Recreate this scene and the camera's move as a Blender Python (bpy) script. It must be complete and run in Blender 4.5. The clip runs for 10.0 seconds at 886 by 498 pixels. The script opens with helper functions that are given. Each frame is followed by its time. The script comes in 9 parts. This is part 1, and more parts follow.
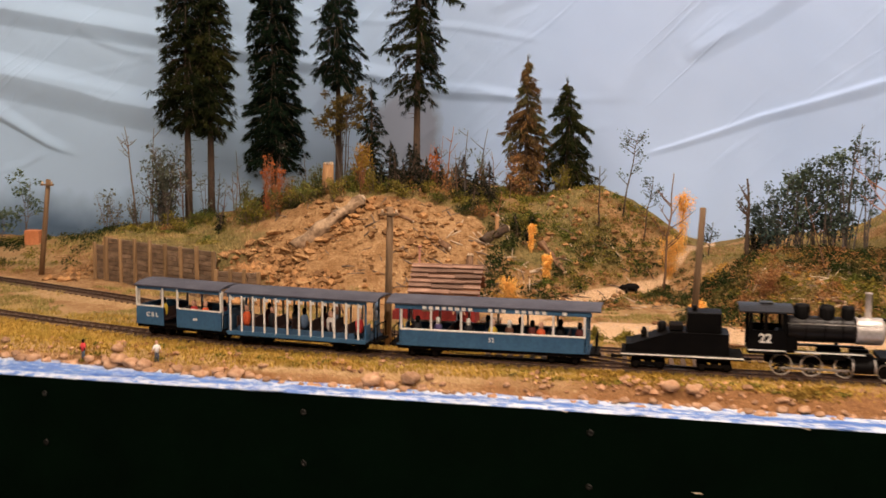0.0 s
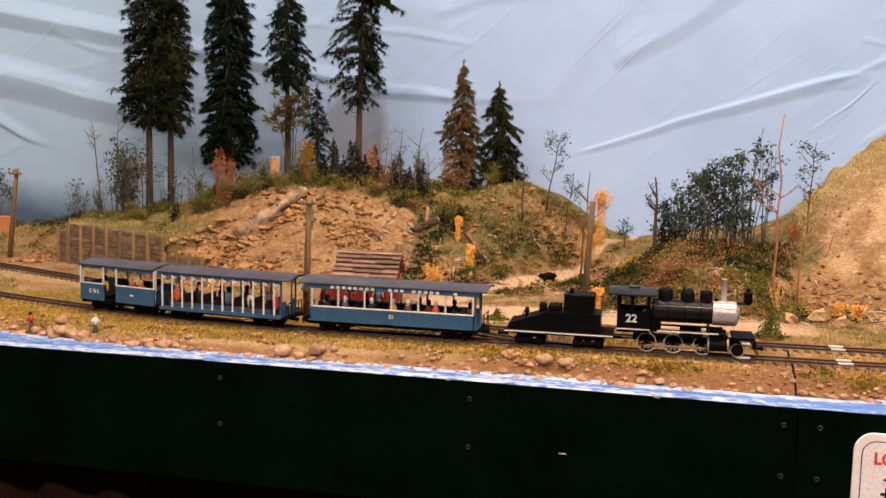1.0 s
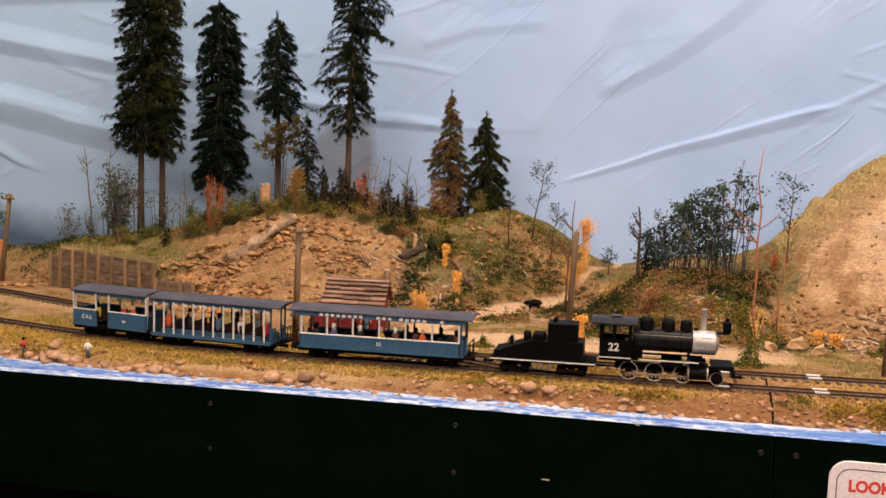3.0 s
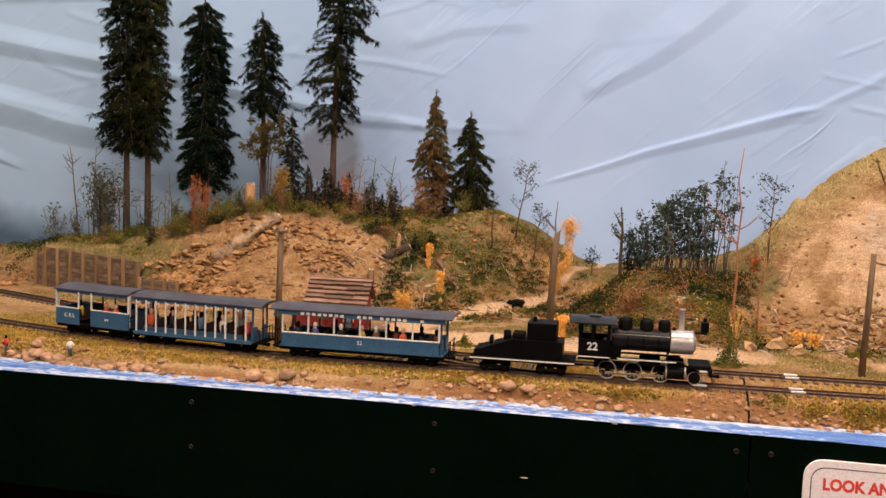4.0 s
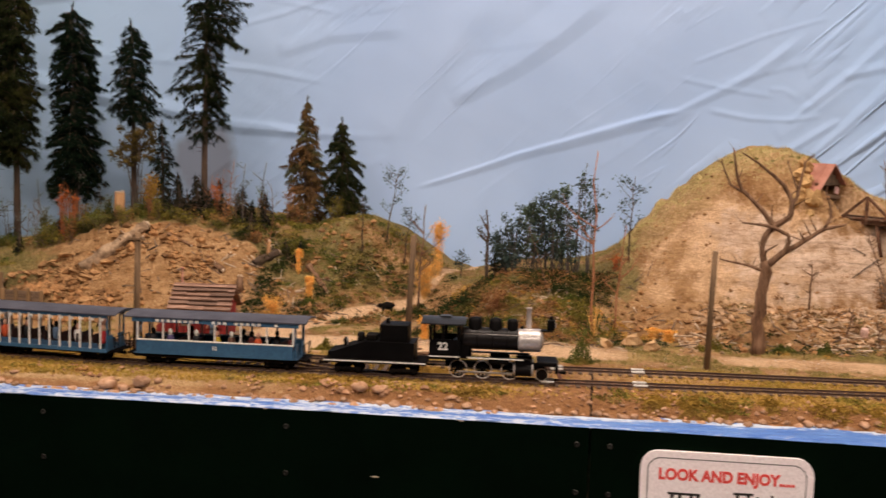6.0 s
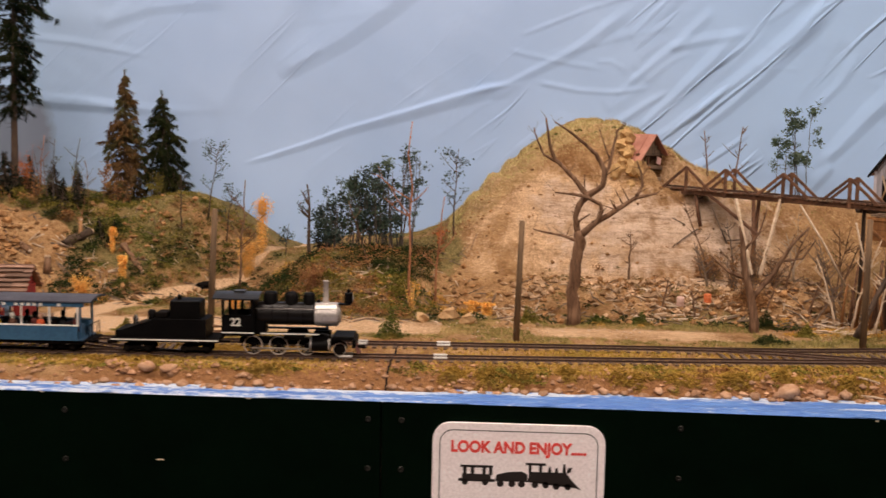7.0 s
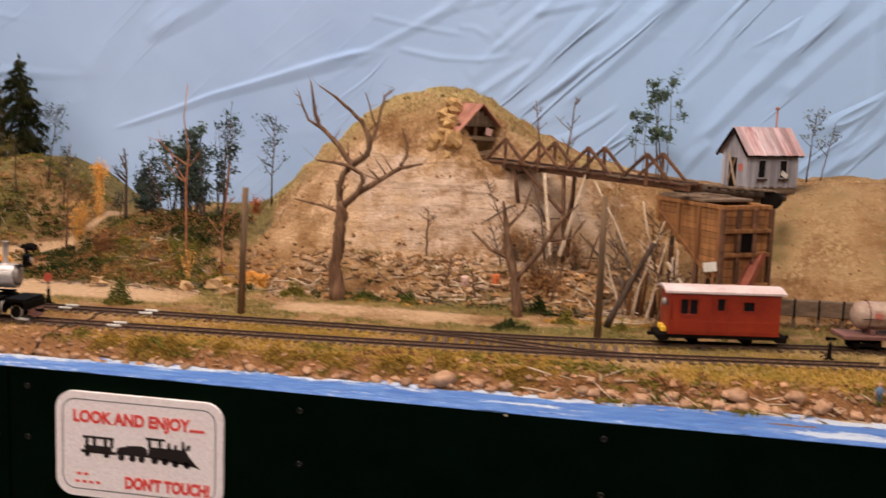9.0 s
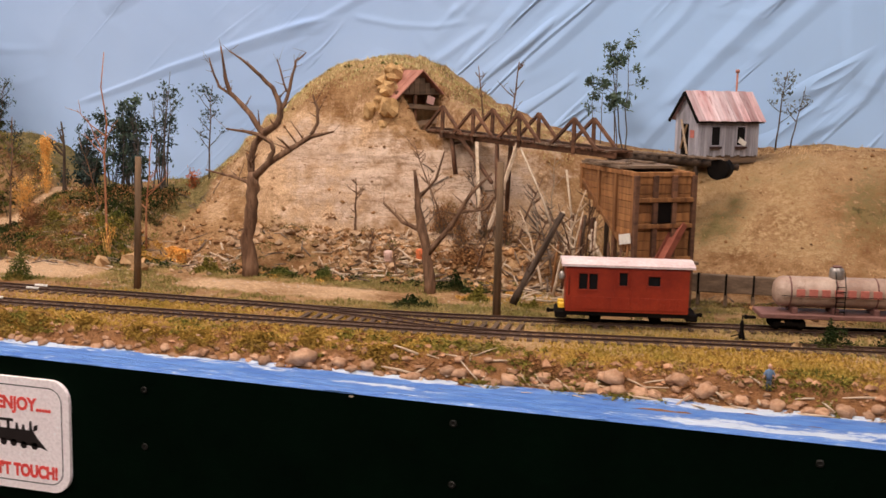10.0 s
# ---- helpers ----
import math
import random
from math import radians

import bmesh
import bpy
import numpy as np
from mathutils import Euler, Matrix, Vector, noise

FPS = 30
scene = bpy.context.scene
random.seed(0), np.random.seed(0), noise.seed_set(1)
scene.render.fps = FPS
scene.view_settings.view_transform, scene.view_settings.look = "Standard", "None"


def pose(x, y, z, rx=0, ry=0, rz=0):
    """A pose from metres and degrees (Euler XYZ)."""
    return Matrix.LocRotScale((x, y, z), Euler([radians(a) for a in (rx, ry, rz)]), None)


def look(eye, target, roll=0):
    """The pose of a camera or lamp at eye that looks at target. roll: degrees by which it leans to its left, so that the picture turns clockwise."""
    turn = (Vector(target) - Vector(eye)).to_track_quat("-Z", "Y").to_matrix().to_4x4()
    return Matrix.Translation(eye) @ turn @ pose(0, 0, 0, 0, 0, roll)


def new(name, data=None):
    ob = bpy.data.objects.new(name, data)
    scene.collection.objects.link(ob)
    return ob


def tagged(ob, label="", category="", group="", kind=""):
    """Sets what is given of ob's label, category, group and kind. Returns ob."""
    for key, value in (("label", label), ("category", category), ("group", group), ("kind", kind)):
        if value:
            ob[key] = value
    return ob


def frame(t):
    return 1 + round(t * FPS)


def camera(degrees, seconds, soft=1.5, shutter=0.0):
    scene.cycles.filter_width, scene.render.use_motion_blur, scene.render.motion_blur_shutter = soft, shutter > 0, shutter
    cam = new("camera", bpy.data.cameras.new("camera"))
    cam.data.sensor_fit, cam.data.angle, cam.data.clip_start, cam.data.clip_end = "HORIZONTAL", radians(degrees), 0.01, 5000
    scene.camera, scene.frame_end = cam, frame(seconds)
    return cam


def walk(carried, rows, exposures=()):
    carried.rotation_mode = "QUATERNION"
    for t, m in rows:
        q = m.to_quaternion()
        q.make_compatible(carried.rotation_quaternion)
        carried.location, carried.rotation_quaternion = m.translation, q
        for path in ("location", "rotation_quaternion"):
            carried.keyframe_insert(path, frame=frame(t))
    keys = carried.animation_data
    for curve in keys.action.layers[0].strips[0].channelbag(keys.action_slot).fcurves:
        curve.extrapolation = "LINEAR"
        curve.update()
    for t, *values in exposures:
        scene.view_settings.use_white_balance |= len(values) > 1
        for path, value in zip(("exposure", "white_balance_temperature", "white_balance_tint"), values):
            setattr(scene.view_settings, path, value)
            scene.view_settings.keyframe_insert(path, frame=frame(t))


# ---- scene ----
cam = camera(43.0, 10.0, shutter=0.4)
PATH = [
    (0, (0.052, -1.046, 1.388), (-0.381, 0.891, 1.138), 0.6),
    (0.5, (0.171, -1.141, 1.373), (-0.335, 0.779, 1.136), 1.6),
    (1, (0.197, -1.151, 1.393), (-0.251, 0.782, 1.14), 1.4),
    (1.5, (0.194, -1.153, 1.397), (-0.273, 0.775, 1.144), 1.3),
    (2, (0.198, -1.159, 1.404), (-0.27, 0.771, 1.172), 1.6),
    (2.5, (0.2, -1.17, 1.406), (-0.248, 0.767, 1.189), 1.7),
    (4, (0.219, -1.184, 1.408), (-0.196, 0.76, 1.192), 2.0),
    (4.5, (0.225, -1.183, 1.405), (-0.197, 0.76, 1.196), 1.9),
    (5, (0.231, -1.184, 1.408), (-0.167, 0.764, 1.192), 1.7),
    (5.2, (0.24, -1.184, 1.408), (-0.142, 0.768, 1.201), 1.4),
    (6.3, (0.325, -1.196, 1.411), (0.1, 0.781, 1.205), 1.9),
    (6.5, (0.344, -1.19, 1.398), (0.151, 0.79, 1.186), 2.1),
    (7, (0.411, -1.146, 1.392), (0.324, 0.839, 1.169), 1.1),
    (7.5, (0.492, -1.069, 1.384), (0.361, 0.912, 1.141), 1.3),
    (8, (0.614, -1.018, 1.404), (0.423, 0.953, 1.122), 0.4),
    (8.5, (0.805, -1.02, 1.403), (0.419, 0.926, 1.152), 1.6),
    (9, (0.949, -1.005, 1.384), (0.553, 0.937, 1.121), 2.0),
    (9.5, (1.041, -0.934, 1.346), (0.595, 1.001, 1.105), 1.8),
    (10, (1.139, -0.875, 1.363), (0.591, 1.026, 1.071), 1.3),
]
# the camera darkens and slightly cools its picture towards the end
EXPOSURES = [(0, 0.14, 6800, 10), (0.6, 0.24, 6650, 10), (2.0, 0.14, 6500, 10), (4.0, 0.06, 6500, 10), (5.2, 0.02, 6450, 10), (6.5, -0.20, 6350, 9), (7.5, -0.20, 6300, 9), (8.5, -0.18, 6200, 9), (9.2, -0.15, 6100, 8), (10, -0.08, 5950, 8)]
walk(cam, [(t, look(eye, target, roll)) for t, eye, target, roll in PATH], EXPOSURES)

# ---- light: a hall with ceiling fixtures over the aisle ----
world = bpy.data.worlds.new("world")
scene.world = world
world.use_nodes = True
world.node_tree.nodes["Background"].inputs[0].default_value = (0.55, 0.58, 0.62, 1)
world.node_tree.nodes["Background"].inputs[1].default_value = 0.02
scene.view_settings.exposure = 0.0
# x, y and power of each fixture: a row over the layout and a weaker one over the aisle
FIXTURES = [(-1.25, -0.02, 11.0), (-0.25, -0.02, 14.0), (0.62, -0.02, 18.0), (1.75, -0.02, 14.0),
            (-1.60, -1.80, 18.0), (-0.70, -1.80, 24.0), (0.30, -1.80, 24.0), (1.30, -1.80, 25.0), (2.30, -1.80, 18.0)]


def fixture_lamp(x, y, power):
    lamp = bpy.data.lights.new("ceiling_lamp", "AREA")
    lamp.shape, lamp.size, lamp.size_y = "RECTANGLE", 0.45, 0.18
    lamp.energy, lamp.color = power, (1.0, 0.795, 0.662)
    ob = new("ceiling_lamp", lamp)
    ob.matrix_world = pose(x, y, 2.68)


for fx, fy, fp in FIXTURES:
    fixture_lamp(fx, fy, fp)


# ---- materials ----
def nodes_of(name):
    m = bpy.data.materials.new(name)
    m.use_nodes = True
    nt = m.node_tree
    return m, nt, nt.nodes["Principled BSDF"]


def ramp_noise(nt, scale, detail=4.0, rough=0.6, coords="Object", stretch=(1, 1, 1)):
    tc = nt.nodes.new("ShaderNodeTexCoord")
    mp = nt.nodes.new("ShaderNodeMapping")
    mp.inputs["Scale"].default_value = stretch
    nz = nt.nodes.new("ShaderNodeTexNoise")
    nz.inputs["Scale"].default_value = scale
    nz.inputs["Detail"].default_value = detail
    nz.inputs["Roughness"].default_value = rough
    nt.links.new(tc.outputs[coords], mp.inputs[0])
    nt.links.new(mp.outputs[0], nz.inputs["Vector"])
    return nz.outputs["Fac"]


def math_node(nt, op, a, b=None, clamp=False):
    n = nt.nodes.new("ShaderNodeMath")
    n.operation, n.use_clamp = op, clamp
    for k, v in enumerate((a, b)):
        if v is None:
            continue
        if isinstance(v, (int, float)):
            n.inputs[k].default_value = v
        else:
            nt.links.new(v, n.inputs[k])
    return n.outputs[0]


def mix_node(nt, fac, a, b):
    n = nt.nodes.new("ShaderNodeMix")
    n.data_type = "RGBA"
    for sock, v in ((n.inputs[0], fac), (n.inputs[6], a), (n.inputs[7], b)):
        if isinstance(v, (int, float)):
            sock.default_value = v
        elif isinstance(v, tuple):
            sock.default_value = (*v, 1) if len(v) == 3 else v
        else:
            nt.links.new(v, sock)
    return n.outputs[2]


def spread(nt, value, lo, hi):
    n = nt.nodes.new("ShaderNodeMapRange")
    n.inputs[1].default_value, n.inputs[2].default_value = lo, hi
    nt.links.new(value, n.inputs[0])
    return n.outputs[0]


def bump(nt, bsdf, height, strength, distance):
    b = nt.nodes.new("ShaderNodeBump")
    b.inputs["Strength"].default_value, b.inputs["Distance"].default_value = strength, distance
    nt.links.new(height, b.inputs["Height"])
    nt.links.new(b.outputs[0], bsdf.inputs["Normal"])


def surface(name, a, b, scale=60.0, fine=400.0, rough=0.8, metal=0.0, depth=0.0006, vary=0.25, stretch=(1, 1, 1), c=None, spec=0.4, island=False):
    """Two colours blotched at one scale, fine grain and relief at another, each object shifted by chance."""
    m, nt, bsdf = nodes_of(name)
    big = spread(nt, ramp_noise(nt, scale, 4.0, 0.6, "Object", stretch), 0.32, 0.68)
    small = ramp_noise(nt, fine, 3.0, 0.65, "Object", stretch)
    col = mix_node(nt, big, a, b)
    if c:
        col = mix_node(nt, spread(nt, ramp_noise(nt, scale * 2.7, 5.0, 0.7, "Object", stretch), 0.55, 0.72), col, c)
    info = nt.nodes.new("ShaderNodeObjectInfo")
    hsv = nt.nodes.new("ShaderNodeHueSaturation")
    nt.links.new(col, hsv.inputs["Color"])
    v = math_node(nt, "ADD", math_node(nt, "MULTIPLY", nt.nodes.new("ShaderNodeNewGeometry").outputs["Random Per Island"] if island else info.outputs["Random"], vary), 1.0 - vary / 2)
    v = math_node(nt, "MULTIPLY", v, math_node(nt, "ADD", math_node(nt, "MULTIPLY", small, 0.7), 0.65))
    nt.links.new(v, hsv.inputs["Value"])
    nt.links.new(hsv.outputs[0], bsdf.inputs["Base Color"])
    nt.links.new(math_node(nt, "ADD", math_node(nt, "MULTIPLY", small, 0.3), rough - 0.15, True), bsdf.inputs["Roughness"])
    bsdf.inputs["Metallic"].default_value = metal
    bsdf.inputs["Specular IOR Level"].default_value = spec
    bump(nt, bsdf, small, 0.7, depth)
    return m


def foliage(name, a, b, c=None, rough=0.75):
    """Leaves and needles: every leaf its own shade, between two colours."""
    m, nt, bsdf = nodes_of(name)
    geo = nt.nodes.new("ShaderNodeNewGeometry")
    col = mix_node(nt, geo.outputs["Random Per Island"], a, b)
    if c:
        col = mix_node(nt, spread(nt, ramp_noise(nt, 22.0, 3.0), 0.48, 0.62), col, c)
    nt.links.new(col, bsdf.inputs["Base Color"])
    bsdf.inputs["Roughness"].default_value = rough
    bsdf.inputs["Specular IOR Level"].default_value = 0.06
    return m


def plank_wood(name, a, b, along=0, rough=0.85):
    s = [260, 260, 260]
    s[along] = 26
    return surface(name, a, b, 0.5, 3.0, rough, 0.0, 0.0005, 0.5, tuple(s))


WOOD_GREY = plank_wood("weathered_grey_wood", (0.100, 0.066, 0.042), (0.235, 0.158, 0.104))
WOOD_POLE = plank_wood("pole_wood", (0.075, 0.045, 0.023), (0.19, 0.115, 0.060), 2)
WOOD_BROWN = plank_wood("brown_timber", (0.060, 0.027, 0.014), (0.17, 0.080, 0.042))
WOOD_BIN = plank_wood("bin_boards", (0.14, 0.054, 0.016), (0.36, 0.165, 0.056), 2)
WOOD_TIE = plank_wood("tie_wood", (0.07, 0.042, 0.026), (0.15, 0.095, 0.06), 1)
WOOD_PALE = plank_wood("bleached_wood", (0.42, 0.30, 0.19), (0.62, 0.50, 0.38))
WOOD_POST = plank_wood("tan_post_wood", (0.18, 0.110, 0.052), (0.31, 0.195, 0.100), 2)
BARK = surface("bark", (0.035, 0.022, 0.015), (0.105, 0.068, 0.045), 0.8, 5.0, 0.9, 0, 0.001, 0.3, (160, 160, 30))
BARK_DEAD = surface("dead_bark", (0.070, 0.036, 0.021), (0.26, 0.155, 0.095), 0.8, 4.0, 0.9, 0, 0.002, 0.3, (160, 160, 26), spec=0.15)
TWIG = surface("twig", (0.10, 0.07, 0.05), (0.2, 0.14, 0.1), 90, 600, 0.85)
TWIG_DARK = surface("dark_twig", (0.05, 0.04, 0.035), (0.13, 0.105, 0.09), 90, 600, 0.85)
TWIG_RED = surface("red_twig", (0.20, 0.070, 0.030), (0.38, 0.17, 0.085), 90, 600, 0.8)
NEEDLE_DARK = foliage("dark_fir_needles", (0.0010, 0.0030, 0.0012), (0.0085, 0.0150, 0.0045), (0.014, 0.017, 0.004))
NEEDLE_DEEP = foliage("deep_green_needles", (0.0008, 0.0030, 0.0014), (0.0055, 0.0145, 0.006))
NEEDLE_OLIVE = foliage("olive_needles", (0.003, 0.006, 0.002), (0.020, 0.027, 0.0075), (0.029, 0.030, 0.007))
NEEDLE_RUST = foliage("rusty_needles", (0.045, 0.026, 0.010), (0.21, 0.115, 0.045), (0.07, 0.075, 0.03))
LEAF_TEAL = foliage("blue_green_leaves", (0.016, 0.030, 0.028), (0.085, 0.115, 0.100), (0.040, 0.055, 0.028))
LEAF_RIDGE = foliage("pale_green_leaves", (0.035, 0.060, 0.040), (0.130, 0.170, 0.115))
LEAF_GREY = foliage("grey_green_leaves", (0.045, 0.055, 0.045), (0.19, 0.20, 0.165))
LEAF_GREEN = foliage("mid_green_leaves", (0.032, 0.050, 0.011), (0.150, 0.160, 0.034), (0.210, 0.155, 0.038))
LEAF_DARK = foliage("dark_undergrowth_leaves", (0.008, 0.016, 0.005), (0.042, 0.058, 0.015), (0.085, 0.070, 0.022))
LEAF_OLIVE = foliage("olive_leaves", (0.070, 0.065, 0.012), (0.280, 0.225, 0.045))
LEAF_TUFT = foliage("ochre_tuft_leaves", (0.180, 0.105, 0.017), (0.450, 0.280, 0.058), (0.300, 0.190, 0.045))
LEAF_BROWN = foliage("brown_leaves", (0.11, 0.048, 0.018), (0.44, 0.22, 0.09), (0.18, 0.14, 0.05))
ORANGE_FLOWER = foliage("orange_dried_flower", (0.85, 0.36, 0.05), (0.95, 0.62, 0.20))
RED_WEED = foliage("red_dried_weed", (0.26, 0.055, 0.018), (0.60, 0.20, 0.06))
STRAW = foliage("straw_grass", (0.32, 0.185, 0.034), (0.58, 0.380, 0.090), (0.34, 0.235, 0.042))
GRASS = foliage("green_grass", (0.135, 0.118, 0.032), (0.36, 0.297, 0.105), (0.45, 0.325, 0.135))
ROCK = surface("shore_rock", (0.27, 0.145, 0.08), (0.45, 0.285, 0.18), 1.2, 6.0, 0.9, 0, 0.0005, 0.5, c=(0.36, 0.20, 0.12), spec=0.15)
ROCK_TAN = surface("tan_rock", (0.38, 0.22, 0.10), (0.58, 0.40, 0.22), 1.0, 5.0, 0.9, 0, 0.0008, 0.3, c=(0.30, 0.17, 0.08), spec=0.15)
RAIL_STEEL = surface("rusty_rail", (0.06, 0.033, 0.022), (0.12, 0.072, 0.05), 200, 900, 0.5, 0.4, 0.0001)
WHITE_METAL = surface("white_joiner", (0.72, 0.70, 0.66), (0.8, 0.79, 0.76), 200, 900, 0.4, 0.0, 0.0001)
FASCIA = surface("fascia_paint", (0.0005, 0.0030, 0.0012), (0.0009, 0.0048, 0.0020), 14, 260, 0.7, 0, 0.0003, 0.0, spec=0.02)
SKIRT = surface("skirt_cloth", (0.010, 0.004, 0.003), (0.02, 0.009, 0.006), 9, 500, 0.95, 0, 0.0006, 0.0, spec=0.1)
PLASTER = surface("wall_plaster", (0.10, 0.09, 0.08), (0.13, 0.12, 0.105), 3, 120, 0.9, 0, 0.0008, 0.0)
FLOOR_MAT = surface("hall_floor", (0.07, 0.06, 0.05), (0.10, 0.085, 0.07), 3, 90, 0.5, 0, 0.0005, 0.0)


def sheet_material():
    """A hanging painted sheet: pale blue, with a slate haze low at one end."""
    m, nt, bsdf = nodes_of("painted_sheet")
    tc = nt.nodes.new("ShaderNodeTexCoord")
    sep = nt.nodes.new("ShaderNodeSeparateXYZ")
    nt.links.new(tc.outputs["Object"], sep.inputs[0])
    wob = math_node(nt, "MULTIPLY", math_node(nt, "SUBTRACT", ramp_noise(nt, 5.0, 4.0), 0.5), 0.12)
    zz = math_node(nt, "ADD", sep.outputs["Z"], wob)
    col = mix_node(nt, spread(nt, ramp_noise(nt, 2.2, 3.0), 0.35, 0.65), (0.340, 0.480, 0.745), (0.420, 0.565, 0.830))
    col = mix_node(nt, math_node(nt, "MULTIPLY", spread(nt, math_node(nt, "ADD", sep.outputs["X"], wob), 0.45, 0.95), 0.8), col, (0.365, 0.545, 0.830))
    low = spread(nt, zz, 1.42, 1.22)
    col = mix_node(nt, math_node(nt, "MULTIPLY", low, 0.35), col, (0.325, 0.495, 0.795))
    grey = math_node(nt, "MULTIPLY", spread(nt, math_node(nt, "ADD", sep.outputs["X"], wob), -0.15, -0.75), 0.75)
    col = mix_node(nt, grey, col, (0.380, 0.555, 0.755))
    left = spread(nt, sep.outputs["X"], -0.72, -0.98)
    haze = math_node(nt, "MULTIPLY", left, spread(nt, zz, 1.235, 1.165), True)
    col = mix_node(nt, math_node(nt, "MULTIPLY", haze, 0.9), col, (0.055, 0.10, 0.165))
    # a soft, ragged grey-brown patch coloured into the sheet behind the tall fir
    edge_noise = math_node(nt, "MULTIPLY", math_node(nt, "SUBTRACT", ramp_noise(nt, 17.0, 4.0), 0.5), 1.5)
    sx = math_node(nt, "POWER", math_node(nt, "ABSOLUTE", math_node(nt, "DIVIDE", math_node(nt, "ADD", sep.outputs["X"], 0.437), 0.070)), 2.0)
    sz = math_node(nt, "POWER", math_node(nt, "ABSOLUTE", math_node(nt, "DIVIDE", math_node(nt, "SUBTRACT", sep.outputs["Z"], 1.350), 0.085)), 2.0)
    round_part = spread(nt, math_node(nt, "ADD", math_node(nt, "ADD", sx, sz), edge_noise), 1.1, 0.45)
    col = mix_node(nt, math_node(nt, "MULTIPLY", round_part, 0.72), col, (0.215, 0.225, 0.275))
    nt.links.new(col, bsdf.inputs["Base Color"])
    bsdf.inputs["Roughness"].default_value = 0.85
    bsdf.inputs["Specular IOR Level"].default_value = 0.15
    # fine creases: thin ridges running up to one side, strongest at the far end
    rot = nt.nodes.new("ShaderNodeMapping")
    rot.inputs["Rotation"].default_value = (0, radians(43), 0)
    nt.links.new(tc.outputs["Object"], rot.inputs[0])
    turned = rot.outputs[0]
    rot = nt.nodes.new("ShaderNodeMapping")
    rot.inputs["Scale"].default_value = (1.7, 1.0, 14.0)
    nt.links.new(turned, rot.inputs[0])
    nz = nt.nodes.new("ShaderNodeTexNoise")
    nz.inputs["Scale"].default_value, nz.inputs["Detail"].default_value, nz.inputs["Distortion"].default_value = 1.0, 2.0, 0.5
    nt.links.new(rot.outputs[0], nz.inputs["Vector"])
    ridge = spread(nt, math_node(nt, "ABSOLUTE", math_node(nt, "SUBTRACT", nz.outputs["Fac"], 0.5)), 0.035, 0.0)
    patch = spread(nt, ramp_noise(nt, 3.6, 2.0), 0.46, 0.60)
    far = math_node(nt, "ADD", math_node(nt, "MULTIPLY", spread(nt, sep.outputs["X"], 0.35, 0.75), 0.9), 0.12)
    height = math_node(nt, "MULTIPLY", math_node(nt, "MULTIPLY", ridge, patch), far)
    bump(nt, bsdf, math_node(nt, "ADD", height, math_node(nt, "MULTIPLY", ramp_noise(nt, 900.0, 2.0), 0.03)), 0.55, 0.009)
    return m


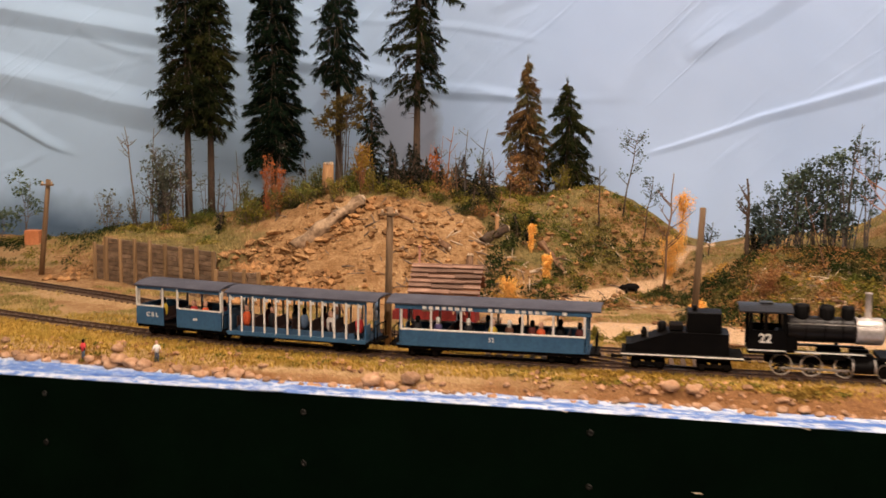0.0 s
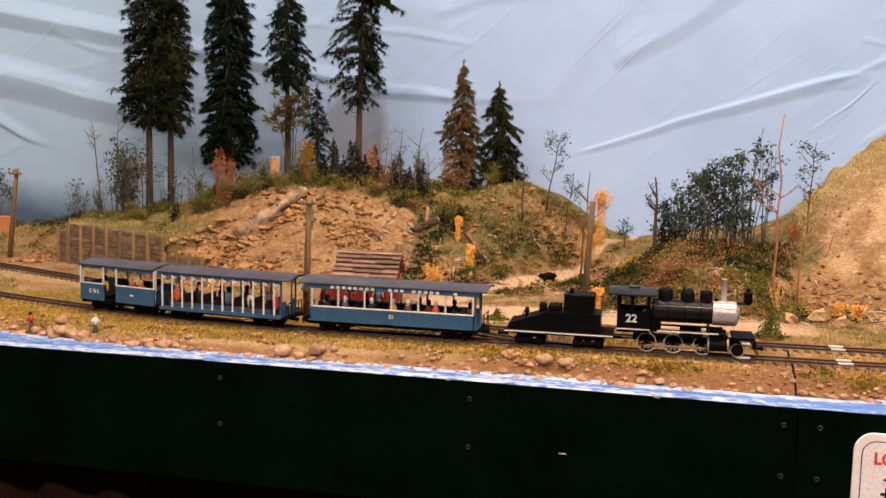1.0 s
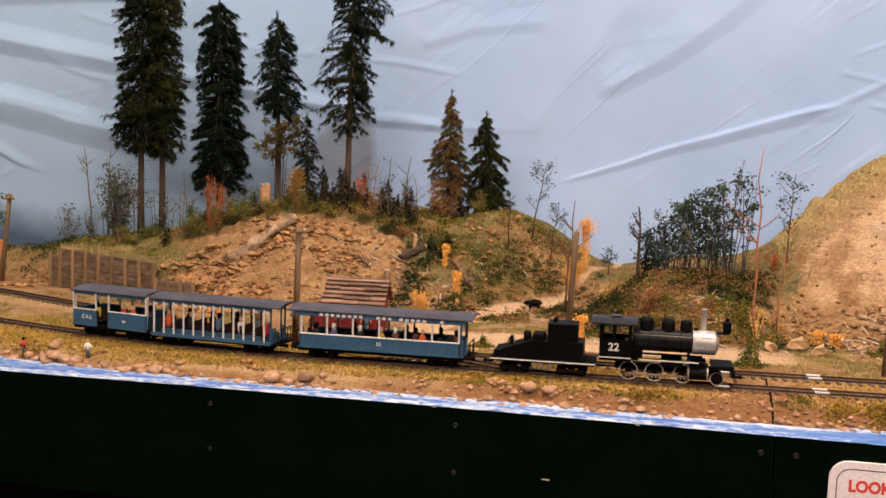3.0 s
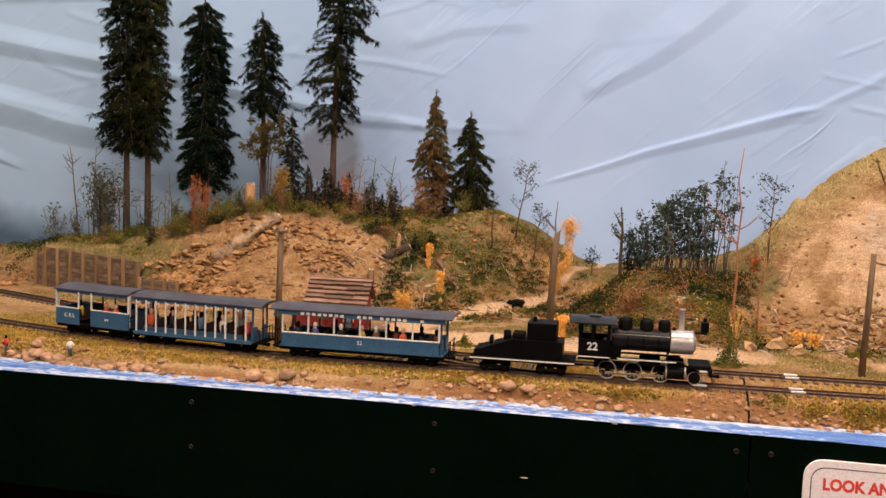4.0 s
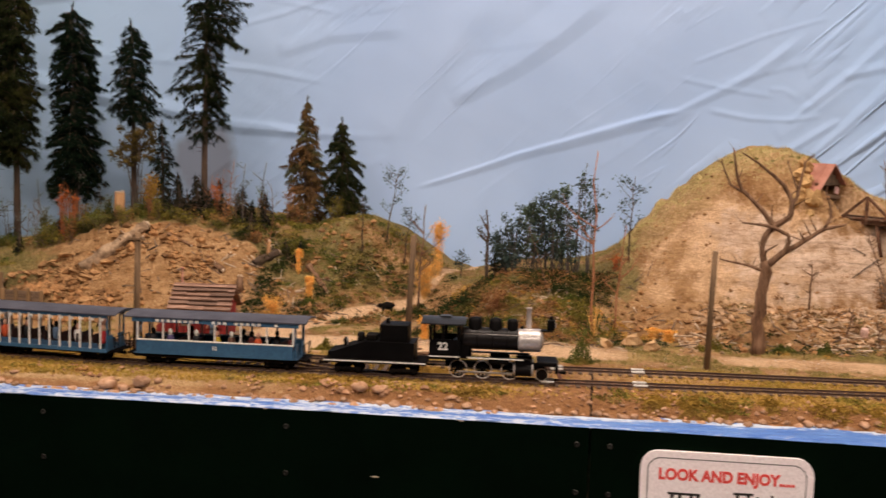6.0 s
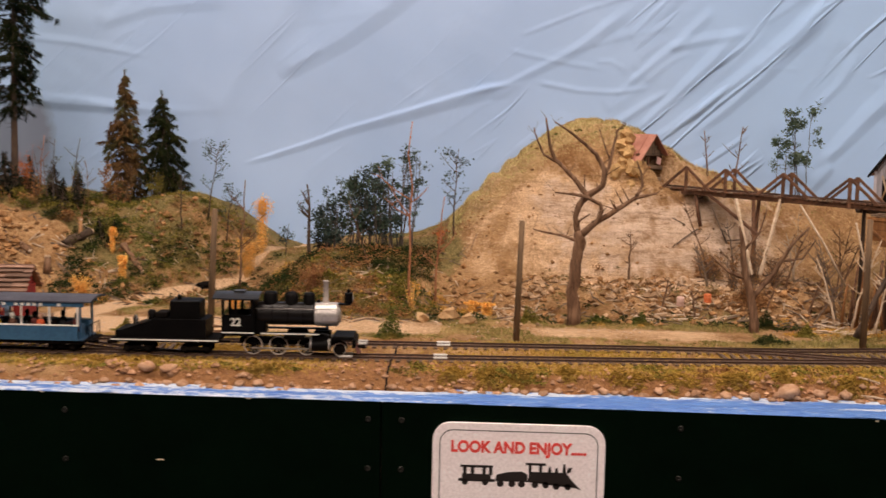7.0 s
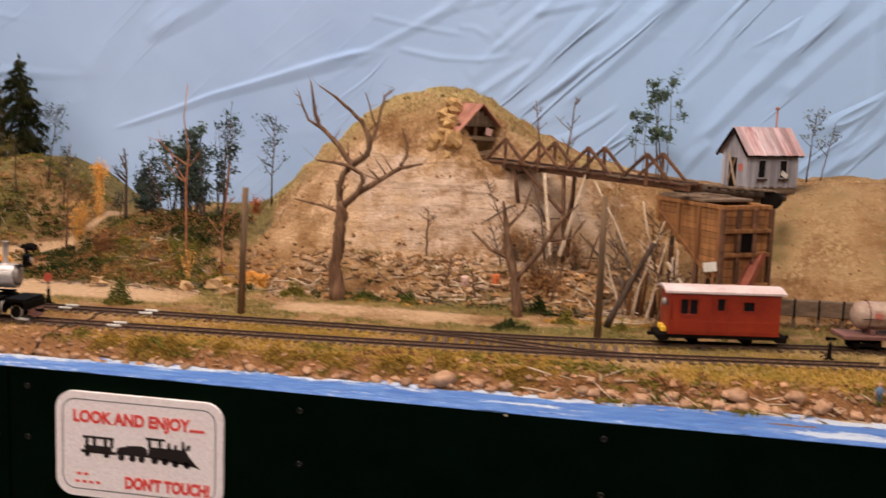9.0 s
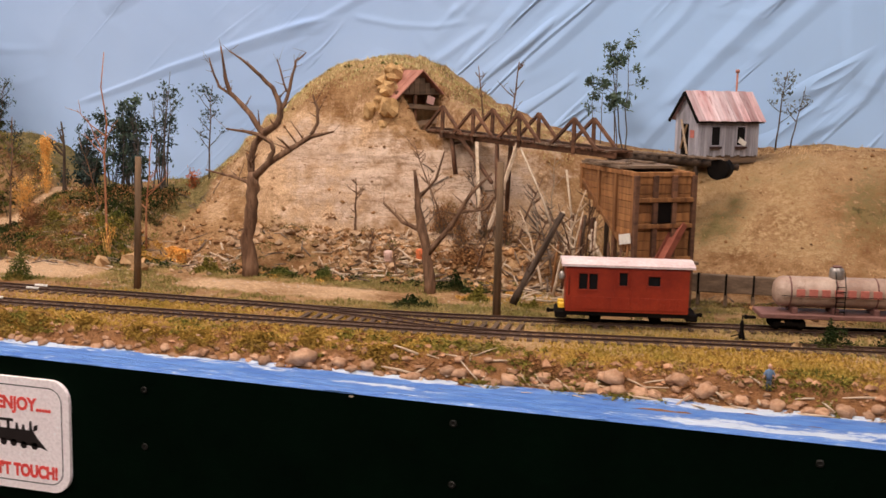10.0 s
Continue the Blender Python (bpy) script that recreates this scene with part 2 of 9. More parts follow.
def ground_material():
    """Soil, straw, moss and gravel, laid where the cover attribute has them, broken up by noise."""
    m, nt, bsdf = nodes_of("ground_cover")
    at = nt.nodes.new("ShaderNodeAttribute")
    at.attribute_name = "cover"
    sep = nt.nodes.new("ShaderNodeSeparateColor")
    nt.links.new(at.outputs["Color"], sep.inputs[0])
    n1 = ramp_noise(nt, 34.0, 6.0, 0.7)
    n2 = ramp_noise(nt, 160.0, 5.0, 0.7)
    n3 = ramp_noise(nt, 700.0, 3.0, 0.7)
    dirt = mix_node(nt, spread(nt, n1, 0.35, 0.65), (0.27, 0.145, 0.060), (0.48, 0.295, 0.145))
    dirt = mix_node(nt, spread(nt, n2, 0.52, 0.72), dirt, (0.155, 0.070, 0.026))
    dirt = mix_node(nt, spread(nt, n2, 0.42, 0.28), dirt, (0.62, 0.42, 0.235))
    straw = mix_node(nt, spread(nt, n2, 0.35, 0.65), (0.33, 0.200, 0.082), (0.54, 0.365, 0.195))
    moss = mix_node(nt, spread(nt, n2, 0.35, 0.65), (0.098, 0.080, 0.026), (0.265, 0.202, 0.084))
    gravel = mix_node(nt, spread(nt, n3, 0.35, 0.65), (0.52, 0.320, 0.170), (0.76, 0.535, 0.340))
    n0 = ramp_noise(nt, 13.0, 5.0, 0.65)
    dirt = mix_node(nt, spread(nt, n0, 0.52, 0.66), dirt, (0.22, 0.108, 0.042))
    dirt = mix_node(nt, spread(nt, n3, 0.38, 0.24), dirt, (0.10, 0.04, 0.014))
    moss = mix_node(nt, spread(nt, n0, 0.50, 0.62), moss, (0.250, 0.168, 0.070))
    moss = mix_node(nt, spread(nt, n1, 0.56, 0.70), moss, (0.055, 0.050, 0.014))
    edge = math_node(nt, "MULTIPLY", math_node(nt, "SUBTRACT", n2, 0.5), 1.1)
    col = dirt
    for sock, layer in ((sep.outputs[0], straw), (sep.outputs[1], moss), (sep.outputs[2], gravel)):
        col = mix_node(nt, spread(nt, math_node(nt, "ADD", sock, edge), 0.35, 0.65), col, layer)
    # smooth pale plaster with thin dark cracks along its beds
    beds = ramp_noise(nt, 1.0, 5.0, 0.6, "Object", (11, 11, 85))
    plaster = mix_node(nt, spread(nt, n1, 0.35, 0.65), (0.47, 0.31, 0.195), (0.72, 0.55, 0.42))
    crack = math_node(nt, "COMPARE", beds, 0.5)
    crack.node.inputs[2].default_value = 0.010
    plaster = mix_node(nt, math_node(nt, "MULTIPLY", crack, 0.6), plaster, (0.26, 0.14, 0.07))
    soft = math_node(nt, "MULTIPLY", math_node(nt, "SUBTRACT", n1, 0.5), 1.6)
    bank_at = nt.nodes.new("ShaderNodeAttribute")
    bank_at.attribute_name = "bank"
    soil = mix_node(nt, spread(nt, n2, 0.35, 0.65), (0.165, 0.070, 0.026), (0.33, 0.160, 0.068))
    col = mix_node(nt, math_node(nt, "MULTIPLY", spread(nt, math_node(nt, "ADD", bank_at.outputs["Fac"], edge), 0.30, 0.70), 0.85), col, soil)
    calm = spread(nt, math_node(nt, "ADD", at.outputs["Alpha"], soft), 0.32, 0.72)
    col = mix_node(nt, calm, col, plaster)
    hsv = nt.nodes.new("ShaderNodeHueSaturation")
    nt.links.new(col, hsv.inputs["Color"])
    nt.links.new(math_node(nt, "ADD", math_node(nt, "MULTIPLY", n3, 0.9), 0.55), hsv.inputs["Value"])
    nt.links.new(hsv.outputs[0], bsdf.inputs["Base Color"])
    bsdf.inputs["Roughness"].default_value = 0.95
    bsdf.inputs["Specular IOR Level"].default_value = 0.15
    grain = math_node(nt, "ADD", math_node(nt, "MULTIPLY", n3, 0.7), math_node(nt, "MULTIPLY", n2, 1.8))
    bump(nt, bsdf, math_node(nt, "ADD", grain, math_node(nt, "MULTIPLY", beds, 2.2)), 1.0, 0.0028)
    return m


def water_material():
    """Blue water paint with streaks of white foam along the shore and the brushed lip."""
    m, nt, bsdf = nodes_of("painted_water")
    at = nt.nodes.new("ShaderNodeAttribute")
    at.attribute_name = "foam"
    n1 = ramp_noise(nt, 1.0, 5.0, 0.7, "Object", (28, 150, 60))
    n2 = ramp_noise(nt, 1.0, 4.0, 0.7, "Object", (95, 320, 120))
    col = mix_node(nt, spread(nt, n1, 0.35, 0.7), (0.045, 0.125, 0.41), (0.13, 0.26, 0.56))
    f = math_node(nt, "ADD", at.outputs["Fac"], math_node(nt, "MULTIPLY", math_node(nt, "SUBTRACT", n2, 0.5), 1.9))
    f = math_node(nt, "ADD", f, math_node(nt, "MULTIPLY", math_node(nt, "SUBTRACT", n1, 0.5), 1.1))
    col = mix_node(nt, spread(nt, f, 0.42, 0.68), col, (0.50, 0.56, 0.66))
    nt.links.new(col, bsdf.inputs["Base Color"])
    bsdf.inputs["Roughness"].default_value = 0.35
    bump(nt, bsdf, math_node(nt, "ADD", n2, f), 0.6, 0.001)
    return m


SHEET, GROUND, WATER = sheet_material(), ground_material(), water_material()


def glow(name, colour, strength):
    m, nt, bsdf = nodes_of(name)
    bsdf.inputs["Emission Color"].default_value = (*colour, 1)
    bsdf.inputs["Emission Strength"].default_value = strength
    return m


TUBE = glow("lit_diffuser", (1.0, 0.96, 0.9), 4.0)


# ---- mesh helpers ----
class Geo:
    """Collects faces of one mesh."""

    def __init__(self):
        self.v, self.f, self.s = [], [], []

    def add(self, verts, faces, smooth=False):
        n = len(self.v)
        self.v.extend([tuple(p) for p in verts])
        self.f.extend([tuple(i + n for i in q) for q in faces])
        self.s.extend([smooth] * len(faces))
        return self

    def box(self, centre, size, rot=None, edge=0.08):
        """A box with bevelled edges; edge is a share of its least side."""
        c = Vector(centre)
        h = [s / 2 for s in size]
        b = min(size) * edge
        verts, idx = [], {}
        for sx in (-1, 1):
            for sy in (-1, 1):
                for sz in (-1, 1):
                    for a in range(3):
                        p = [sx * (h[0] - b), sy * (h[1] - b), sz * (h[2] - b)]
                        p[a] = (sx, sy, sz)[a] * h[a]
                        idx[sx, sy, sz, a] = len(verts)
                        p = Vector(p)
                        if rot is not None:
                            p = rot @ p
                        verts.append(c + p)
        faces = []
        for a in range(3):
            u, w = [k for k in range(3) if k != a]
            for s in (-1, 1):
                q = []
                for su, sw in ((-1, -1), (1, -1), (1, 1), (-1, 1)):
                    k = [0, 0, 0]
                    k[a], k[u], k[w] = s, su, sw
                    q.append(idx[(*k, a)])
                if (s > 0) != (a == 1):
                    faces.append(q)
                else:
                    faces.append(q[::-1])
        for a in range(3):
            u, w = [k for k in range(3) if k != a]
            for su in (-1, 1):
                for sw in (-1, 1):
                    ends = []
                    for s in (-1, 1):
                        k = [0, 0, 0]
                        k[a], k[u], k[w] = s, su, sw
                        ends.append((idx[(*k, u)], idx[(*k, w)]))
                    faces.append([ends[0][0], ends[0][1], ends[1][1], ends[1][0]])
        for sx in (-1, 1):
            for sy in (-1, 1):
                for sz in (-1, 1):
                    faces.append([idx[sx, sy, sz, a] for a in range(3)])
        return self.add(verts, faces)

    def beam(self, p, q, w, h=None, edge=0.1):
        """A squared timber from p to q."""
        p, q = Vector(p), Vector(q)
        d = q - p
        rot = d.to_track_quat("X", "Z").to_matrix()
        return self.box((p + q) / 2, (d.length, w, h or w), rot, edge)

    def tube(self, points, radii, n=8, cap=True):
        pts = [Vector(p) for p in points]
        if isinstance(radii, (int, float)):
            radii = [radii] * len(pts)
        verts, faces = [], []
        ref = Vector((0.31, 0.52, 0.79))
        for i, p in enumerate(pts):
            d = (pts[min(i + 1, len(pts) - 1)] - pts[max(i - 1, 0)])
            d = d.normalized() if d.length > 1e-9 else Vector((0, 0, 1))
            a = ref - d * ref.dot(d)
            a = a.normalized() if a.length > 1e-3 else d.orthogonal().normalized()
            b = d.cross(a)
            for k in range(n):
                t = 2 * math.pi * k / n
                verts.append(p + (a * math.cos(t) + b * math.sin(t)) * radii[i])
        for i in range(len(pts) - 1):
            for k in range(n):
                faces.append((i * n + k, i * n + (k + 1) % n, (i + 1) * n + (k + 1) % n, (i + 1) * n + k))
        self.add(verts, faces, True)
        if cap:
            m = len(pts) - 1
            base = len(self.v) - len(verts)
            self.f += [tuple(base + k for k in reversed(range(n))), tuple(base + m * n + k for k in range(n))]
            self.s += [False, False]
        return self

    def lathe(self, profile, centre, axis="z", n=20):
        """A turned shape: rows of (radius, place along the axis)."""
        c = Vector(centre)
        verts, faces = [], []
        for r, h in profile:
            for k in range(n):
                t = 2 * math.pi * k / n
                u, w = r * math.cos(t), r * math.sin(t)
                verts.append(c + Vector({"z": (u, w, h), "x": (h, u, w), "y": (w, h, u)}[axis]))
        for i in range(len(profile) - 1):
            for k in range(n):
                faces.append((i * n + k, i * n + (k + 1) % n, (i + 1) * n + (k + 1) % n, (i + 1) * n + k))
        self.add(verts, faces, True)
        base = len(self.v) - len(verts)
        m = len(profile) - 1
        self.f += [tuple(base + k for k in reversed(range(n))), tuple(base + m * n + k for k in range(n))]
        self.s += [False, False]
        return self

    def prism(self, outline, y0, y1, axis="y"):
        """A flat outline (u, z) pushed from y0 to y1; axis x pushes along x with u as y."""
        n = len(outline)
        put3 = (lambda u, z, d: (u, d, z)) if axis == "y" else ((lambda u, z, d: (d, u, z)) if axis == "x" else (lambda u, z, d: (u, z, d)))
        verts = [put3(u, z, y0) for u, z in outline] + [put3(u, z, y1) for u, z in outline]
        faces = [tuple(range(n)), tuple(reversed(range(n, 2 * n)))]
        faces += [(k, k + n, (k + 1) % n + n, (k + 1) % n) for k in range(n)]
        return self.add(verts, faces)

    def blob(self, centre, radii, rnd, rough=0.25, rings=5, seg=8, smooth=True, flat=0.0):
        """A lumpy stone."""
        c = Vector(centre)
        off = Vector((rnd.random() * 50, rnd.random() * 50, rnd.random() * 50))
        verts, faces = [], []
        for i in range(rings + 1):
            ph = math.pi * i / rings
            for k in range(seg):
                t = 2 * math.pi * k / seg
                d = Vector((math.sin(ph) * math.cos(t), math.sin(ph) * math.sin(t), math.cos(ph)))
                r = 1 + rough * noise.noise(d * 1.4 + off) * 1.6 + rough * 0.5 * noise.noise(d * 3.7 + off)
                p = Vector((d.x * radii[0], d.y * radii[1], d.z * radii[2])) * r
                p.z = max(p.z, -radii[2] * (1 - flat))
                verts.append(c + p)
        for i in range(rings):
            for k in range(seg):
                faces.append((i * seg + k, (i + 1) * seg + k, (i + 1) * seg + (k + 1) % seg, i * seg + (k + 1) % seg))
        return self.add(verts, faces, smooth)


def gnarled(points, radii, rnd, n=14):
    """A trunk with twisted ridges and hollows."""
    g = Geo().tube(points, radii, n)
    a, b = rnd.uniform(0, 6), rnd.uniform(0, 6)
    for i, p in enumerate(points):
        for k in range(n):
            t = 6.283 * k / n
            f = 1 + 0.20 * math.sin(3 * t + a + 0.9 * i) + 0.12 * math.sin(5 * t + b - 0.5 * i) + rnd.uniform(-0.08, 0.08)
            c = Vector(p)
            g.v[i * n + k] = tuple(c + (Vector(g.v[i * n + k]) - c) * f)
    return g


def mesh_of(name, geo, material):
    me = bpy.data.meshes.new(name)
    me.from_pydata(geo.v, [], geo.f)
    if any(geo.s):
        me.polygons.foreach_set("use_smooth", geo.s)
    me.materials.append(material)
    me.update()
    return me


def part(name, geo, material, parent=None, label=""):
    """Links what geo holds as one mesh object, under a thing or a part."""
    ob = new(name, geo if isinstance(geo, bpy.types.Mesh) else mesh_of(name, geo, material))
    if parent is not None:
        ob.parent = parent
    return tagged(ob, label)


def thing(name, label, category, group="", at=(0, 0, 0), turn=0.0):
    ob = new(name)
    ob.empty_display_size = 0.02
    ob.matrix_world = pose(*at, 0, 0, turn)
    return tagged(ob, label, category, group)


# ---- the lie of the land ----
def step(lo, hi, v):
    t = np.clip((v - lo) / (hi - lo), 0, 1)
    return t * t * (3 - 2 * t)


LATTICE = np.random.RandomState(7).rand(64, 64)


def value_noise(x, y):
    xi, yi = np.floor(x).astype(int), np.floor(y).astype(int)
    u, w = x - xi, y - yi
    u, w = u * u * (3 - 2 * u), w * w * (3 - 2 * w)
    g = lambda a, b: LATTICE[a % 64, b % 64]
    return (g(xi, yi) * (1 - u) + g(xi + 1, yi) * u) * (1 - w) + (g(xi, yi + 1) * (1 - u) + g(xi + 1, yi + 1) * u) * w - 0.5


def fbm(x, y, scale, octaves=4, gain=0.5):
    total, a = 0, 1
    for k in range(octaves):
        total = total + a * value_noise(x * scale + 17.3 * k, y * scale - 9.1 * k)
        scale, a = scale * 2.03, a * gain
    return total


# along the layout: place, height of the crest, line of the foot, line of the crest
HILLS = np.array([
    (-1.7, 1.135, 0.45, 0.75), (-1.1, 1.14, 0.50, 0.75), (-0.93, 1.165, 0.52, 0.70), (-0.86, 1.185, 0.51, 0.66), (-0.74, 1.200, 0.45, 0.68),
    (-0.58, 1.228, 0.395, 0.62), (-0.46, 1.258, 0.36, 0.61), (-0.36, 1.262, 0.38, 0.61), (-0.25, 1.240, 0.42, 0.64), (-0.17, 1.247, 0.45, 0.68),
    (-0.116, 1.27, 0.48, 0.70), (-0.06, 1.25, 0.53, 0.69), (-0.01, 1.215, 0.58, 0.70), (0.04, 1.180, 0.60, 0.70), (0.09, 1.168, 0.46, 0.66),
    (0.13, 1.185, 0.38, 0.58), (0.28, 1.195, 0.38, 0.58), (0.33, 1.215, 0.42, 0.68), (0.38, 1.275, 0.47, 0.71), (0.43, 1.318, 0.49, 0.71),
    (0.50, 1.378, 0.50, 0.70), (0.565, 1.402, 0.51, 0.69), (0.635, 1.390, 0.51, 0.68), (0.73, 1.333, 0.51, 0.69), (0.80, 1.300, 0.51, 0.71),
    (0.925, 1.275, 0.53, 0.75), (1.05, 1.265, 0.46, 0.72), (1.17, 1.283, 0.41, 0.74), (1.28, 1.287, 0.41, 0.74), (2.1, 1.275, 0.42, 0.75)])
GROUND_Z = 1.119


def along(x, column):
    return sum(np.interp(x + d, HILLS[:, 0], HILLS[:, column]) for d in (-0.03, -0.015, 0, 0.015, 0.03)) / 5


def shore(x):
    return np.interp(x, [-1.7, -0.64, -0.5, -0.38, -0.27, 0.0, 0.244, 0.546, 0.88, 1.08, 1.23, 2.1], [0.10, 0.056, 0.045, 0.028, 0.028, 0.028, 0.032, 0.050, 0.063, 0.076, 0.075, 0.08]) + 0.004 * fbm(x, x * 0, 26.0, 3)


def front_edge(x):
    """Height of the fascia's upper edge."""
    return np.interp(x, [-1.7, -0.54, -0.38, -0.09, 0.4, 0.55, 0.9, 1.3], [1.1005, 1.101, 1.102, 1.103, 1.1022, 1.1012, 1.0992, 1.0988])


def wall_line(x):
    """The line of the retaining wall and of its lower wing."""
    return np.interp(x, [-0.88, -0.818, -0.592, -0.524], [0.535, 0.503, 0.392, 0.385])


TRACK_MAIN = np.array([(-1.7, 0.52), (-1.2, 0.335), (-0.95, 0.25), (-0.708, 0.172), (-0.55, 0.132), (-0.44, 0.112), (-0.29, 0.098), (-0.07, 0.102), (0.04, 0.106), (0.2, 0.112), (0.355, 0.119), (0.585, 0.134), (0.88, 0.160), (1.124, 0.205), (1.4, 0.25), (2.1, 0.37)])
TRACK_SIDE = np.array([(-1.7, 0.72), (-1.2, 0.53), (-0.805, 0.385), (-0.6, 0.30), (-0.339, 0.215), (-0.145, 0.185), (-0.05, 0.178), (0.156, 0.186), (0.355, 0.196), (0.59, 0.207), (0.74, 0.210), (0.88, 0.228), (0.95, 0.246), (1.07, 0.272), (1.2, 0.300), (1.5, 0.37), (2.1, 0.50)])


def track_y(line, x):
    return sum(np.interp(x + d, line[:, 0], line[:, 1]) for d in (-0.08, -0.04, 0, 0.04, 0.08)) / 5


def land(x, y):
    x, y = np.asarray(x, float), np.asarray(y, float)
    crest, foot, top = along(x, 1), along(x, 2), along(x, 3)
    t = step(foot, top, y)
    mine = step(0.33, 0.42, x) * (1 - step(0.74, 0.86, x))
    t = t * (1 - mine) + mine * np.clip(t, 0, 1) ** 0.62
    z = GROUND_Z + (crest - GROUND_Z) * t
    behind = step(-0.856, -0.838, x) * (1 - step(-0.585, -0.575, x)) * step(0.004, 0.014, y - wall_line(x))
    z = np.maximum(z, GROUND_Z + behind * (0.052 + 0.012 * step(-0.6, -0.8, x)))
    behind = step(-0.60, -0.585, x) * (1 - step(-0.524, -0.51, x)) * step(0.004, 0.014, y - wall_line(x))
    z = np.maximum(z, GROUND_Z + behind * 0.033)
    # rubble shelf below the mine
    shelf = step(0.36, 0.44, x) * (1 - step(0.88, 0.98, x)) * step(0.42, 0.52, y)
    z = np.maximum(z, GROUND_Z + 0.046 * shelf)
    rise = np.clip((z - GROUND_Z) / 0.05, 0, 1)
    z = z + rise * (0.010 * fbm(x, y, 14.0, 4, 0.55))
    rocky = step(-0.62, -0.52, x) * (1 - step(-0.30, -0.16, x)) * rise
    z = z + rocky * (0.012 * np.abs(fbm(x, y, 42.0, 3, 0.6)) + 0.0042 * np.sin(z * 330 + 7 * fbm(x, y, 13.0, 3)) * np.clip(0.4 + 2.5 * fbm(x + 3.1, y, 9.0, 2), 0, 1))
    strata = mine * rise
    z = z + strata * (0.006 * np.sin(z * 210 + 5 * fbm(x, y, 9.0, 2)) * step(1.15, 1.2, z) * (1 - step(1.30, 1.36, z)) + 0.007 * fbm(x, y + z, 55.0, 3, 0.6))
    z = z + 0.0022 * fbm(x, y, 60.0, 3) * step(0.02, 0.08, y - 0.22)
    # cut for the mine entrance
    c27, s27 = math.cos(radians(51)), math.sin(radians(51))
    lx, ly = (x - 0.658) * c27 + (y - 0.653) * s27, -(x - 0.658) * s27 + (y - 0.653) * c27
    cut = (1 - step(0.022, 0.040, np.abs(lx - 0.004))) * (1 - step(0.028, 0.052, ly))
    z = np.where(cut > 0, np.minimum(z, 1.294 + (1 - cut) * 0.12), z)
    # soil packed round the ties
    near = np.minimum(np.abs(y - track_y(TRACK_MAIN, x)), np.abs(y - track_y(TRACK_SIDE, x)))
    z = np.maximum(z, 1.1216 - 0.0026 * step(0.016, 0.032, near) - 10 * (near > 0.033))
    bank = shore(x)
    z = np.where(y < bank + 0.036, 1.0985 + (z - 1.0985) * step(bank - 0.006, bank + 0.034, y), z)
    return z + 0.0025 * fbm(x, y, 48.0, 3) * (1 - step(0.04, 0.05, y - bank))


def on_land(x, y):
    return float(land(np.array([x]), np.array([y]))[0])


def road_cover(x, y):
    """How far a place lies on the gravel road."""
    lane = np.interp(y, [0.20, 0.30, 0.36, 0.42, 0.50, 0.571, 0.627, 0.70, 0.8], [-0.06, -0.155, -0.168, -0.150, -0.104, -0.043, 0.017, 0.06, 0.08])
    wide = np.interp(y, [0.3, 0.42, 0.50, 0.57, 0.7], [0.058, 0.048, 0.034, 0.019, 0.011])
    up = (1 - step(0.4, 1.0, np.abs(x - lane) / wide)) * step(0.28, 0.32, y) * (1 - 0.25 * step(0.58, 0.66, y))
    flat = (1 - 0.45 * step(-0.02, 0.12, x)) * step(-0.24, -0.18, x) * (1 - step(0.30, 0.42, x)) * (1 - step(0.035, 0.085, np.abs(y - (0.315 + 0.05 * x + 0.01 * np.sin(x * 9)))))
    yard = 0.58 * step(0.40, 0.5, x) * (1 - step(0.70, 0.86, x)) * (1 - step(0.025, 0.055, np.abs(y - 0.325)))
    return np.maximum(np.maximum(up, 0.95 * flat), 0.85 * yard)


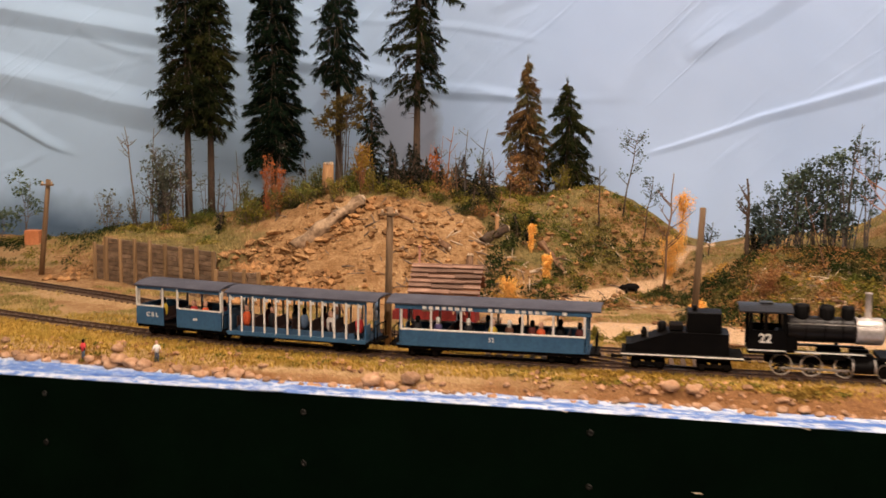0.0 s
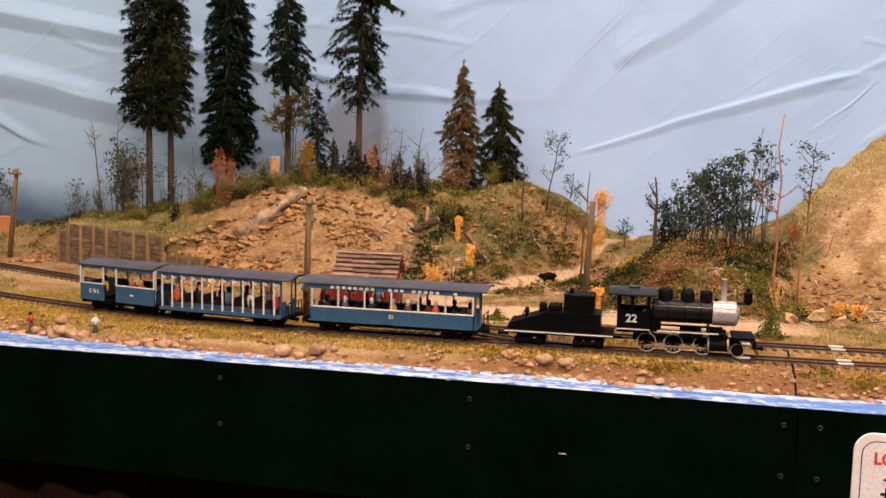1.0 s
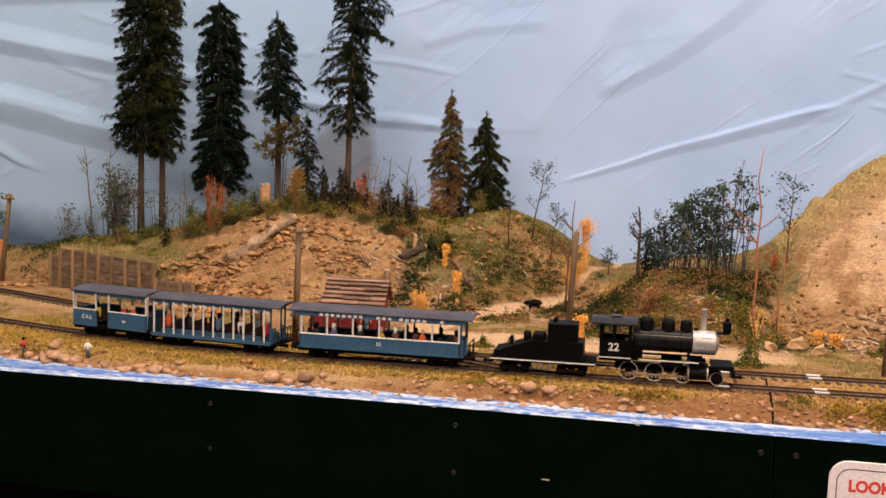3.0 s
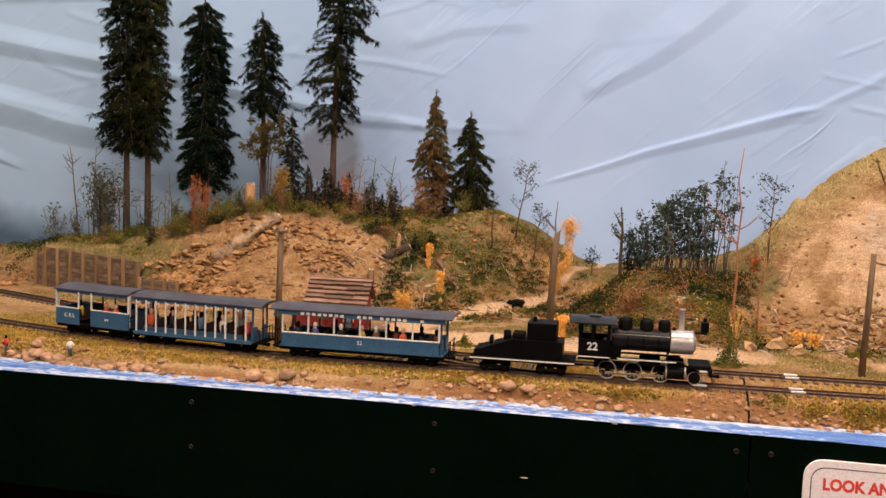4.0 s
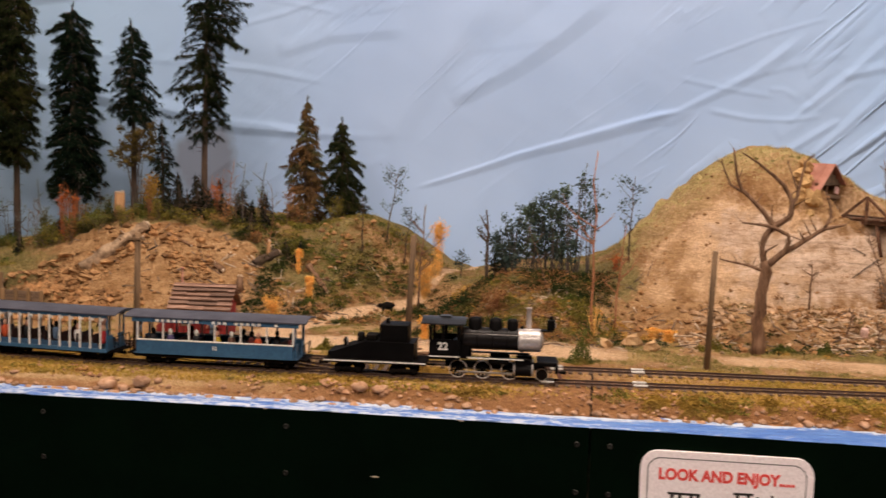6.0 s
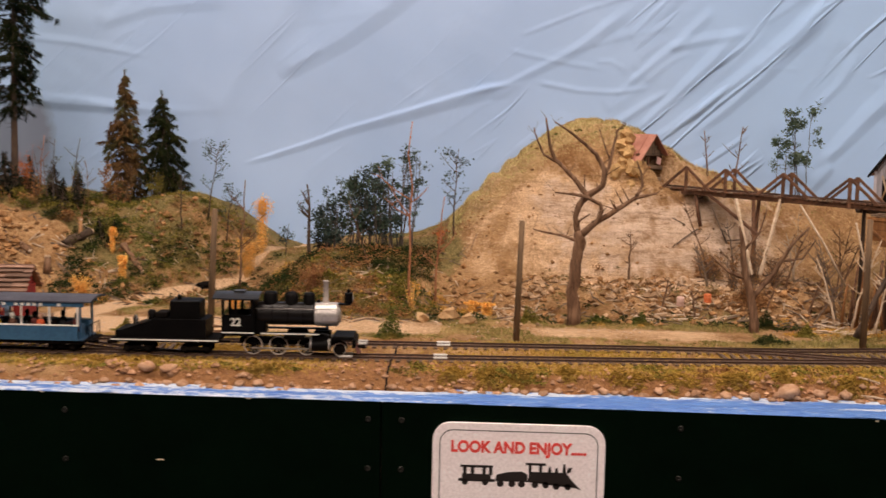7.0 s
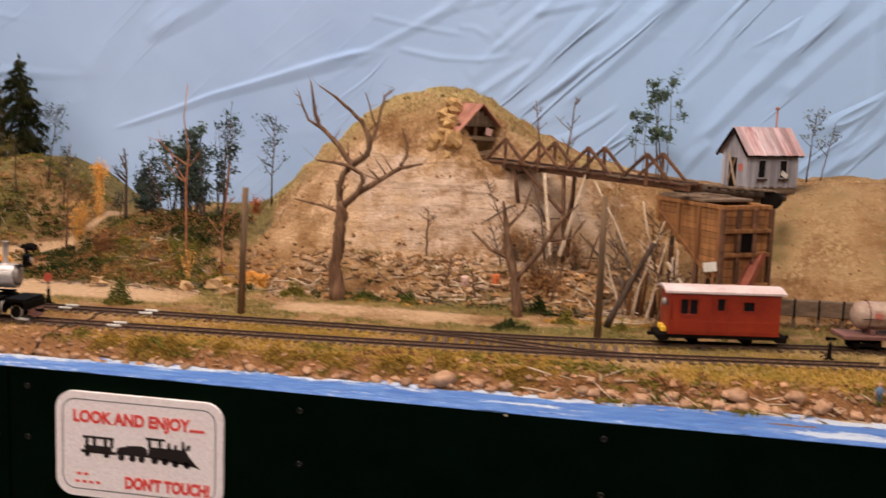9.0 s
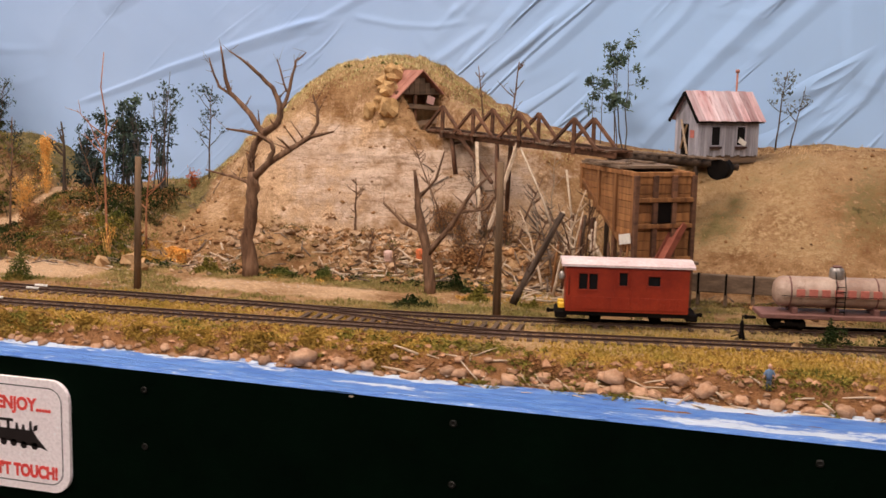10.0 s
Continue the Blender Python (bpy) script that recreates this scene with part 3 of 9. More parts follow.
def build_ground():
    nx, ny = 930, 222
    xs, ys = np.linspace(-1.7, 2.05, nx), np.linspace(0.028, 0.90, ny)
    gx, gy = np.meshgrid(xs, ys)
    gz = land(gx, gy)
    verts = np.column_stack([gx.ravel(), gy.ravel(), gz.ravel()])
    idx = np.arange(nx * ny).reshape(ny, nx)
    faces = np.column_stack([idx[:-1, :-1].ravel(), idx[:-1, 1:].ravel(), idx[1:, 1:].ravel(), idx[1:, :-1].ravel()])
    me = bpy.data.meshes.new("ground")
    me.from_pydata(verts.tolist(), [], faces.tolist())
    me.polygons.foreach_set("use_smooth", [True] * len(faces))
    n = fbm(gx, gy, 12.0, 4)
    road = road_cover(gx, gy)
    dm, ds = np.abs(gy - track_y(TRACK_MAIN, gx)), np.abs(gy - track_y(TRACK_SIDE, gx))
    beside = np.maximum(1 - step(0.02, 0.075, dm), 1 - step(0.02, 0.06, ds))
    low = 1 - step(0.008, 0.03, gz - GROUND_Z)
    straw = np.clip(0.75 * beside * low * (gy > shore(gx) + 0.025) + 0.35 * low * (gy > 0.14) + 0.9 * n, 0, 1) * (1 - 0.9 * road)
    joint = np.exp(-((gx - 0.30) / 0.10) ** 2) * (gy < 0.26)
    straw = np.maximum(straw, 0.95 * (1 - step(-0.05, 0.2, gx)) * step(0.010, 0.022, gy - shore(gx)) * low * (gy < 0.2))
    straw = straw * (1 - 0.85 * joint)
    hill = np.clip((gz - GROUND_Z - 0.02) / 0.03, 0, 1)
    rocky = step(-0.62, -0.52, gx) * (1 - step(-0.28, -0.20, gx)) * (gy < 0.575)
    face = step(0.34, 0.40, gx) * (1 - step(0.86, 0.95, gx)) * (1 - step(1.335, 1.37, gz))
    right = step(0.84, 0.96, gx)
    moss = np.clip(hill * (0.72 + 1.3 * n) * (1 - 0.92 * rocky) * (1 - 0.96 * face) * (1 - 0.93 * right), 0, 1) * (1 - road)
    crown = step(0.38, 0.46, gx) * (1 - step(0.78, 0.86, gx)) * step(1.29, 1.37, gz + 0.05 * n)
    moss = moss * (1 - 0.7 * crown)
    straw = np.maximum(straw, np.maximum(0.55 * crown, np.clip(0.34 + 0.9 * n, 0, 0.8) * right * hill))
    moss = np.maximum(moss, np.clip(0.30 * low * (gy > 0.2) + 1.1 * n - 0.1, 0, 0.7) * (1 - road) * (1 - 0.8 * joint))
    pale = face * np.maximum(np.exp(-((gx - 0.53) / 0.080) ** 2 - ((gz - 1.270) / 0.042) ** 2), 0.72 * np.exp(-((gx - 0.68) / 0.20) ** 4 - ((gz - 1.225) / 0.075) ** 4))
    flank = step(0.34, 0.40, gx) * (1 - step(0.80, 0.88, gx)) * step(-0.050, -0.020, gz - along(gx, 1) + 0.05 * n) * (1 - 0.8 * step(0.56, 0.66, gx))
    straw = np.maximum(straw * (1 - 0.8 * face), 0.95 * flank)
    moss = moss * (1 - flank)
    pale = pale * (1 - flank)
    moss = np.maximum(moss, np.clip(0.62 * np.exp(-((gx - 1.27) / 0.07) ** 2 - ((gz - 1.215) / 0.05) ** 2) + 0.5 * n, 0, 0.7) * right)
    moss = np.maximum(moss, np.clip(0.9 * np.exp(-((gx - 0.85) / 0.17) ** 2 - ((gy - 0.285) / 0.035) ** 2) + 0.6 * n, 0, 0.85) * (gx > 0.5) * (gy > 0.24) * (gy < 0.36))
    gravel = np.clip(np.maximum(road * (1 + 0.6 * n), np.maximum((0.40 + 0.20 * (1 - step(0.44, 0.54, gx))) * face * hill * (1 - flank), 0.05 * right * hill) + 0.9 * n * face * hill), 0, 1)
    data = np.ones((nx * ny, 4), dtype=np.float32)
    data[:, 0], data[:, 1], data[:, 2] = straw.ravel(), moss.ravel(), gravel.ravel()
    data[:, 3] = np.clip(pale, 0, 1).ravel()
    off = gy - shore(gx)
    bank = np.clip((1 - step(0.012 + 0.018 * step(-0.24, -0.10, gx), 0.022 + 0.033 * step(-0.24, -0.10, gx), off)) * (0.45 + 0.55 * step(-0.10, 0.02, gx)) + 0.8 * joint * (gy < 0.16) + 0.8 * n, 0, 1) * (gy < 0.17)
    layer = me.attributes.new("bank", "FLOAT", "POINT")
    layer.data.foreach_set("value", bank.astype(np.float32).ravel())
    layer = me.color_attributes.new("cover", "FLOAT_COLOR", "POINT")
    layer.data.foreach_set("color", data.ravel())
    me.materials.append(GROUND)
    ob = new("ground", me)
    tagged(ob, "sculpted tan soil, straw and moss of a model landscape", "ground", "", "structure")


build_ground()


def build_water():
    nx, ny = 760, 16
    xs, ts = np.linspace(-1.7, 2.05, nx), np.linspace(0, 1, ny)
    gx, gt = np.meshgrid(xs, ts)
    sh = shore(gx)
    gy = 0.0 + gt * (sh + 0.012)
    gz = front_edge(gx) + 0.0010 + 0.0012 * fbm(gx, gy * 3, 34.0, 3) + 0.001 * np.sin(gy * 420 + 3 * fbm(gx, gy, 16.0, 2))
    lip = front_edge(gx[:1]) - 0.0004
    gx2, gy2, gz2 = np.vstack([gx[:1], gx]), np.vstack([gy[:1] - 0.0028, gy]), np.vstack([lip, gz])
    rows = ny + 1
    idx = np.arange(nx * rows).reshape(rows, nx)
    faces = np.column_stack([idx[:-1, :-1].ravel(), idx[:-1, 1:].ravel(), idx[1:, 1:].ravel(), idx[1:, :-1].ravel()])
    me = bpy.data.meshes.new("water")
    me.from_pydata(np.column_stack([gx2.ravel(), gy2.ravel(), gz2.ravel()]).tolist(), [], faces.tolist())
    me.polygons.foreach_set("use_smooth", [True] * len(faces))
    foam = np.clip(np.exp(-((np.vstack([sh[:1], sh]) - gy2) / 0.009) ** 2) * (0.30 + 0.40 * step(0.1, 0.5, gx2)) + 0.20 * (gy2 < 0.012) + 0.36 * (1 - step(0.1, 0.6, gx2)) + 0.80 * step(0.5, 0.8, gx2) * np.clip(3.0 * fbm(gx2 * 0.45, gy2 * 4.5, 16.0, 3) - 0.25, 0, 1), 0, 1)
    layer = me.attributes.new("foam", "FLOAT", "POINT")
    layer.data.foreach_set("value", foam.astype(np.float32).ravel())
    me.materials.append(WATER)
    tagged(new("water", me), "strip of painted blue water with white foam", "water", "", "structure")


build_water()

# ---- the sheet behind ----
# pleats: line of the ridge, reach of the face above it, reach of the face below it at both ends, depth
PLEATS = [
    (((-1.9, 1.66), (-1.40, 1.592), (-1.187, 1.558), (-1.061, 1.537), (-0.89, 1.509), (-0.643, 1.468), (-0.473, 1.438), (-0.385, 1.416), (-0.256, 1.408), (-0.151, 1.404), (-0.020, 1.408)), 0.026, (0.046, 0.008), 0.0074),
    (((-1.9, 1.57), (-1.40, 1.478), (-1.188, 1.438), (-1.062, 1.413), (-1.0, 1.395), (-0.89, 1.377), (-0.70, 1.352)), 0.024, (0.060, 0.040), 0.0085),
    (((-1.9, 1.70), (-1.5, 1.665), (-1.186, 1.650), (-0.80, 1.662), (-0.45, 1.70)), 0.020, (0.038, 0.030), 0.0060),
    (((-1.5, 1.47), (-1.30, 1.405), (-1.19, 1.346), (-1.126, 1.312), (-1.094, 1.301), (-1.050, 1.291)), 0.020, (0.016, 0.006), 0.0042),
    (((-0.045, 1.311), (0.015, 1.330), (0.093, 1.357), (0.150, 1.379), (0.244, 1.407), (0.336, 1.436), (0.400, 1.455), (0.470, 1.462)), 0.0045, (0.008, 0.024), 0.0034),
    (((0.360, 1.442), (0.435, 1.464), (0.482, 1.488), (0.537, 1.516), (0.583, 1.549), (0.66, 1.61)), 0.008, (0.006, 0.020), 0.0026),
    (((0.430, 1.520), (0.510, 1.503), (0.603, 1.489)), 0.004, (0.006, 0.006), 0.0006),
    (((0.480, 1.466), (0.558, 1.452), (0.623, 1.450), (0.690, 1.461)), 0.004, (0.007, 0.006), 0.0010),
    (((0.655, 1.381), (0.717, 1.440), (0.787, 1.511), (0.83, 1.56)), 0.010, (0.012, 0.028), 0.0046),
    (((0.705, 1.526), (0.768, 1.542), (0.850, 1.556)), 0.008, (0.010, 0.012), 0.0024),
    (((0.640, 1.463), (0.677, 1.495), (0.725, 1.536), (0.79, 1.60)), 0.007, (0.009, 0.014), 0.0026),
    (((0.675, 1.358), (0.764, 1.421), (0.844, 1.484), (0.922, 1.553), (1.0, 1.63)), 0.012, (0.010, 0.026), 0.0054),
    (((0.755, 1.376), (0.816, 1.428), (0.880, 1.490), (0.940, 1.554), (0.99, 1.61)), 0.014, (0.010, 0.022), 0.0046),
    (((0.620, 1.393), (0.669, 1.427), (0.713, 1.455)), 0.006, (0.010, 0.008), 0.0020),
    (((0.945, 1.405), (0.965, 1.428), (1.004, 1.470), (1.040, 1.53)), 0.008, (0.008, 0.014), 0.0026),
    (((0.975, 1.327), (0.994, 1.347), (1.056, 1.415), (1.123, 1.484), (1.22, 1.58)), 0.016, (0.014, 0.026), 0.0062),
    (((0.950, 1.272), (0.963, 1.288), (1.003, 1.335)), 0.008, (0.012, 0.012), 0.0028),
    (((1.160, 1.274), (1.197, 1.304), (1.227, 1.321), (1.262, 1.354), (1.30, 1.42)), 0.008, (0.010, 0.012), 0.0034),
    (((1.235, 1.60), (1.238, 1.492), (1.241, 1.421), (1.248, 1.350)), 0.030, (0.014, 0.014), 0.0030),
    (((1.10, 1.40), (1.20, 1.50), (1.32, 1.60)), 0.012, (0.014, 0.024), 0.0034),
    (((1.30, 1.36), (1.42, 1.46), (1.58, 1.58)), 0.014, (0.018, 0.026), 0.0040),
    (((-0.095, 1.388), (-0.023, 1.496), (0.040, 1.585), (0.10, 1.67)), 0.040, (0.030, 0.040), 0.0020),
    (((0.020, 1.470), (0.142, 1.538), (0.224, 1.597), (0.32, 1.68)), 0.030, (0.022, 0.030), 0.0030),
    (((-0.30, 1.55), (-0.20, 1.585), (-0.05, 1.60)), 0.016, (0.014, 0.018), 0.0014),
]


def random_creases(rnd, n, x0, x1, z0, z1, lo, hi, a0, a1, depth):
    out = []
    for _ in range(n):
        x, z, ln, a = rnd.uniform(x0, x1), rnd.uniform(z0, z1), rnd.uniform(lo, hi), radians(rnd.uniform(a0, a1))
        dx, dz = ln * math.cos(a), ln * math.sin(a)
        w = rnd.uniform(0.006, 0.013)
        out.append((((x, z), (x + dx * 0.5, z + dz * 0.5 + rnd.uniform(-0.008, 0.008)), (x + dx, z + dz)), w * rnd.uniform(0.5, 1.2), (w, w), depth * rnd.uniform(0.4, 1.0)))
    return out


def build_sheet():
    rnd = random.Random(6)
    pleats = PLEATS + random_creases(rnd, 34, 0.55, 1.5, 1.28, 1.60, 0.05, 0.18, 25, 60, 0.0010) + random_creases(rnd, 12, 0.5, 1.4, 1.36, 1.6, 0.05, 0.13, -30, 12, 0.0006) \
        + random_creases(rnd, 26, -1.3, 0.5, 1.25, 1.72, 0.08, 0.28, 8, 50, 0.0007) + random_creases(rnd, 16, -1.4, -0.3, 1.25, 1.72, 0.10, 0.3, -22, -4, 0.0008)
    nx, nz = 1400, 290
    xs = np.linspace(-1.75, 2.0, nx)
    zs = np.concatenate([np.linspace(0.95, 1.13, 12)[:-1], np.linspace(1.13, 1.80, nz - 11)])
    gx, gz = np.meshgrid(xs, zs)
    gy = 0.845 + 0.006 * fbm(gx, gz, 3.0, 3) + 0.0008 * fbm(gx + gz, gz, 14.0, 2)
    for line, above, below, depth in pleats:
        px = [p[0] for p in line]
        pz = [p[1] for p in line]
        m = max(2.0 * above, *below) + 0.02
        i0, i1 = np.searchsorted(xs, min(px) - m), np.searchsorted(xs, max(px) + m)
        j0, j1 = np.searchsorted(zs, min(pz) - m), np.searchsorted(zs, max(pz) + m)
        if i1 <= i0 or j1 <= j0:
            continue
        cx, cz = gx[j0:j1, i0:i1], gz[j0:j1, i0:i1]
        best, side, fade = np.full(cx.shape, 9.0), np.zeros(cx.shape), np.zeros(cx.shape)
        lens = [math.hypot(b[0] - a[0], b[1] - a[1]) for a, b in zip(line, line[1:])]
        total, run = sum(lens), 0.0
        for (ax, az), (bx, bz), ln in zip(line, line[1:], lens):
            dx, dz = bx - ax, bz - az
            t = np.clip(((cx - ax) * dx + (cz - az) * dz) / (ln * ln), 0, 1)
            qx, qz = cx - ax - t * dx, cz - az - t * dz
            d = np.hypot(qx, qz)
            nearer = d < best
            best = np.where(nearer, d, best)
            side = np.where(nearer, np.sign(qz * dx - qx * dz), side)
            fade = np.where(nearer, (run + ln * t) / total, fade)
            run += ln
        ends = step(0.0, 0.10, fade) * (1 - step(0.82, 1.0, fade))
        under = below[0] + (below[1] - below[0]) * fade
        reach = np.where(side > 0, 2.0 * above * under / max(below), under)
        ends = ends * under / max(below)
        shape = np.clip(1 - best / reach, 0, 1)
        shape = 0.75 * shape + 0.25 * shape * shape * (3 - 2 * shape)
        gy[j0:j1, i0:i1] -= (1.9 - 0.35 * step(-0.5, 0.1, cx) - 0.55 * step(0.4, 0.8, cx)) * depth * ends * shape
    idx = np.arange(nx * nz).reshape(nz, nx)
    faces = np.column_stack([idx[:-1, :-1].ravel(), idx[:-1, 1:].ravel(), idx[1:, 1:].ravel(), idx[1:, :-1].ravel()])
    me = bpy.data.meshes.new("backdrop")
    me.from_pydata(np.column_stack([gx.ravel(), gy.ravel(), gz.ravel()]).tolist(), [], faces.tolist())
    me.polygons.foreach_set("use_smooth", [True] * len(faces))
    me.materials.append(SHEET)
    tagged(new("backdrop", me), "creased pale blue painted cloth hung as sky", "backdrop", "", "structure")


build_sheet()


# ---- the hall and the front of the layout ----
def build_hall():
    tagged(part("floor", Geo().box((0.2, -1.2, -0.05), (9.0, 6.6, 0.1), None, 0.01), FLOOR_MAT), "dull brown hall floor", "floor", "", "structure")
    tagged(part("ceiling", Geo().box((0.2, -1.2, 2.85), (9.0, 6.6, 0.1), None, 0.01), PLASTER), "plain dun hall ceiling", "ceiling", "", "structure")
    for name, c, s in (("wall_north", (0.2, 2.05, 1.4), (9.0, 0.1, 2.8)), ("wall_south", (0.2, -4.45, 1.4), (9.0, 0.1, 2.8)),
                       ("wall_west", (-4.25, -1.2, 1.4), (0.1, 6.4, 2.8)), ("wall_east", (4.65, -1.2, 1.4), (0.1, 6.4, 2.8))):
        tagged(part(name, Geo().box(c, s, None, 0.01), PLASTER), "plain dun hall wall", "wall", "", "structure")
    for fx, fy, fp in FIXTURES:
        lamp = thing("ceiling_light", "white fluorescent fixture fixed under the ceiling", "ceiling light", "ceiling lights", (fx, fy, 2.8))
        part("housing", Geo().box((0, 0, -0.025), (0.55, 0.26, 0.05), None, 0.1), PLASTER, lamp)
        part("diffuser", Geo().box((0, 0, -0.06), (0.50, 0.21, 0.02), None, 0.1), TUBE, lamp, "lit white diffuser")


build_hall()


SCREW = surface("dull_screw_steel", (0.012, 0.012, 0.011), (0.030, 0.028, 0.025), 300, 900, 0.45, 0.6, 0.0001, 0.3)


def build_front():
    for name, x0, x1 in (("fascia", -1.7, 0.2985), ("fascia", 0.3005, 2.05)):
        board = thing(name, "black-green painted plywood fascia board along the layout", "fascia", "fascia boards")
        tops = [(float(u), float(front_edge(u)) - 0.0002) for u in np.linspace(x1, x0, 24)]
        part("board", Geo().prism([(x0, 0.962), (x1, 0.962)] + tops, -0.002, 0.010), FASCIA, board)
        for sx2 in (-1.48, -1.19, -0.90, -0.612, -0.323, -0.036, 0.286, 0.321, 0.61, 0.90, 1.19, 1.48, 1.77):
            for sz in (1.083, 1.030):
                if x0 + 0.01 < sx2 < x1 - 0.01:
                    g = Geo().lathe([(0.0032, -0.0030), (0.0032, -0.0036), (0.0012, -0.0036), (0.001, -0.0028)], (sx2, 0.0, sz), "y", 10)
                    part("screw", g, SCREW, board, "dull dark screw head")
        for cx, cz, cw in ((0.066, 1.032, 0.0060), (0.809, 1.097, 0.0030), (0.16, 1.101, 0.0045), (-0.06, 1.102, 0.0040)):
            if x0 < cx < x1:
                rc = random.Random(int(cx * 1000))
                rim = [(cx + cw * math.cos(a) * rc.uniform(0.6, 1.0), cz + 0.0011 * math.sin(a) * rc.uniform(0.5, 1.0)) for a in [6.283 * q / 9 for q in range(9)]]
                part("paint_chip", Geo().prism(rim, -0.0025, -0.0015), WOOD_PALE, board, "pale chip in the paint")
    g = Geo()
    n = 260
    for k in range(n):
        x0, x1 = -1.7 + 3.75 * k / n, -1.7 + 3.75 * (k + 1) / n
        y0, y1 = 0.055 + 0.012 * math.sin(k * 1.1) + 0.006 * math.sin(k * 0.37), 0.055 + 0.012 * math.sin((k + 1) * 1.1) + 0.006 * math.sin((k + 1) * 0.37)
        g.add([(x0, y0, 0.02), (x1, y1, 0.02), (x1, y1, 0.97), (x0, y0, 0.97)], [(0, 1, 2, 3)], True)
    tagged(part("skirt_curtain", g, SKIRT), "dark brown cloth skirt hanging below the fascia", "curtain")
    tagged(part("bench_frame", Geo().box((0.175, 0.47, 1.03), (3.74, 0.85, 0.06), None, 0.02), WOOD_GREY), "plain timber bench that carries the layout", "bench")


build_front()

# ---- tracks ----
RAIL_TOP = 1.1262


def tangent(line, x):
    d = 0.01
    return math.atan2(float(track_y(line, x + d) - track_y(line, x - d)), 2 * d)


def spots(line, x0, x1, gap):
    """Places along a line at an even gap: x, y and heading."""
    out, x = [], x0
    while x < x1:
        a = tangent(line, x)
        out.append((x, float(track_y(line, x)), a))
        x += gap * math.cos(a)
    return out


RAIL_SHAPE = [(-0.0015, 0.0), (0.0015, 0.0), (0.0013, 0.0007), (0.0004, 0.0011), (0.0004, 0.0024), (0.0009, 0.0027), (0.0009, 0.0035), (-0.0009, 0.0035), (-0.0009, 0.0027), (-0.0004, 0.0024), (-0.0004, 0.0011), (-0.0013, 0.0007)]


def rail_geo(points, side):
    g = Geo()
    n = len(RAIL_SHAPE)
    verts, faces = [], []
    for x, y, a in points:
        nx, ny = -math.sin(a), math.cos(a)
        for u, h in RAIL_SHAPE:
            verts.append((x + nx * (side + u), y + ny * (side + u), RAIL_TOP - 0.0026 + h * 0.74))
    for i in range(len(points) - 1):
        for k in range(n):
            faces.append((i * n + k, (i + 1) * n + k, (i + 1) * n + (k + 1) % n, i * n + (k + 1) % n))
    return g.add(verts, faces)


TIE_MESH = mesh_of("tie", Geo().box((0, 0, 0), (0.0052, 0.034, 0.0034), None, 0.12), WOOD_TIE)
TIE_LONG = mesh_of("tie", Geo().box((0, 0, 0), (0.0052, 0.058, 0.0034), None, 0.12), WOOD_TIE)


def build_track(name, line, x0, x1, label, tie_from, tie_to):
    t = thing(name, label, "railway track", "tracks")
    pts = spots(line, x0, x1, 0.02)
    for side in (-0.0083, 0.0083):
        part("rail", rail_geo(pts, side), RAIL_STEEL, t)
    rnd = random.Random(3)
    for x, y, a in spots(line, tie_from, tie_to, 0.0122):
        o = part("tie", TIE_MESH, None, t)
        o.matrix_local = pose(x, y, RAIL_TOP - 0.0043, 0, 0, math.degrees(a) + rnd.uniform(-2.5, 2.5))
    return t


main_track = build_track("main_track", TRACK_MAIN, -1.65, 2.0, "rusty narrow-gauge model track on dark wooden ties", -1.0, 1.9)
side_track = build_track("side_track", TRACK_SIDE, -1.65, 2.0, "rusty siding track on dark wooden ties", -1.0, 1.9)


def crossover(x0, x1, line0, line1):
    """The pair of rails that leads from one track to the other, with its long ties."""
    t = thing("turnout", "turnout rails joining the two tracks on long ties", "turnout", "turnouts")
    pts = []
    for k in range(25):
        u = k / 24
        x = x0 + (x1 - x0) * u
        w = u * u * (3 - 2 * u)
        y = float(track_y(line0, x)) * (1 - w) + float(track_y(line1, x)) * w
        pts.append((x, y))
    rows = []
    for k, (x, y) in enumerate(pts):
        a, b = pts[max(k - 1, 0)], pts[min(k + 1, 24)]
        rows.append((x, y, math.atan2(b[1] - a[1], b[0] - a[0])))
    for side in (-0.0083, 0.0083):
        g = rail_geo(rows, side)
        g.v = [(x, y, z - 0.0001) for x, y, z in g.v]
        part("rail", g, RAIL_STEEL, t)
    n = int(abs(x1 - x0) / 0.0122)
    for k in range(2, n - 1):
        x = x0 + (x1 - x0) * k / n
        y = (float(track_y(line0, x)) + float(track_y(line1, x))) / 2
        o = part("tie", TIE_LONG, None, t)
        o.matrix_local = pose(x + 0.004, y, RAIL_TOP - 0.0045, 0, 0, 3)


crossover(-0.19, 0.08, TRACK_SIDE, TRACK_MAIN)
crossover(0.66, 0.93, TRACK_SIDE, TRACK_MAIN)


def joiner(x, line, side):
    y, a = float(track_y(line, x)), tangent(line, x)
    g = Geo().box((0, 0, 0), (0.016, 0.0020, 0.0022), None, 0.15)
    o = tagged(part("rail_joiner", g, WHITE_METAL), "white painted rail joiner clipped on a rail", "rail joiner", "rail joiners")
    o.matrix_world = pose(x - math.sin(a) * side, y + math.cos(a) * side, RAIL_TOP - 0.0002, 0, 0, math.degrees(a))


for jx, jl in ((0.247, TRACK_MAIN), (0.355, TRACK_MAIN), (0.255, TRACK_SIDE), (0.355, TRACK_SIDE)):
    for js in (-0.0083, 0.0083):
        joiner(jx, jl, js)


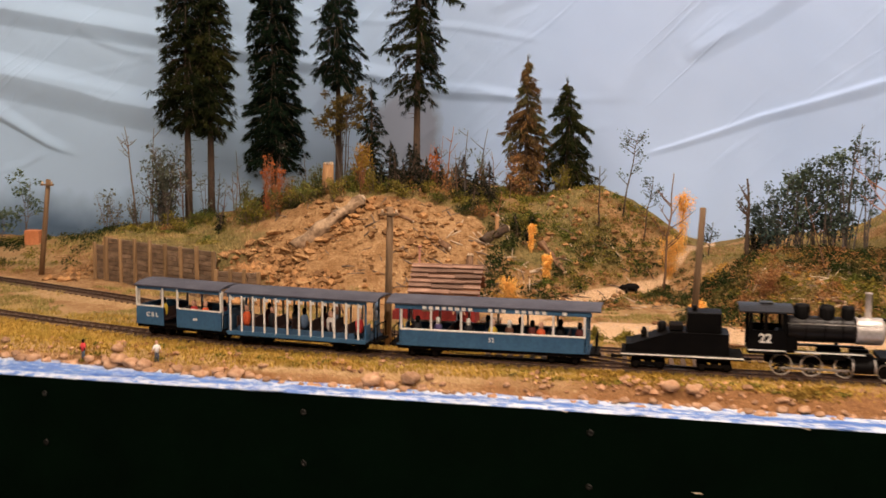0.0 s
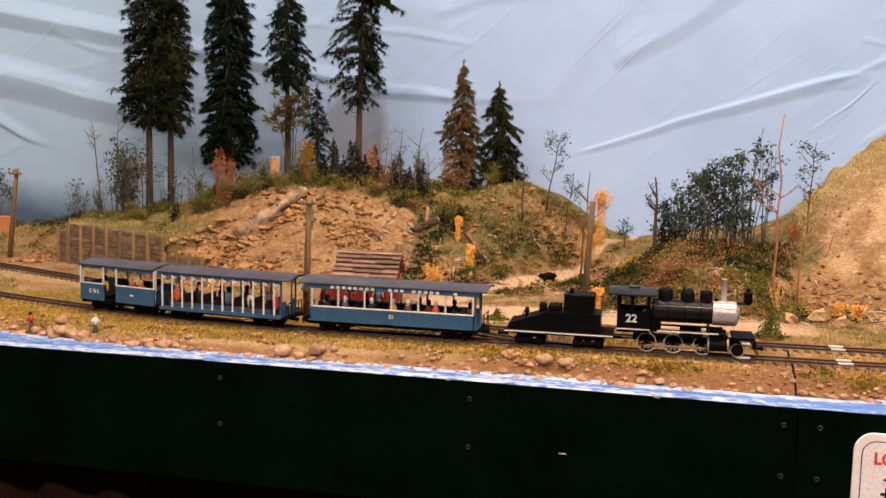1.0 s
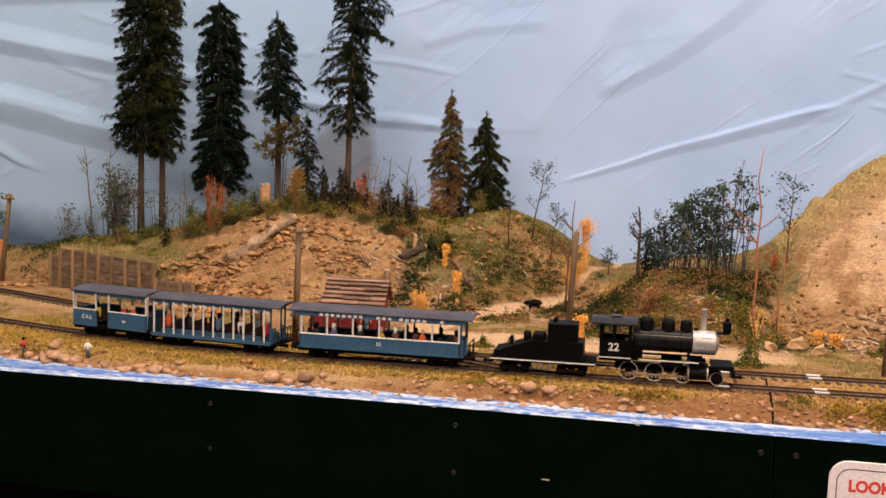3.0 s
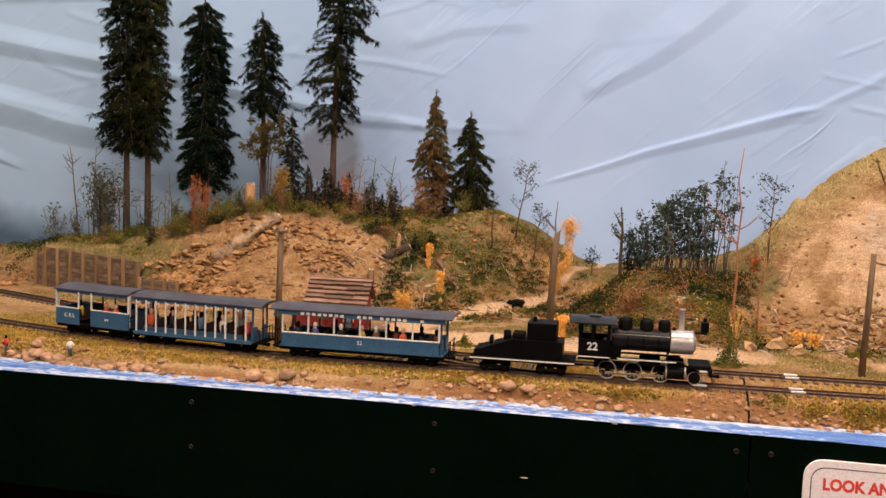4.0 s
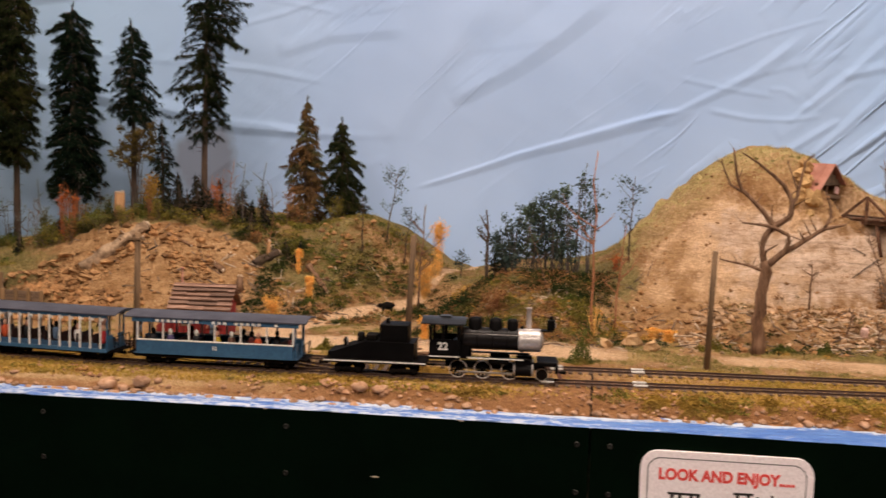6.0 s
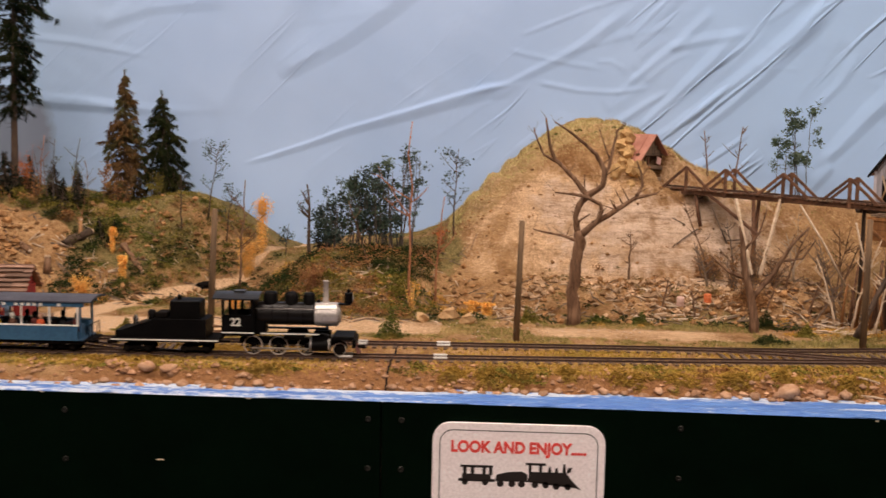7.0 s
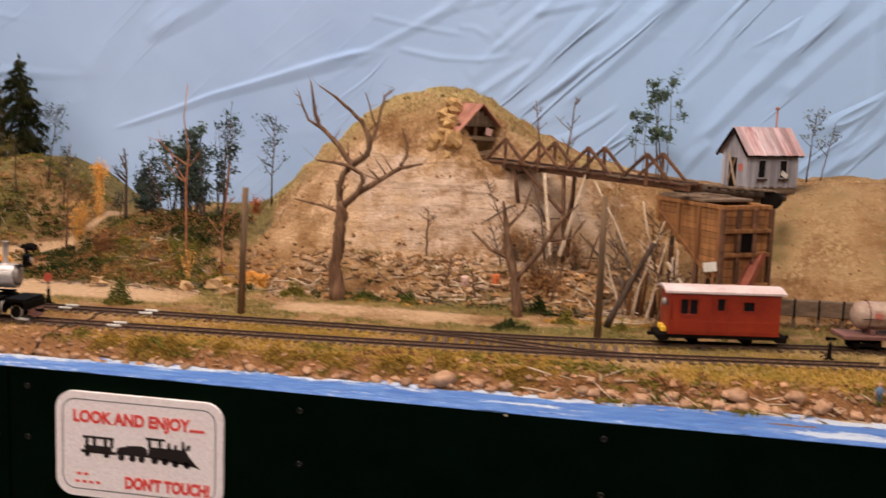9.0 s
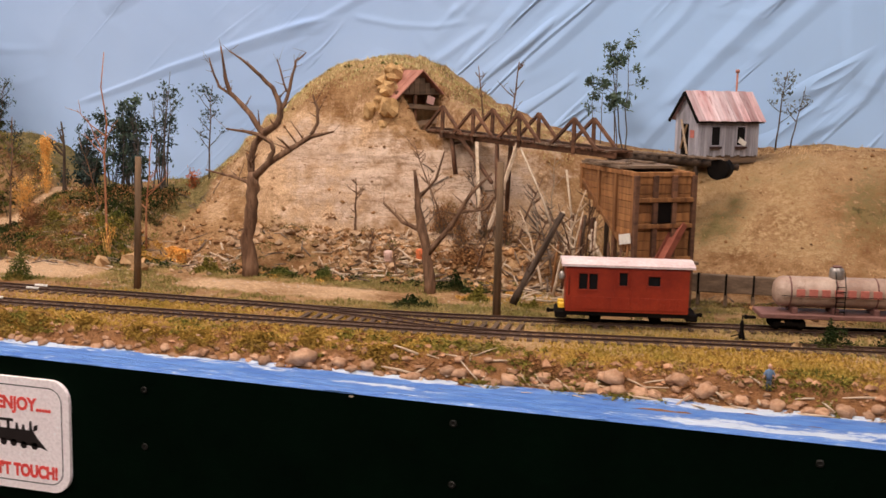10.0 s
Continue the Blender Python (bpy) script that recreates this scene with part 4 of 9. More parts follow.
# ---- telegraph poles ----
def pole(x, y, top, lean_x=0.0, cross=False):
    z = on_land(x, y)
    g = Geo().tube([(0, 0, -0.004), (lean_x * 0.5, 0, (top - z) * 0.5), (lean_x, 0, top - z)], [0.0044, 0.0040, 0.0036], 8)
    p = thing("telegraph_pole", "weathered brown wooden telegraph pole standing in the soil", "pole", "telegraph poles", (x, y, z))
    part("shaft", g, WOOD_POLE, p)
    if cross:
        part("crossarm", Geo().box((lean_x, -0.004, top - z - 0.008), (0.022, 0.003, 0.003), None, 0.1), WOOD_POLE, p)
        for k in (-0.008, 0.008):
            part("insulator", Geo().lathe([(0.0014, 0), (0.0016, 0.002), (0.0008, 0.004)], (lean_x + k, -0.004, top - z - 0.0066), "z", 8), WOOD_PALE, p)


pole(-0.282, 0.163, 1.277, 0.003, True)
pole(0.055, 0.25, 1.279, 0.007)
pole(0.444, 0.26, 1.272, 0.004)
pole(0.874, 0.252, 1.284, 0.0)
pole(-0.95, 0.53, 1.270, 0.018, True)


# ---- trees ----
def needles(g, p, d, size, count, rnd, droop=0.35, wide=0.16):
    """A spray of thin needle slivers about the way d."""
    for _ in range(count):
        w = Vector((d.x + rnd.uniform(-0.75, 0.75), d.y + rnd.uniform(-0.75, 0.75), d.z + rnd.uniform(-0.6, 0.45) - droop))
        if w.length < 1e-4:
            continue
        w.normalize()
        ln = size * rnd.uniform(0.55, 1.25)
        s = w.cross(Vector((rnd.uniform(-1, 1), rnd.uniform(-1, 1), rnd.uniform(-1, 1))))
        s = s.normalized() * ln * wide if s.length > 1e-4 else Vector((ln * wide, 0, 0))
        q = Vector(p) + Vector((rnd.uniform(-1, 1), rnd.uniform(-1, 1), rnd.uniform(-1, 1))) * size * 0.25
        g.add([q - s, q + s, q + w * ln], [(0, 1, 2)])


def conifer(x, y, height, crown_from, radius, needle, seed, label, sprays=9, base_sink=0.01, trunk_r=0.006, gaps=0.12, size=0.010, bulge=0.5, taper=6.0, slope=0.16, whorl=0.0066, long_limb=None, ragged=0.58):
    """A columnar fir: whorls of drooping branches hung with needle sprays, ragged in outline."""
    rnd = random.Random(seed)
    z = on_land(x, y)
    tree = thing("fir_tree", label, "tree", "", (x, y, z))
    bend = rnd.uniform(-0.006, 0.006)
    g = Geo()
    g.tube([(bend * (k / 8) ** 2, 0, -base_sink + (height + base_sink) * k / 8) for k in range(9)], [trunk_r * (1 - 0.88 * k / 8) + 0.0006 for k in range(9)], 9)
    for _ in range(int(14 * crown_from / 0.1)):
        h = rnd.uniform(0.1, 1.0) * crown_from
        t = rnd.uniform(0, 6.283)
        d = Vector((math.cos(t), math.sin(t), rnd.uniform(-0.2, 0.3)))
        g.tube([d * trunk_r * 0.5 + Vector((0, 0, h)), d * rnd.uniform(0.008, 0.02) + Vector((0, 0, h))], [0.0006, 0.0003], 4, False)
    part("trunk", g, BARK, tree)
    g, limbs = Geo(), Geo()
    off = Vector((rnd.uniform(0, 40), rnd.uniform(0, 40), rnd.uniform(0, 40)))
    lump = max(12.0, 5.5 / height)

    def limb(h, t, r, sag, count):
        d = Vector((math.cos(t), math.sin(t), 0))
        side = Vector((-d.y, d.x, 0))
        ctr = Vector((bend * (h / height) ** 2, 0, h))
        limbs.tube([ctr, ctr + d * r * 0.55 + Vector((0, 0, r * 0.04 - sag * 0.2)), ctr + d * r + Vector((0, 0, -sag))], [0.0008, 0.0006, 0.0003], 3, False)
        m = max(2, int(r / 0.0036))
        for j in range(m):
            v = ((j + rnd.random()) / m) ** 0.8
            p = ctr + d * r * v + Vector((0, 0, r * 0.08 * v * (1 - v) - sag * v * v)) + side * r * rnd.uniform(-0.26, 0.26) * v
            needles(g, p, d * (0.9 - 0.5 * v), size * (0.65 + 0.35 * v), count, rnd, 0.45 + 0.5 * v * rnd.random(), 0.085)

    h = crown_from
    while h < height - size * 0.4:
        u = (h - crown_from) / (height - crown_from)
        shape = min(1.0, 0.10 + (1 - u) * taper) * (1 - slope * u) * min(1.0, bulge + u * 5.0) * rnd.uniform(0.88, 1.08)
        for k in range(rnd.randint(7, 10) if shape > 0.35 else 6):
            t = rnd.uniform(0, 6.283)
            tuft = noise.noise(Vector((1.1 * math.cos(t), 1.1 * math.sin(t), h * lump)) + off)
            if rnd.random() < gaps + max(0.0, -0.22 - tuft) * 1.6:
                continue
            r = radius * shape * (0.92 + ragged * tuft) * rnd.uniform(0.76, 1.08)
            if rnd.random() < 0.06:
                r *= 1.25
            limb(h + rnd.uniform(-0.004, 0.004), t, r, r * rnd.uniform(0.0, 0.85), sprays)
        h += whorl * rnd.uniform(0.8, 1.2) * (1.0 if shape > 0.35 else 0.6)
    if long_limb:
        for k in range(4):
            limb(long_limb[0] + 0.004 * k, rnd.uniform(-0.25, 0.25), long_limb[1] * (1 - 0.12 * k), long_limb[1] * 0.25, sprays + 5)
    needles(g, Vector((bend, 0, height)), Vector((0, 0, 1)), size, 10, rnd, -0.5, 0.085)
    crown = part("crown", g, needle, tree)
    part("branch", limbs, BARK, crown)
    return tree


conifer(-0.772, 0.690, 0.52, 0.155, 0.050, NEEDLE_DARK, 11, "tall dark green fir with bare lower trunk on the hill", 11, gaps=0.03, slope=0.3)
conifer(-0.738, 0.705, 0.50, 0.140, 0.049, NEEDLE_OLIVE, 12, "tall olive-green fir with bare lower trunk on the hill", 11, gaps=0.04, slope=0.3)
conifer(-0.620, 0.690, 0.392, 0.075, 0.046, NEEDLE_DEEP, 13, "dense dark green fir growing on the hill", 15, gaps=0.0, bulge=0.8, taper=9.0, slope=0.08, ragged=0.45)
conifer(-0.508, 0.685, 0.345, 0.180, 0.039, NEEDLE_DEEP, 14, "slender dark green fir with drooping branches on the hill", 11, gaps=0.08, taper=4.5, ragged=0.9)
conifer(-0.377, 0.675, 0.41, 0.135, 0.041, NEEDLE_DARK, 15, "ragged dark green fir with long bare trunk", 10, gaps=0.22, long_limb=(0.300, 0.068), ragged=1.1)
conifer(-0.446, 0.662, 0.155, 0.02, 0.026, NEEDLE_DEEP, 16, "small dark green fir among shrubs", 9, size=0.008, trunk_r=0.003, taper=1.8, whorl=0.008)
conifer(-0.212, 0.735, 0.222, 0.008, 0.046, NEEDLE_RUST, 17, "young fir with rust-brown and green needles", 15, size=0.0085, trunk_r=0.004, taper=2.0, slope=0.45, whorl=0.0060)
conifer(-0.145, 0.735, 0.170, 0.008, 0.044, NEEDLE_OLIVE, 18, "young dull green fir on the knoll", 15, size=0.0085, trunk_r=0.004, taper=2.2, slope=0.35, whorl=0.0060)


# ---- lettering ----
def lettering(text, size, material, parent, m, name="lettering", bold=0.0, stretch=1.0):
    """Raised lettering in the built-in font, its middle at the pose m, facing along m's z."""
    cu = bpy.data.curves.new("lettering", "FONT")
    cu.body, cu.size, cu.align_x, cu.align_y, cu.extrude, cu.offset = text, size, "CENTER", "CENTER", 0.0002, bold
    ob = new("lettering_curve", cu)
    bpy.context.view_layer.update()
    me = bpy.data.meshes.new_from_object(ob.evaluated_get(bpy.context.evaluated_depsgraph_get()))
    bpy.data.objects.remove(ob)
    bpy.data.curves.remove(cu)
    me.materials.clear()
    me.materials.append(material)
    o = part(name, me, None, parent)
    o.matrix_local = m @ Matrix.Diagonal((stretch, 1, 1, 1))
    return o


def bars(parent, material, x0, x1, z, h, y, pieces, rnd, name="lettering"):
    """Lettering that cannot be read: plain short bars."""
    g = Geo()
    w = (x1 - x0) / pieces
    for k in range(pieces):
        if rnd.random() < 0.12:
            continue
        g.box((x0 + w * (k + 0.5), y, z), (w * 0.62, 0.0004, h), None, 0.05)
    return part(name, g, material, parent)


# ---- paints for things ----
def paint(name, a, b, rough=0.5, scale=40.0, c=None, metal=0.0, spec=0.45):
    return surface(name, a, b, scale, 320.0, rough, metal, 0.00025, 0.08, c=c, spec=spec)


BLACK = paint("loco_black", (0.0016, 0.0015, 0.0016), (0.0045, 0.0038, 0.0036), 0.5, spec=0.07)
BLACK_DULL = paint("grimy_black", (0.0025, 0.002, 0.002), (0.009, 0.0065, 0.005), 0.8, spec=0.08)
BOILER = paint("boiler_jacket", (0.004, 0.0034, 0.0034), (0.010, 0.008, 0.0076), 0.35, spec=0.22)
ROOF_GREY = paint("roof_grey", (0.045, 0.046, 0.062), (0.075, 0.077, 0.098), 0.7, spec=0.2)
CAB_ROOF = paint("cab_roof_black", (0.009, 0.009, 0.0105), (0.019, 0.019, 0.022), 0.4)
SILVER = paint("silver_smokebox", (0.45, 0.41, 0.39), (0.58, 0.54, 0.51), 0.35, metal=0.5)
STEEL = paint("pale_steel", (0.26, 0.23, 0.21), (0.38, 0.35, 0.32), 0.4, metal=0.5)
TYRE = paint("pale_tyre", (0.38, 0.32, 0.27), (0.52, 0.46, 0.40), 0.45)
STACK = paint("stack_grey", (0.26, 0.22, 0.20), (0.36, 0.31, 0.28), 0.5)
WHITE_TRIM = paint("white_trim", (0.66, 0.62, 0.55), (0.76, 0.73, 0.67), 0.5)
CAR_BLUE = paint("coach_blue", (0.024, 0.080, 0.155), (0.040, 0.115, 0.20), 0.5)
CAR_BLUE_DARK = paint("coach_blue_dark", (0.022, 0.06, 0.115), (0.035, 0.085, 0.15), 0.55)
BENCH = paint("brown_bench", (0.025, 0.010, 0.008), (0.05, 0.02, 0.014), 0.7)
RED_SHED = surface("faded_red_boards", (0.17, 0.012, 0.012), (0.27, 0.03, 0.025), 0.6, 4.0, 0.8, 0, 0.0006, 0.45, (200, 200, 24))
SHAKE = surface("brown_shakes", (0.12, 0.065, 0.045), (0.30, 0.18, 0.13), 0.6, 4.0, 0.9, 0, 0.0012, 1.0, (40, 200, 200))
GREY_BOARD = surface("silvery_boards", (0.25, 0.24, 0.27), (0.42, 0.40, 0.44), 0.6, 4.0, 0.85, 0, 0.0005, 0.4, (220, 220, 22))
RUST_ROOF = surface("rust_stained_tin", (0.42, 0.20, 0.19), (0.74, 0.60, 0.62), 0.9, 3.0, 0.6, 0.1, 0.0004, 0.6, (70, 12, 12), c=(0.28, 0.11, 0.09))
RUST_RED = surface("rusty_red_tin", (0.33, 0.13, 0.09), (0.46, 0.22, 0.16), 60, 400, 0.75, 0, 0.0005, 0.3)
CHUTE_RED = surface("dark_rusty_iron", (0.17, 0.045, 0.025), (0.28, 0.085, 0.050), 60, 400, 0.75, 0, 0.0005, 0.3)
CABOOSE_RED = surface("caboose_red", (0.225, 0.019, 0.006), (0.315, 0.034, 0.010), 30, 400, 0.5, 0, 0.0003, 0.12)
ROOF_PALE = paint("pale_pink_roof", (0.56, 0.42, 0.41), (0.70, 0.58, 0.57), 0.6)
PINK_BOARD = paint("faded_pink_board", (0.48, 0.28, 0.25), (0.60, 0.38, 0.34), 0.7)
TANK_GREY = paint("dusty_tank", (0.26, 0.16, 0.115), (0.44, 0.33, 0.26), 0.5, 30.0, (0.15, 0.075, 0.05))
TANK_RUST = paint("tank_frame_red", (0.12, 0.050, 0.040), (0.20, 0.095, 0.080), 0.7)
SIGN_WHITE = paint("sign_white", (0.92, 0.82, 0.84), (0.94, 0.86, 0.88), 0.45)
SIGN_RED = paint("sign_red", (0.72, 0.055, 0.045), (0.80, 0.085, 0.070), 0.5)
SIGN_BLACK = paint("sign_black", (0.012, 0.008, 0.008), (0.02, 0.014, 0.014), 0.5)
PALE_RED = paint("faded_red_lettering", (0.42, 0.12, 0.09), (0.5, 0.17, 0.13), 0.6)
YELLOW = paint("yellow_lamp", (0.85, 0.5, 0.03), (0.9, 0.58, 0.06), 0.4)
ORANGE_DRUM = paint("orange_drum", (0.62, 0.14, 0.04), (0.7, 0.2, 0.07), 0.5)
TARGET_RED = paint("signal_red", (0.40, 0.06, 0.03), (0.5, 0.1, 0.06), 0.6)
SKIN = paint("figure_tan", (0.55, 0.30, 0.20), (0.6, 0.35, 0.24), 0.6)


def glass_material():
    m, nt, bsdf = nodes_of("dark_window_glass")
    bsdf.inputs["Base Color"].default_value = (0.012, 0.011, 0.012, 1)
    bsdf.inputs["Roughness"].default_value = 0.08
    return m


GLASS = glass_material()


# ---- the train ----
def vehicle(name, label, category, x, line, group=""):
    return thing(name, label, category, group, (x, float(track_y(line, x)), RAIL_TOP), math.degrees(tangent(line, x)))


def wheel_pair(parent, x, r, tyre=None, spokes=0, gauge=0.0083):
    for s in (-1, 1):
        g = Geo()
        prof = [(r * 0.90, -0.0014), (r, -0.0014), (r, 0.0014), (r * 0.90, 0.0014), (r * 0.90, -0.0014)]
        n = 28
        verts, faces = [], []
        for rr, h in prof:
            for k in range(n):
                t = 2 * math.pi * k / n
                verts.append((x + rr * math.sin(t), s * gauge + h, r + rr * math.cos(t)))
        for i in range(4):
            for k in range(n):
                faces.append((i * n + k, i * n + (k + 1) % n, (i + 1) * n + (k + 1) % n, (i + 1) * n + k))
        g.add(verts, faces)
        wheel = part("wheel", Geo().lathe([(r * 0.22, -0.0016), (r * 0.22, 0.0016)], (x, s * gauge, r), "y", 12), BLACK, parent)
        part("tyre", g, tyre or BLACK_DULL, wheel, "pale steel tyre" if tyre else "")
        if spokes:
            g = Geo()
            for k in range(spokes):
                t = 2 * math.pi * k / spokes
                g.beam((x, s * gauge, r), (x + r * 0.89 * math.sin(t), s * gauge, r + r * 0.89 * math.cos(t)), 0.0009, 0.0012)
            part("spokes", g, BLACK, wheel)
        else:
            part("disc", Geo().lathe([(r * 0.89, -0.0006), (r * 0.89, 0.0006)], (x, s * gauge, r), "y", 18), BLACK_DULL, wheel)
    part("axle", Geo().tube([(x, -gauge, r), (x, gauge, r)], 0.0011, 6), BLACK, parent)


def truck(parent, x, r=0.0055, base=0.024):
    for dx in (-base / 2, base / 2):
        wheel_pair(parent, x + dx, r)
    for s in (-1, 1):
        g = Geo().box((x, s * 0.0125, r + 0.0005), (base + 0.008, 0.002, 0.0035), None, 0.2)
        for dx in (-base / 2, base / 2):
            g.box((x + dx, s * 0.0132, r), (0.005, 0.0025, 0.006), None, 0.2)
        g.box((x, s * 0.0132, r + 0.0018), (0.008, 0.0025, 0.0055), None, 0.2)
        part("truck_frame", g, BLACK_DULL, parent)
    part("bolster", Geo().box((x, 0, r + 0.0035), (0.006, 0.027, 0.004), None, 0.1), BLACK_DULL, parent)


def coupler(parent, x, way):
    g = Geo().box((x, 0, 0.0095), (0.010, 0.003, 0.003), None, 0.2).box((x + way * 0.005, 0.0005, 0.0095), (0.004, 0.0042, 0.0045), None, 0.3)
    part("coupler", g, BLACK_DULL, parent)


def locomotive(x):
    """A small six-coupled engine; local x runs from the rear driver forward."""
    e = vehicle("steam_locomotive", "black narrow-gauge steam locomotive with silver smokebox on the track", "locomotive", x, TRACK_MAIN)
    r = 0.0108
    for wx in (-0.030, -0.001, 0.031):
        wheel_pair(e, wx, r, TYRE, 10)
    wheel_pair(e, 0.0685, 0.0075, TYRE, 0)
    part("frame", Geo().box((0.012, 0, 0.0155), (0.115, 0.012, 0.007), None, 0.1), BLACK_DULL, e)
    for s in (-1, 1):
        rods = Geo().box((0.0005, s * 0.0112, r - 0.003), (0.064, 0.0012, 0.0022), None, 0.2)
        rods.beam((0.031, s * 0.0118, r - 0.003), (0.053, s * 0.0118, r + 0.001), 0.001, 0.0016)
        part("side_rod", rods, STEEL, e)
        cyl = part("cylinder", Geo().lathe([(0.0066, -0.012), (0.0072, -0.011), (0.0072, 0.011), (0.0066, 0.012)], (0.047, s * 0.0145, 0.0135), "x", 16), BLACK, e)
        for k in (-0.0105, 0.0105):
            part("end_ring", Geo().lathe([(0.0074, -0.001), (0.0074, 0.001)], (0.047 + k, s * 0.0145, 0.0135), "x", 16), STEEL, cyl)
        part("valve_chest", Geo().box((0.047, s * 0.0125, 0.0225), (0.019, 0.010, 0.006), None, 0.15), BLACK, e)
        board = part("running_board", Geo().box((0.0165, s * 0.0175, 0.0265), (0.073, 0.007, 0.0015), None, 0.2), BLACK, e)
        part("white_edge", Geo().box((0.014, s * 0.0212, 0.0265), (0.066, 0.0006, 0.0014), None, 0.1), WHITE_TRIM, board)
    boiler = Geo().lathe([(0.0128, -0.026), (0.0131, -0.024), (0.0131, 0.012), (0.0128, 0.036), (0.0128, 0.041)], (0, 0, 0.0465), "x", 28)
    boiler = part("boiler", boiler, BOILER, e)
    for bx in (-0.008, 0.010, 0.027):
        part("boiler_band", Geo().lathe([(0.01335, -0.0006), (0.01335, 0.0006)], (bx, 0, 0.0465), "x", 28), BLACK, boiler)
    part("firebox", Geo().box((-0.026, 0, 0.034), (0.022, 0.022, 0.022), None, 0.1), BLACK, e)
    round_part = part("smokebox", Geo().lathe([(0.0134, 0.040), (0.0137, 0.041), (0.0137, 0.064), (0.0128, 0.066)], (0, 0, 0.0465), "x", 28), SILVER, e, "bright silver smokebox")
    part("smokebox_door", Geo().lathe([(0.0105, 0.0660), (0.0100, 0.0675), (0.006, 0.0690), (0.001, 0.0695)], (0, 0, 0.0465), "x", 24), STEEL, round_part)
    for k in range(12):
        t = 2 * math.pi * k / 12
        part("rivet", Geo().lathe([(0.0006, 0.0660), (0.0004, 0.0668)], (0, 0.0118 * math.cos(t), 0.0465 + 0.0118 * math.sin(t)), "x", 6), STEEL, round_part)
    stack = part("chimney", Geo().lathe([(0.0048, 0.058), (0.0040, 0.0605), (0.0031, 0.0625), (0.0030, 0.083), (0.0034, 0.0835), (0.0034, 0.0850)], (0.0515, 0, 0), "z", 18), STACK, e, "tall straight grey chimney")
    part("saddle_ring", Geo().lathe([(0.0056, 0.0575), (0.0050, 0.0600)], (0.0515, 0, 0), "z", 18), SILVER, stack)
    part("sand_dome", Geo().lathe([(0.0084, 0.054), (0.0080, 0.0585), (0.0080, 0.0688), (0.0066, 0.0712), (0.002, 0.0720)], (-0.0115, 0, 0), "z", 20), BLACK, e)
    part("steam_dome", Geo().lathe([(0.0084, 0.054), (0.0078, 0.0585), (0.0078, 0.0665), (0.0062, 0.0705), (0.002, 0.0718)], (0.0125, 0, 0), "z", 20), BLACK, e)
    part("front_dome", Geo().lathe([(0.0072, 0.054), (0.0068, 0.0585), (0.0068, 0.0680), (0.0056, 0.0705), (0.002, 0.0712)], (0.0325, 0, 0), "z", 20), BLACK, e)
    part("whistle", Geo().tube([(0.0085, 0, 0.070), (0.0085, 0, 0.0765)], [0.0008, 0.0006], 6), BLACK, e)
    part("bell", Geo().lathe([(0.0028, 0.059), (0.0022, 0.0615), (0.001, 0.063)], (0.0435, 0, 0), "z", 12), BLACK_DULL, e)
    # cab: side sheets with window openings
    cab = part("cab", Geo().box((-0.0455, 0, 0.0245), (0.036, 0.041, 0.003), None, 0.1), BLACK, e)
    for s in (-1, 1):
        y = s * 0.0205
        g = Geo().box((-0.0455, y, 0.0365), (0.036, 0.0012, 0.021), None, 0.1)
        for px in (-0.062, -0.0475, -0.0295):
            g.box((px, y, 0.0565), (0.0035, 0.0012, 0.019), None, 0.1)
        g.box((-0.0455, y, 0.0652), (0.036, 0.0012, 0.003), None, 0.1)
        part("side_sheet", g, BLACK, cab)
        part("white_edge", Geo().box((-0.0455, s * 0.0212, 0.0268), (0.036, 0.0008, 0.0013), None, 0.1), WHITE_TRIM, cab)
        lettering("22", 0.0125, WHITE_TRIM, cab, pose(-0.0475, s * 0.0213, 0.0385, 90, 0, 0 if s < 0 else 180), "number", 0.0003)
    part("cab_front", Geo().box((-0.0285, 0, 0.0455), (0.0012, 0.040, 0.038), None, 0.1), BLACK, cab)
    roof = Geo()
    n = 9
    outer = [(-0.0235 + 0.047 * k / n, 0.0660 + 0.0048 * math.sin(math.pi * k / n)) for k in range(n + 1)]
    inner = [(u, z - 0.0014) for u, z in reversed(outer)]
    roof.prism(outer + inner, -0.0735, -0.0215, "x")
    part("cab_roof", roof, CAB_ROOF, cab, "dull black arched cab roof")
    part("roof_hatch", Geo().box((-0.046, 0, 0.0715), (0.013, 0.012, 0.0016), None, 0.1), CAB_ROOF, cab)
    deck = Geo().box((0.0735, 0, 0.0222), (0.024, 0.040, 0.0045), None, 0.15).box((0.0855, 0, 0.0165), (0.004, 0.042, 0.009), None, 0.15)
    part("pilot_deck", deck, BLACK, e)
    g = Geo()
    for k in range(9):
        g.beam((0.086, -0.016 + 0.004 * k, 0.013), (0.092 - 0.0006 * abs(k - 4), -0.010 + 0.0025 * k, 0.003), 0.0016)
    part("pilot", g, TANK_RUST, e, "dull red pilot bars")
    coupler(e, 0.090, 1)
    lamp = part("headlight", Geo().box((0.0775, 0, 0.0655), (0.009, 0.0085, 0.013), None, 0.15), BLACK, e)
    part("bracket", Geo().beam((0.062, 0, 0.0585), (0.080, 0, 0.0585), 0.010, 0.0015), BLACK, lamp)
    part("lens", Geo().lathe([(0.0034, 0), (0.0034, 0.0008), (0.002, 0.0014)], (0.082, 0, 0.0655), "x", 16), STEEL, lamp)
    part("lamp_cap", Geo().lathe([(0.0022, 0), (0.0022, 0.003), (0.0012, 0.004)], (0.0775, 0, 0.072), "z", 10), BLACK, lamp)
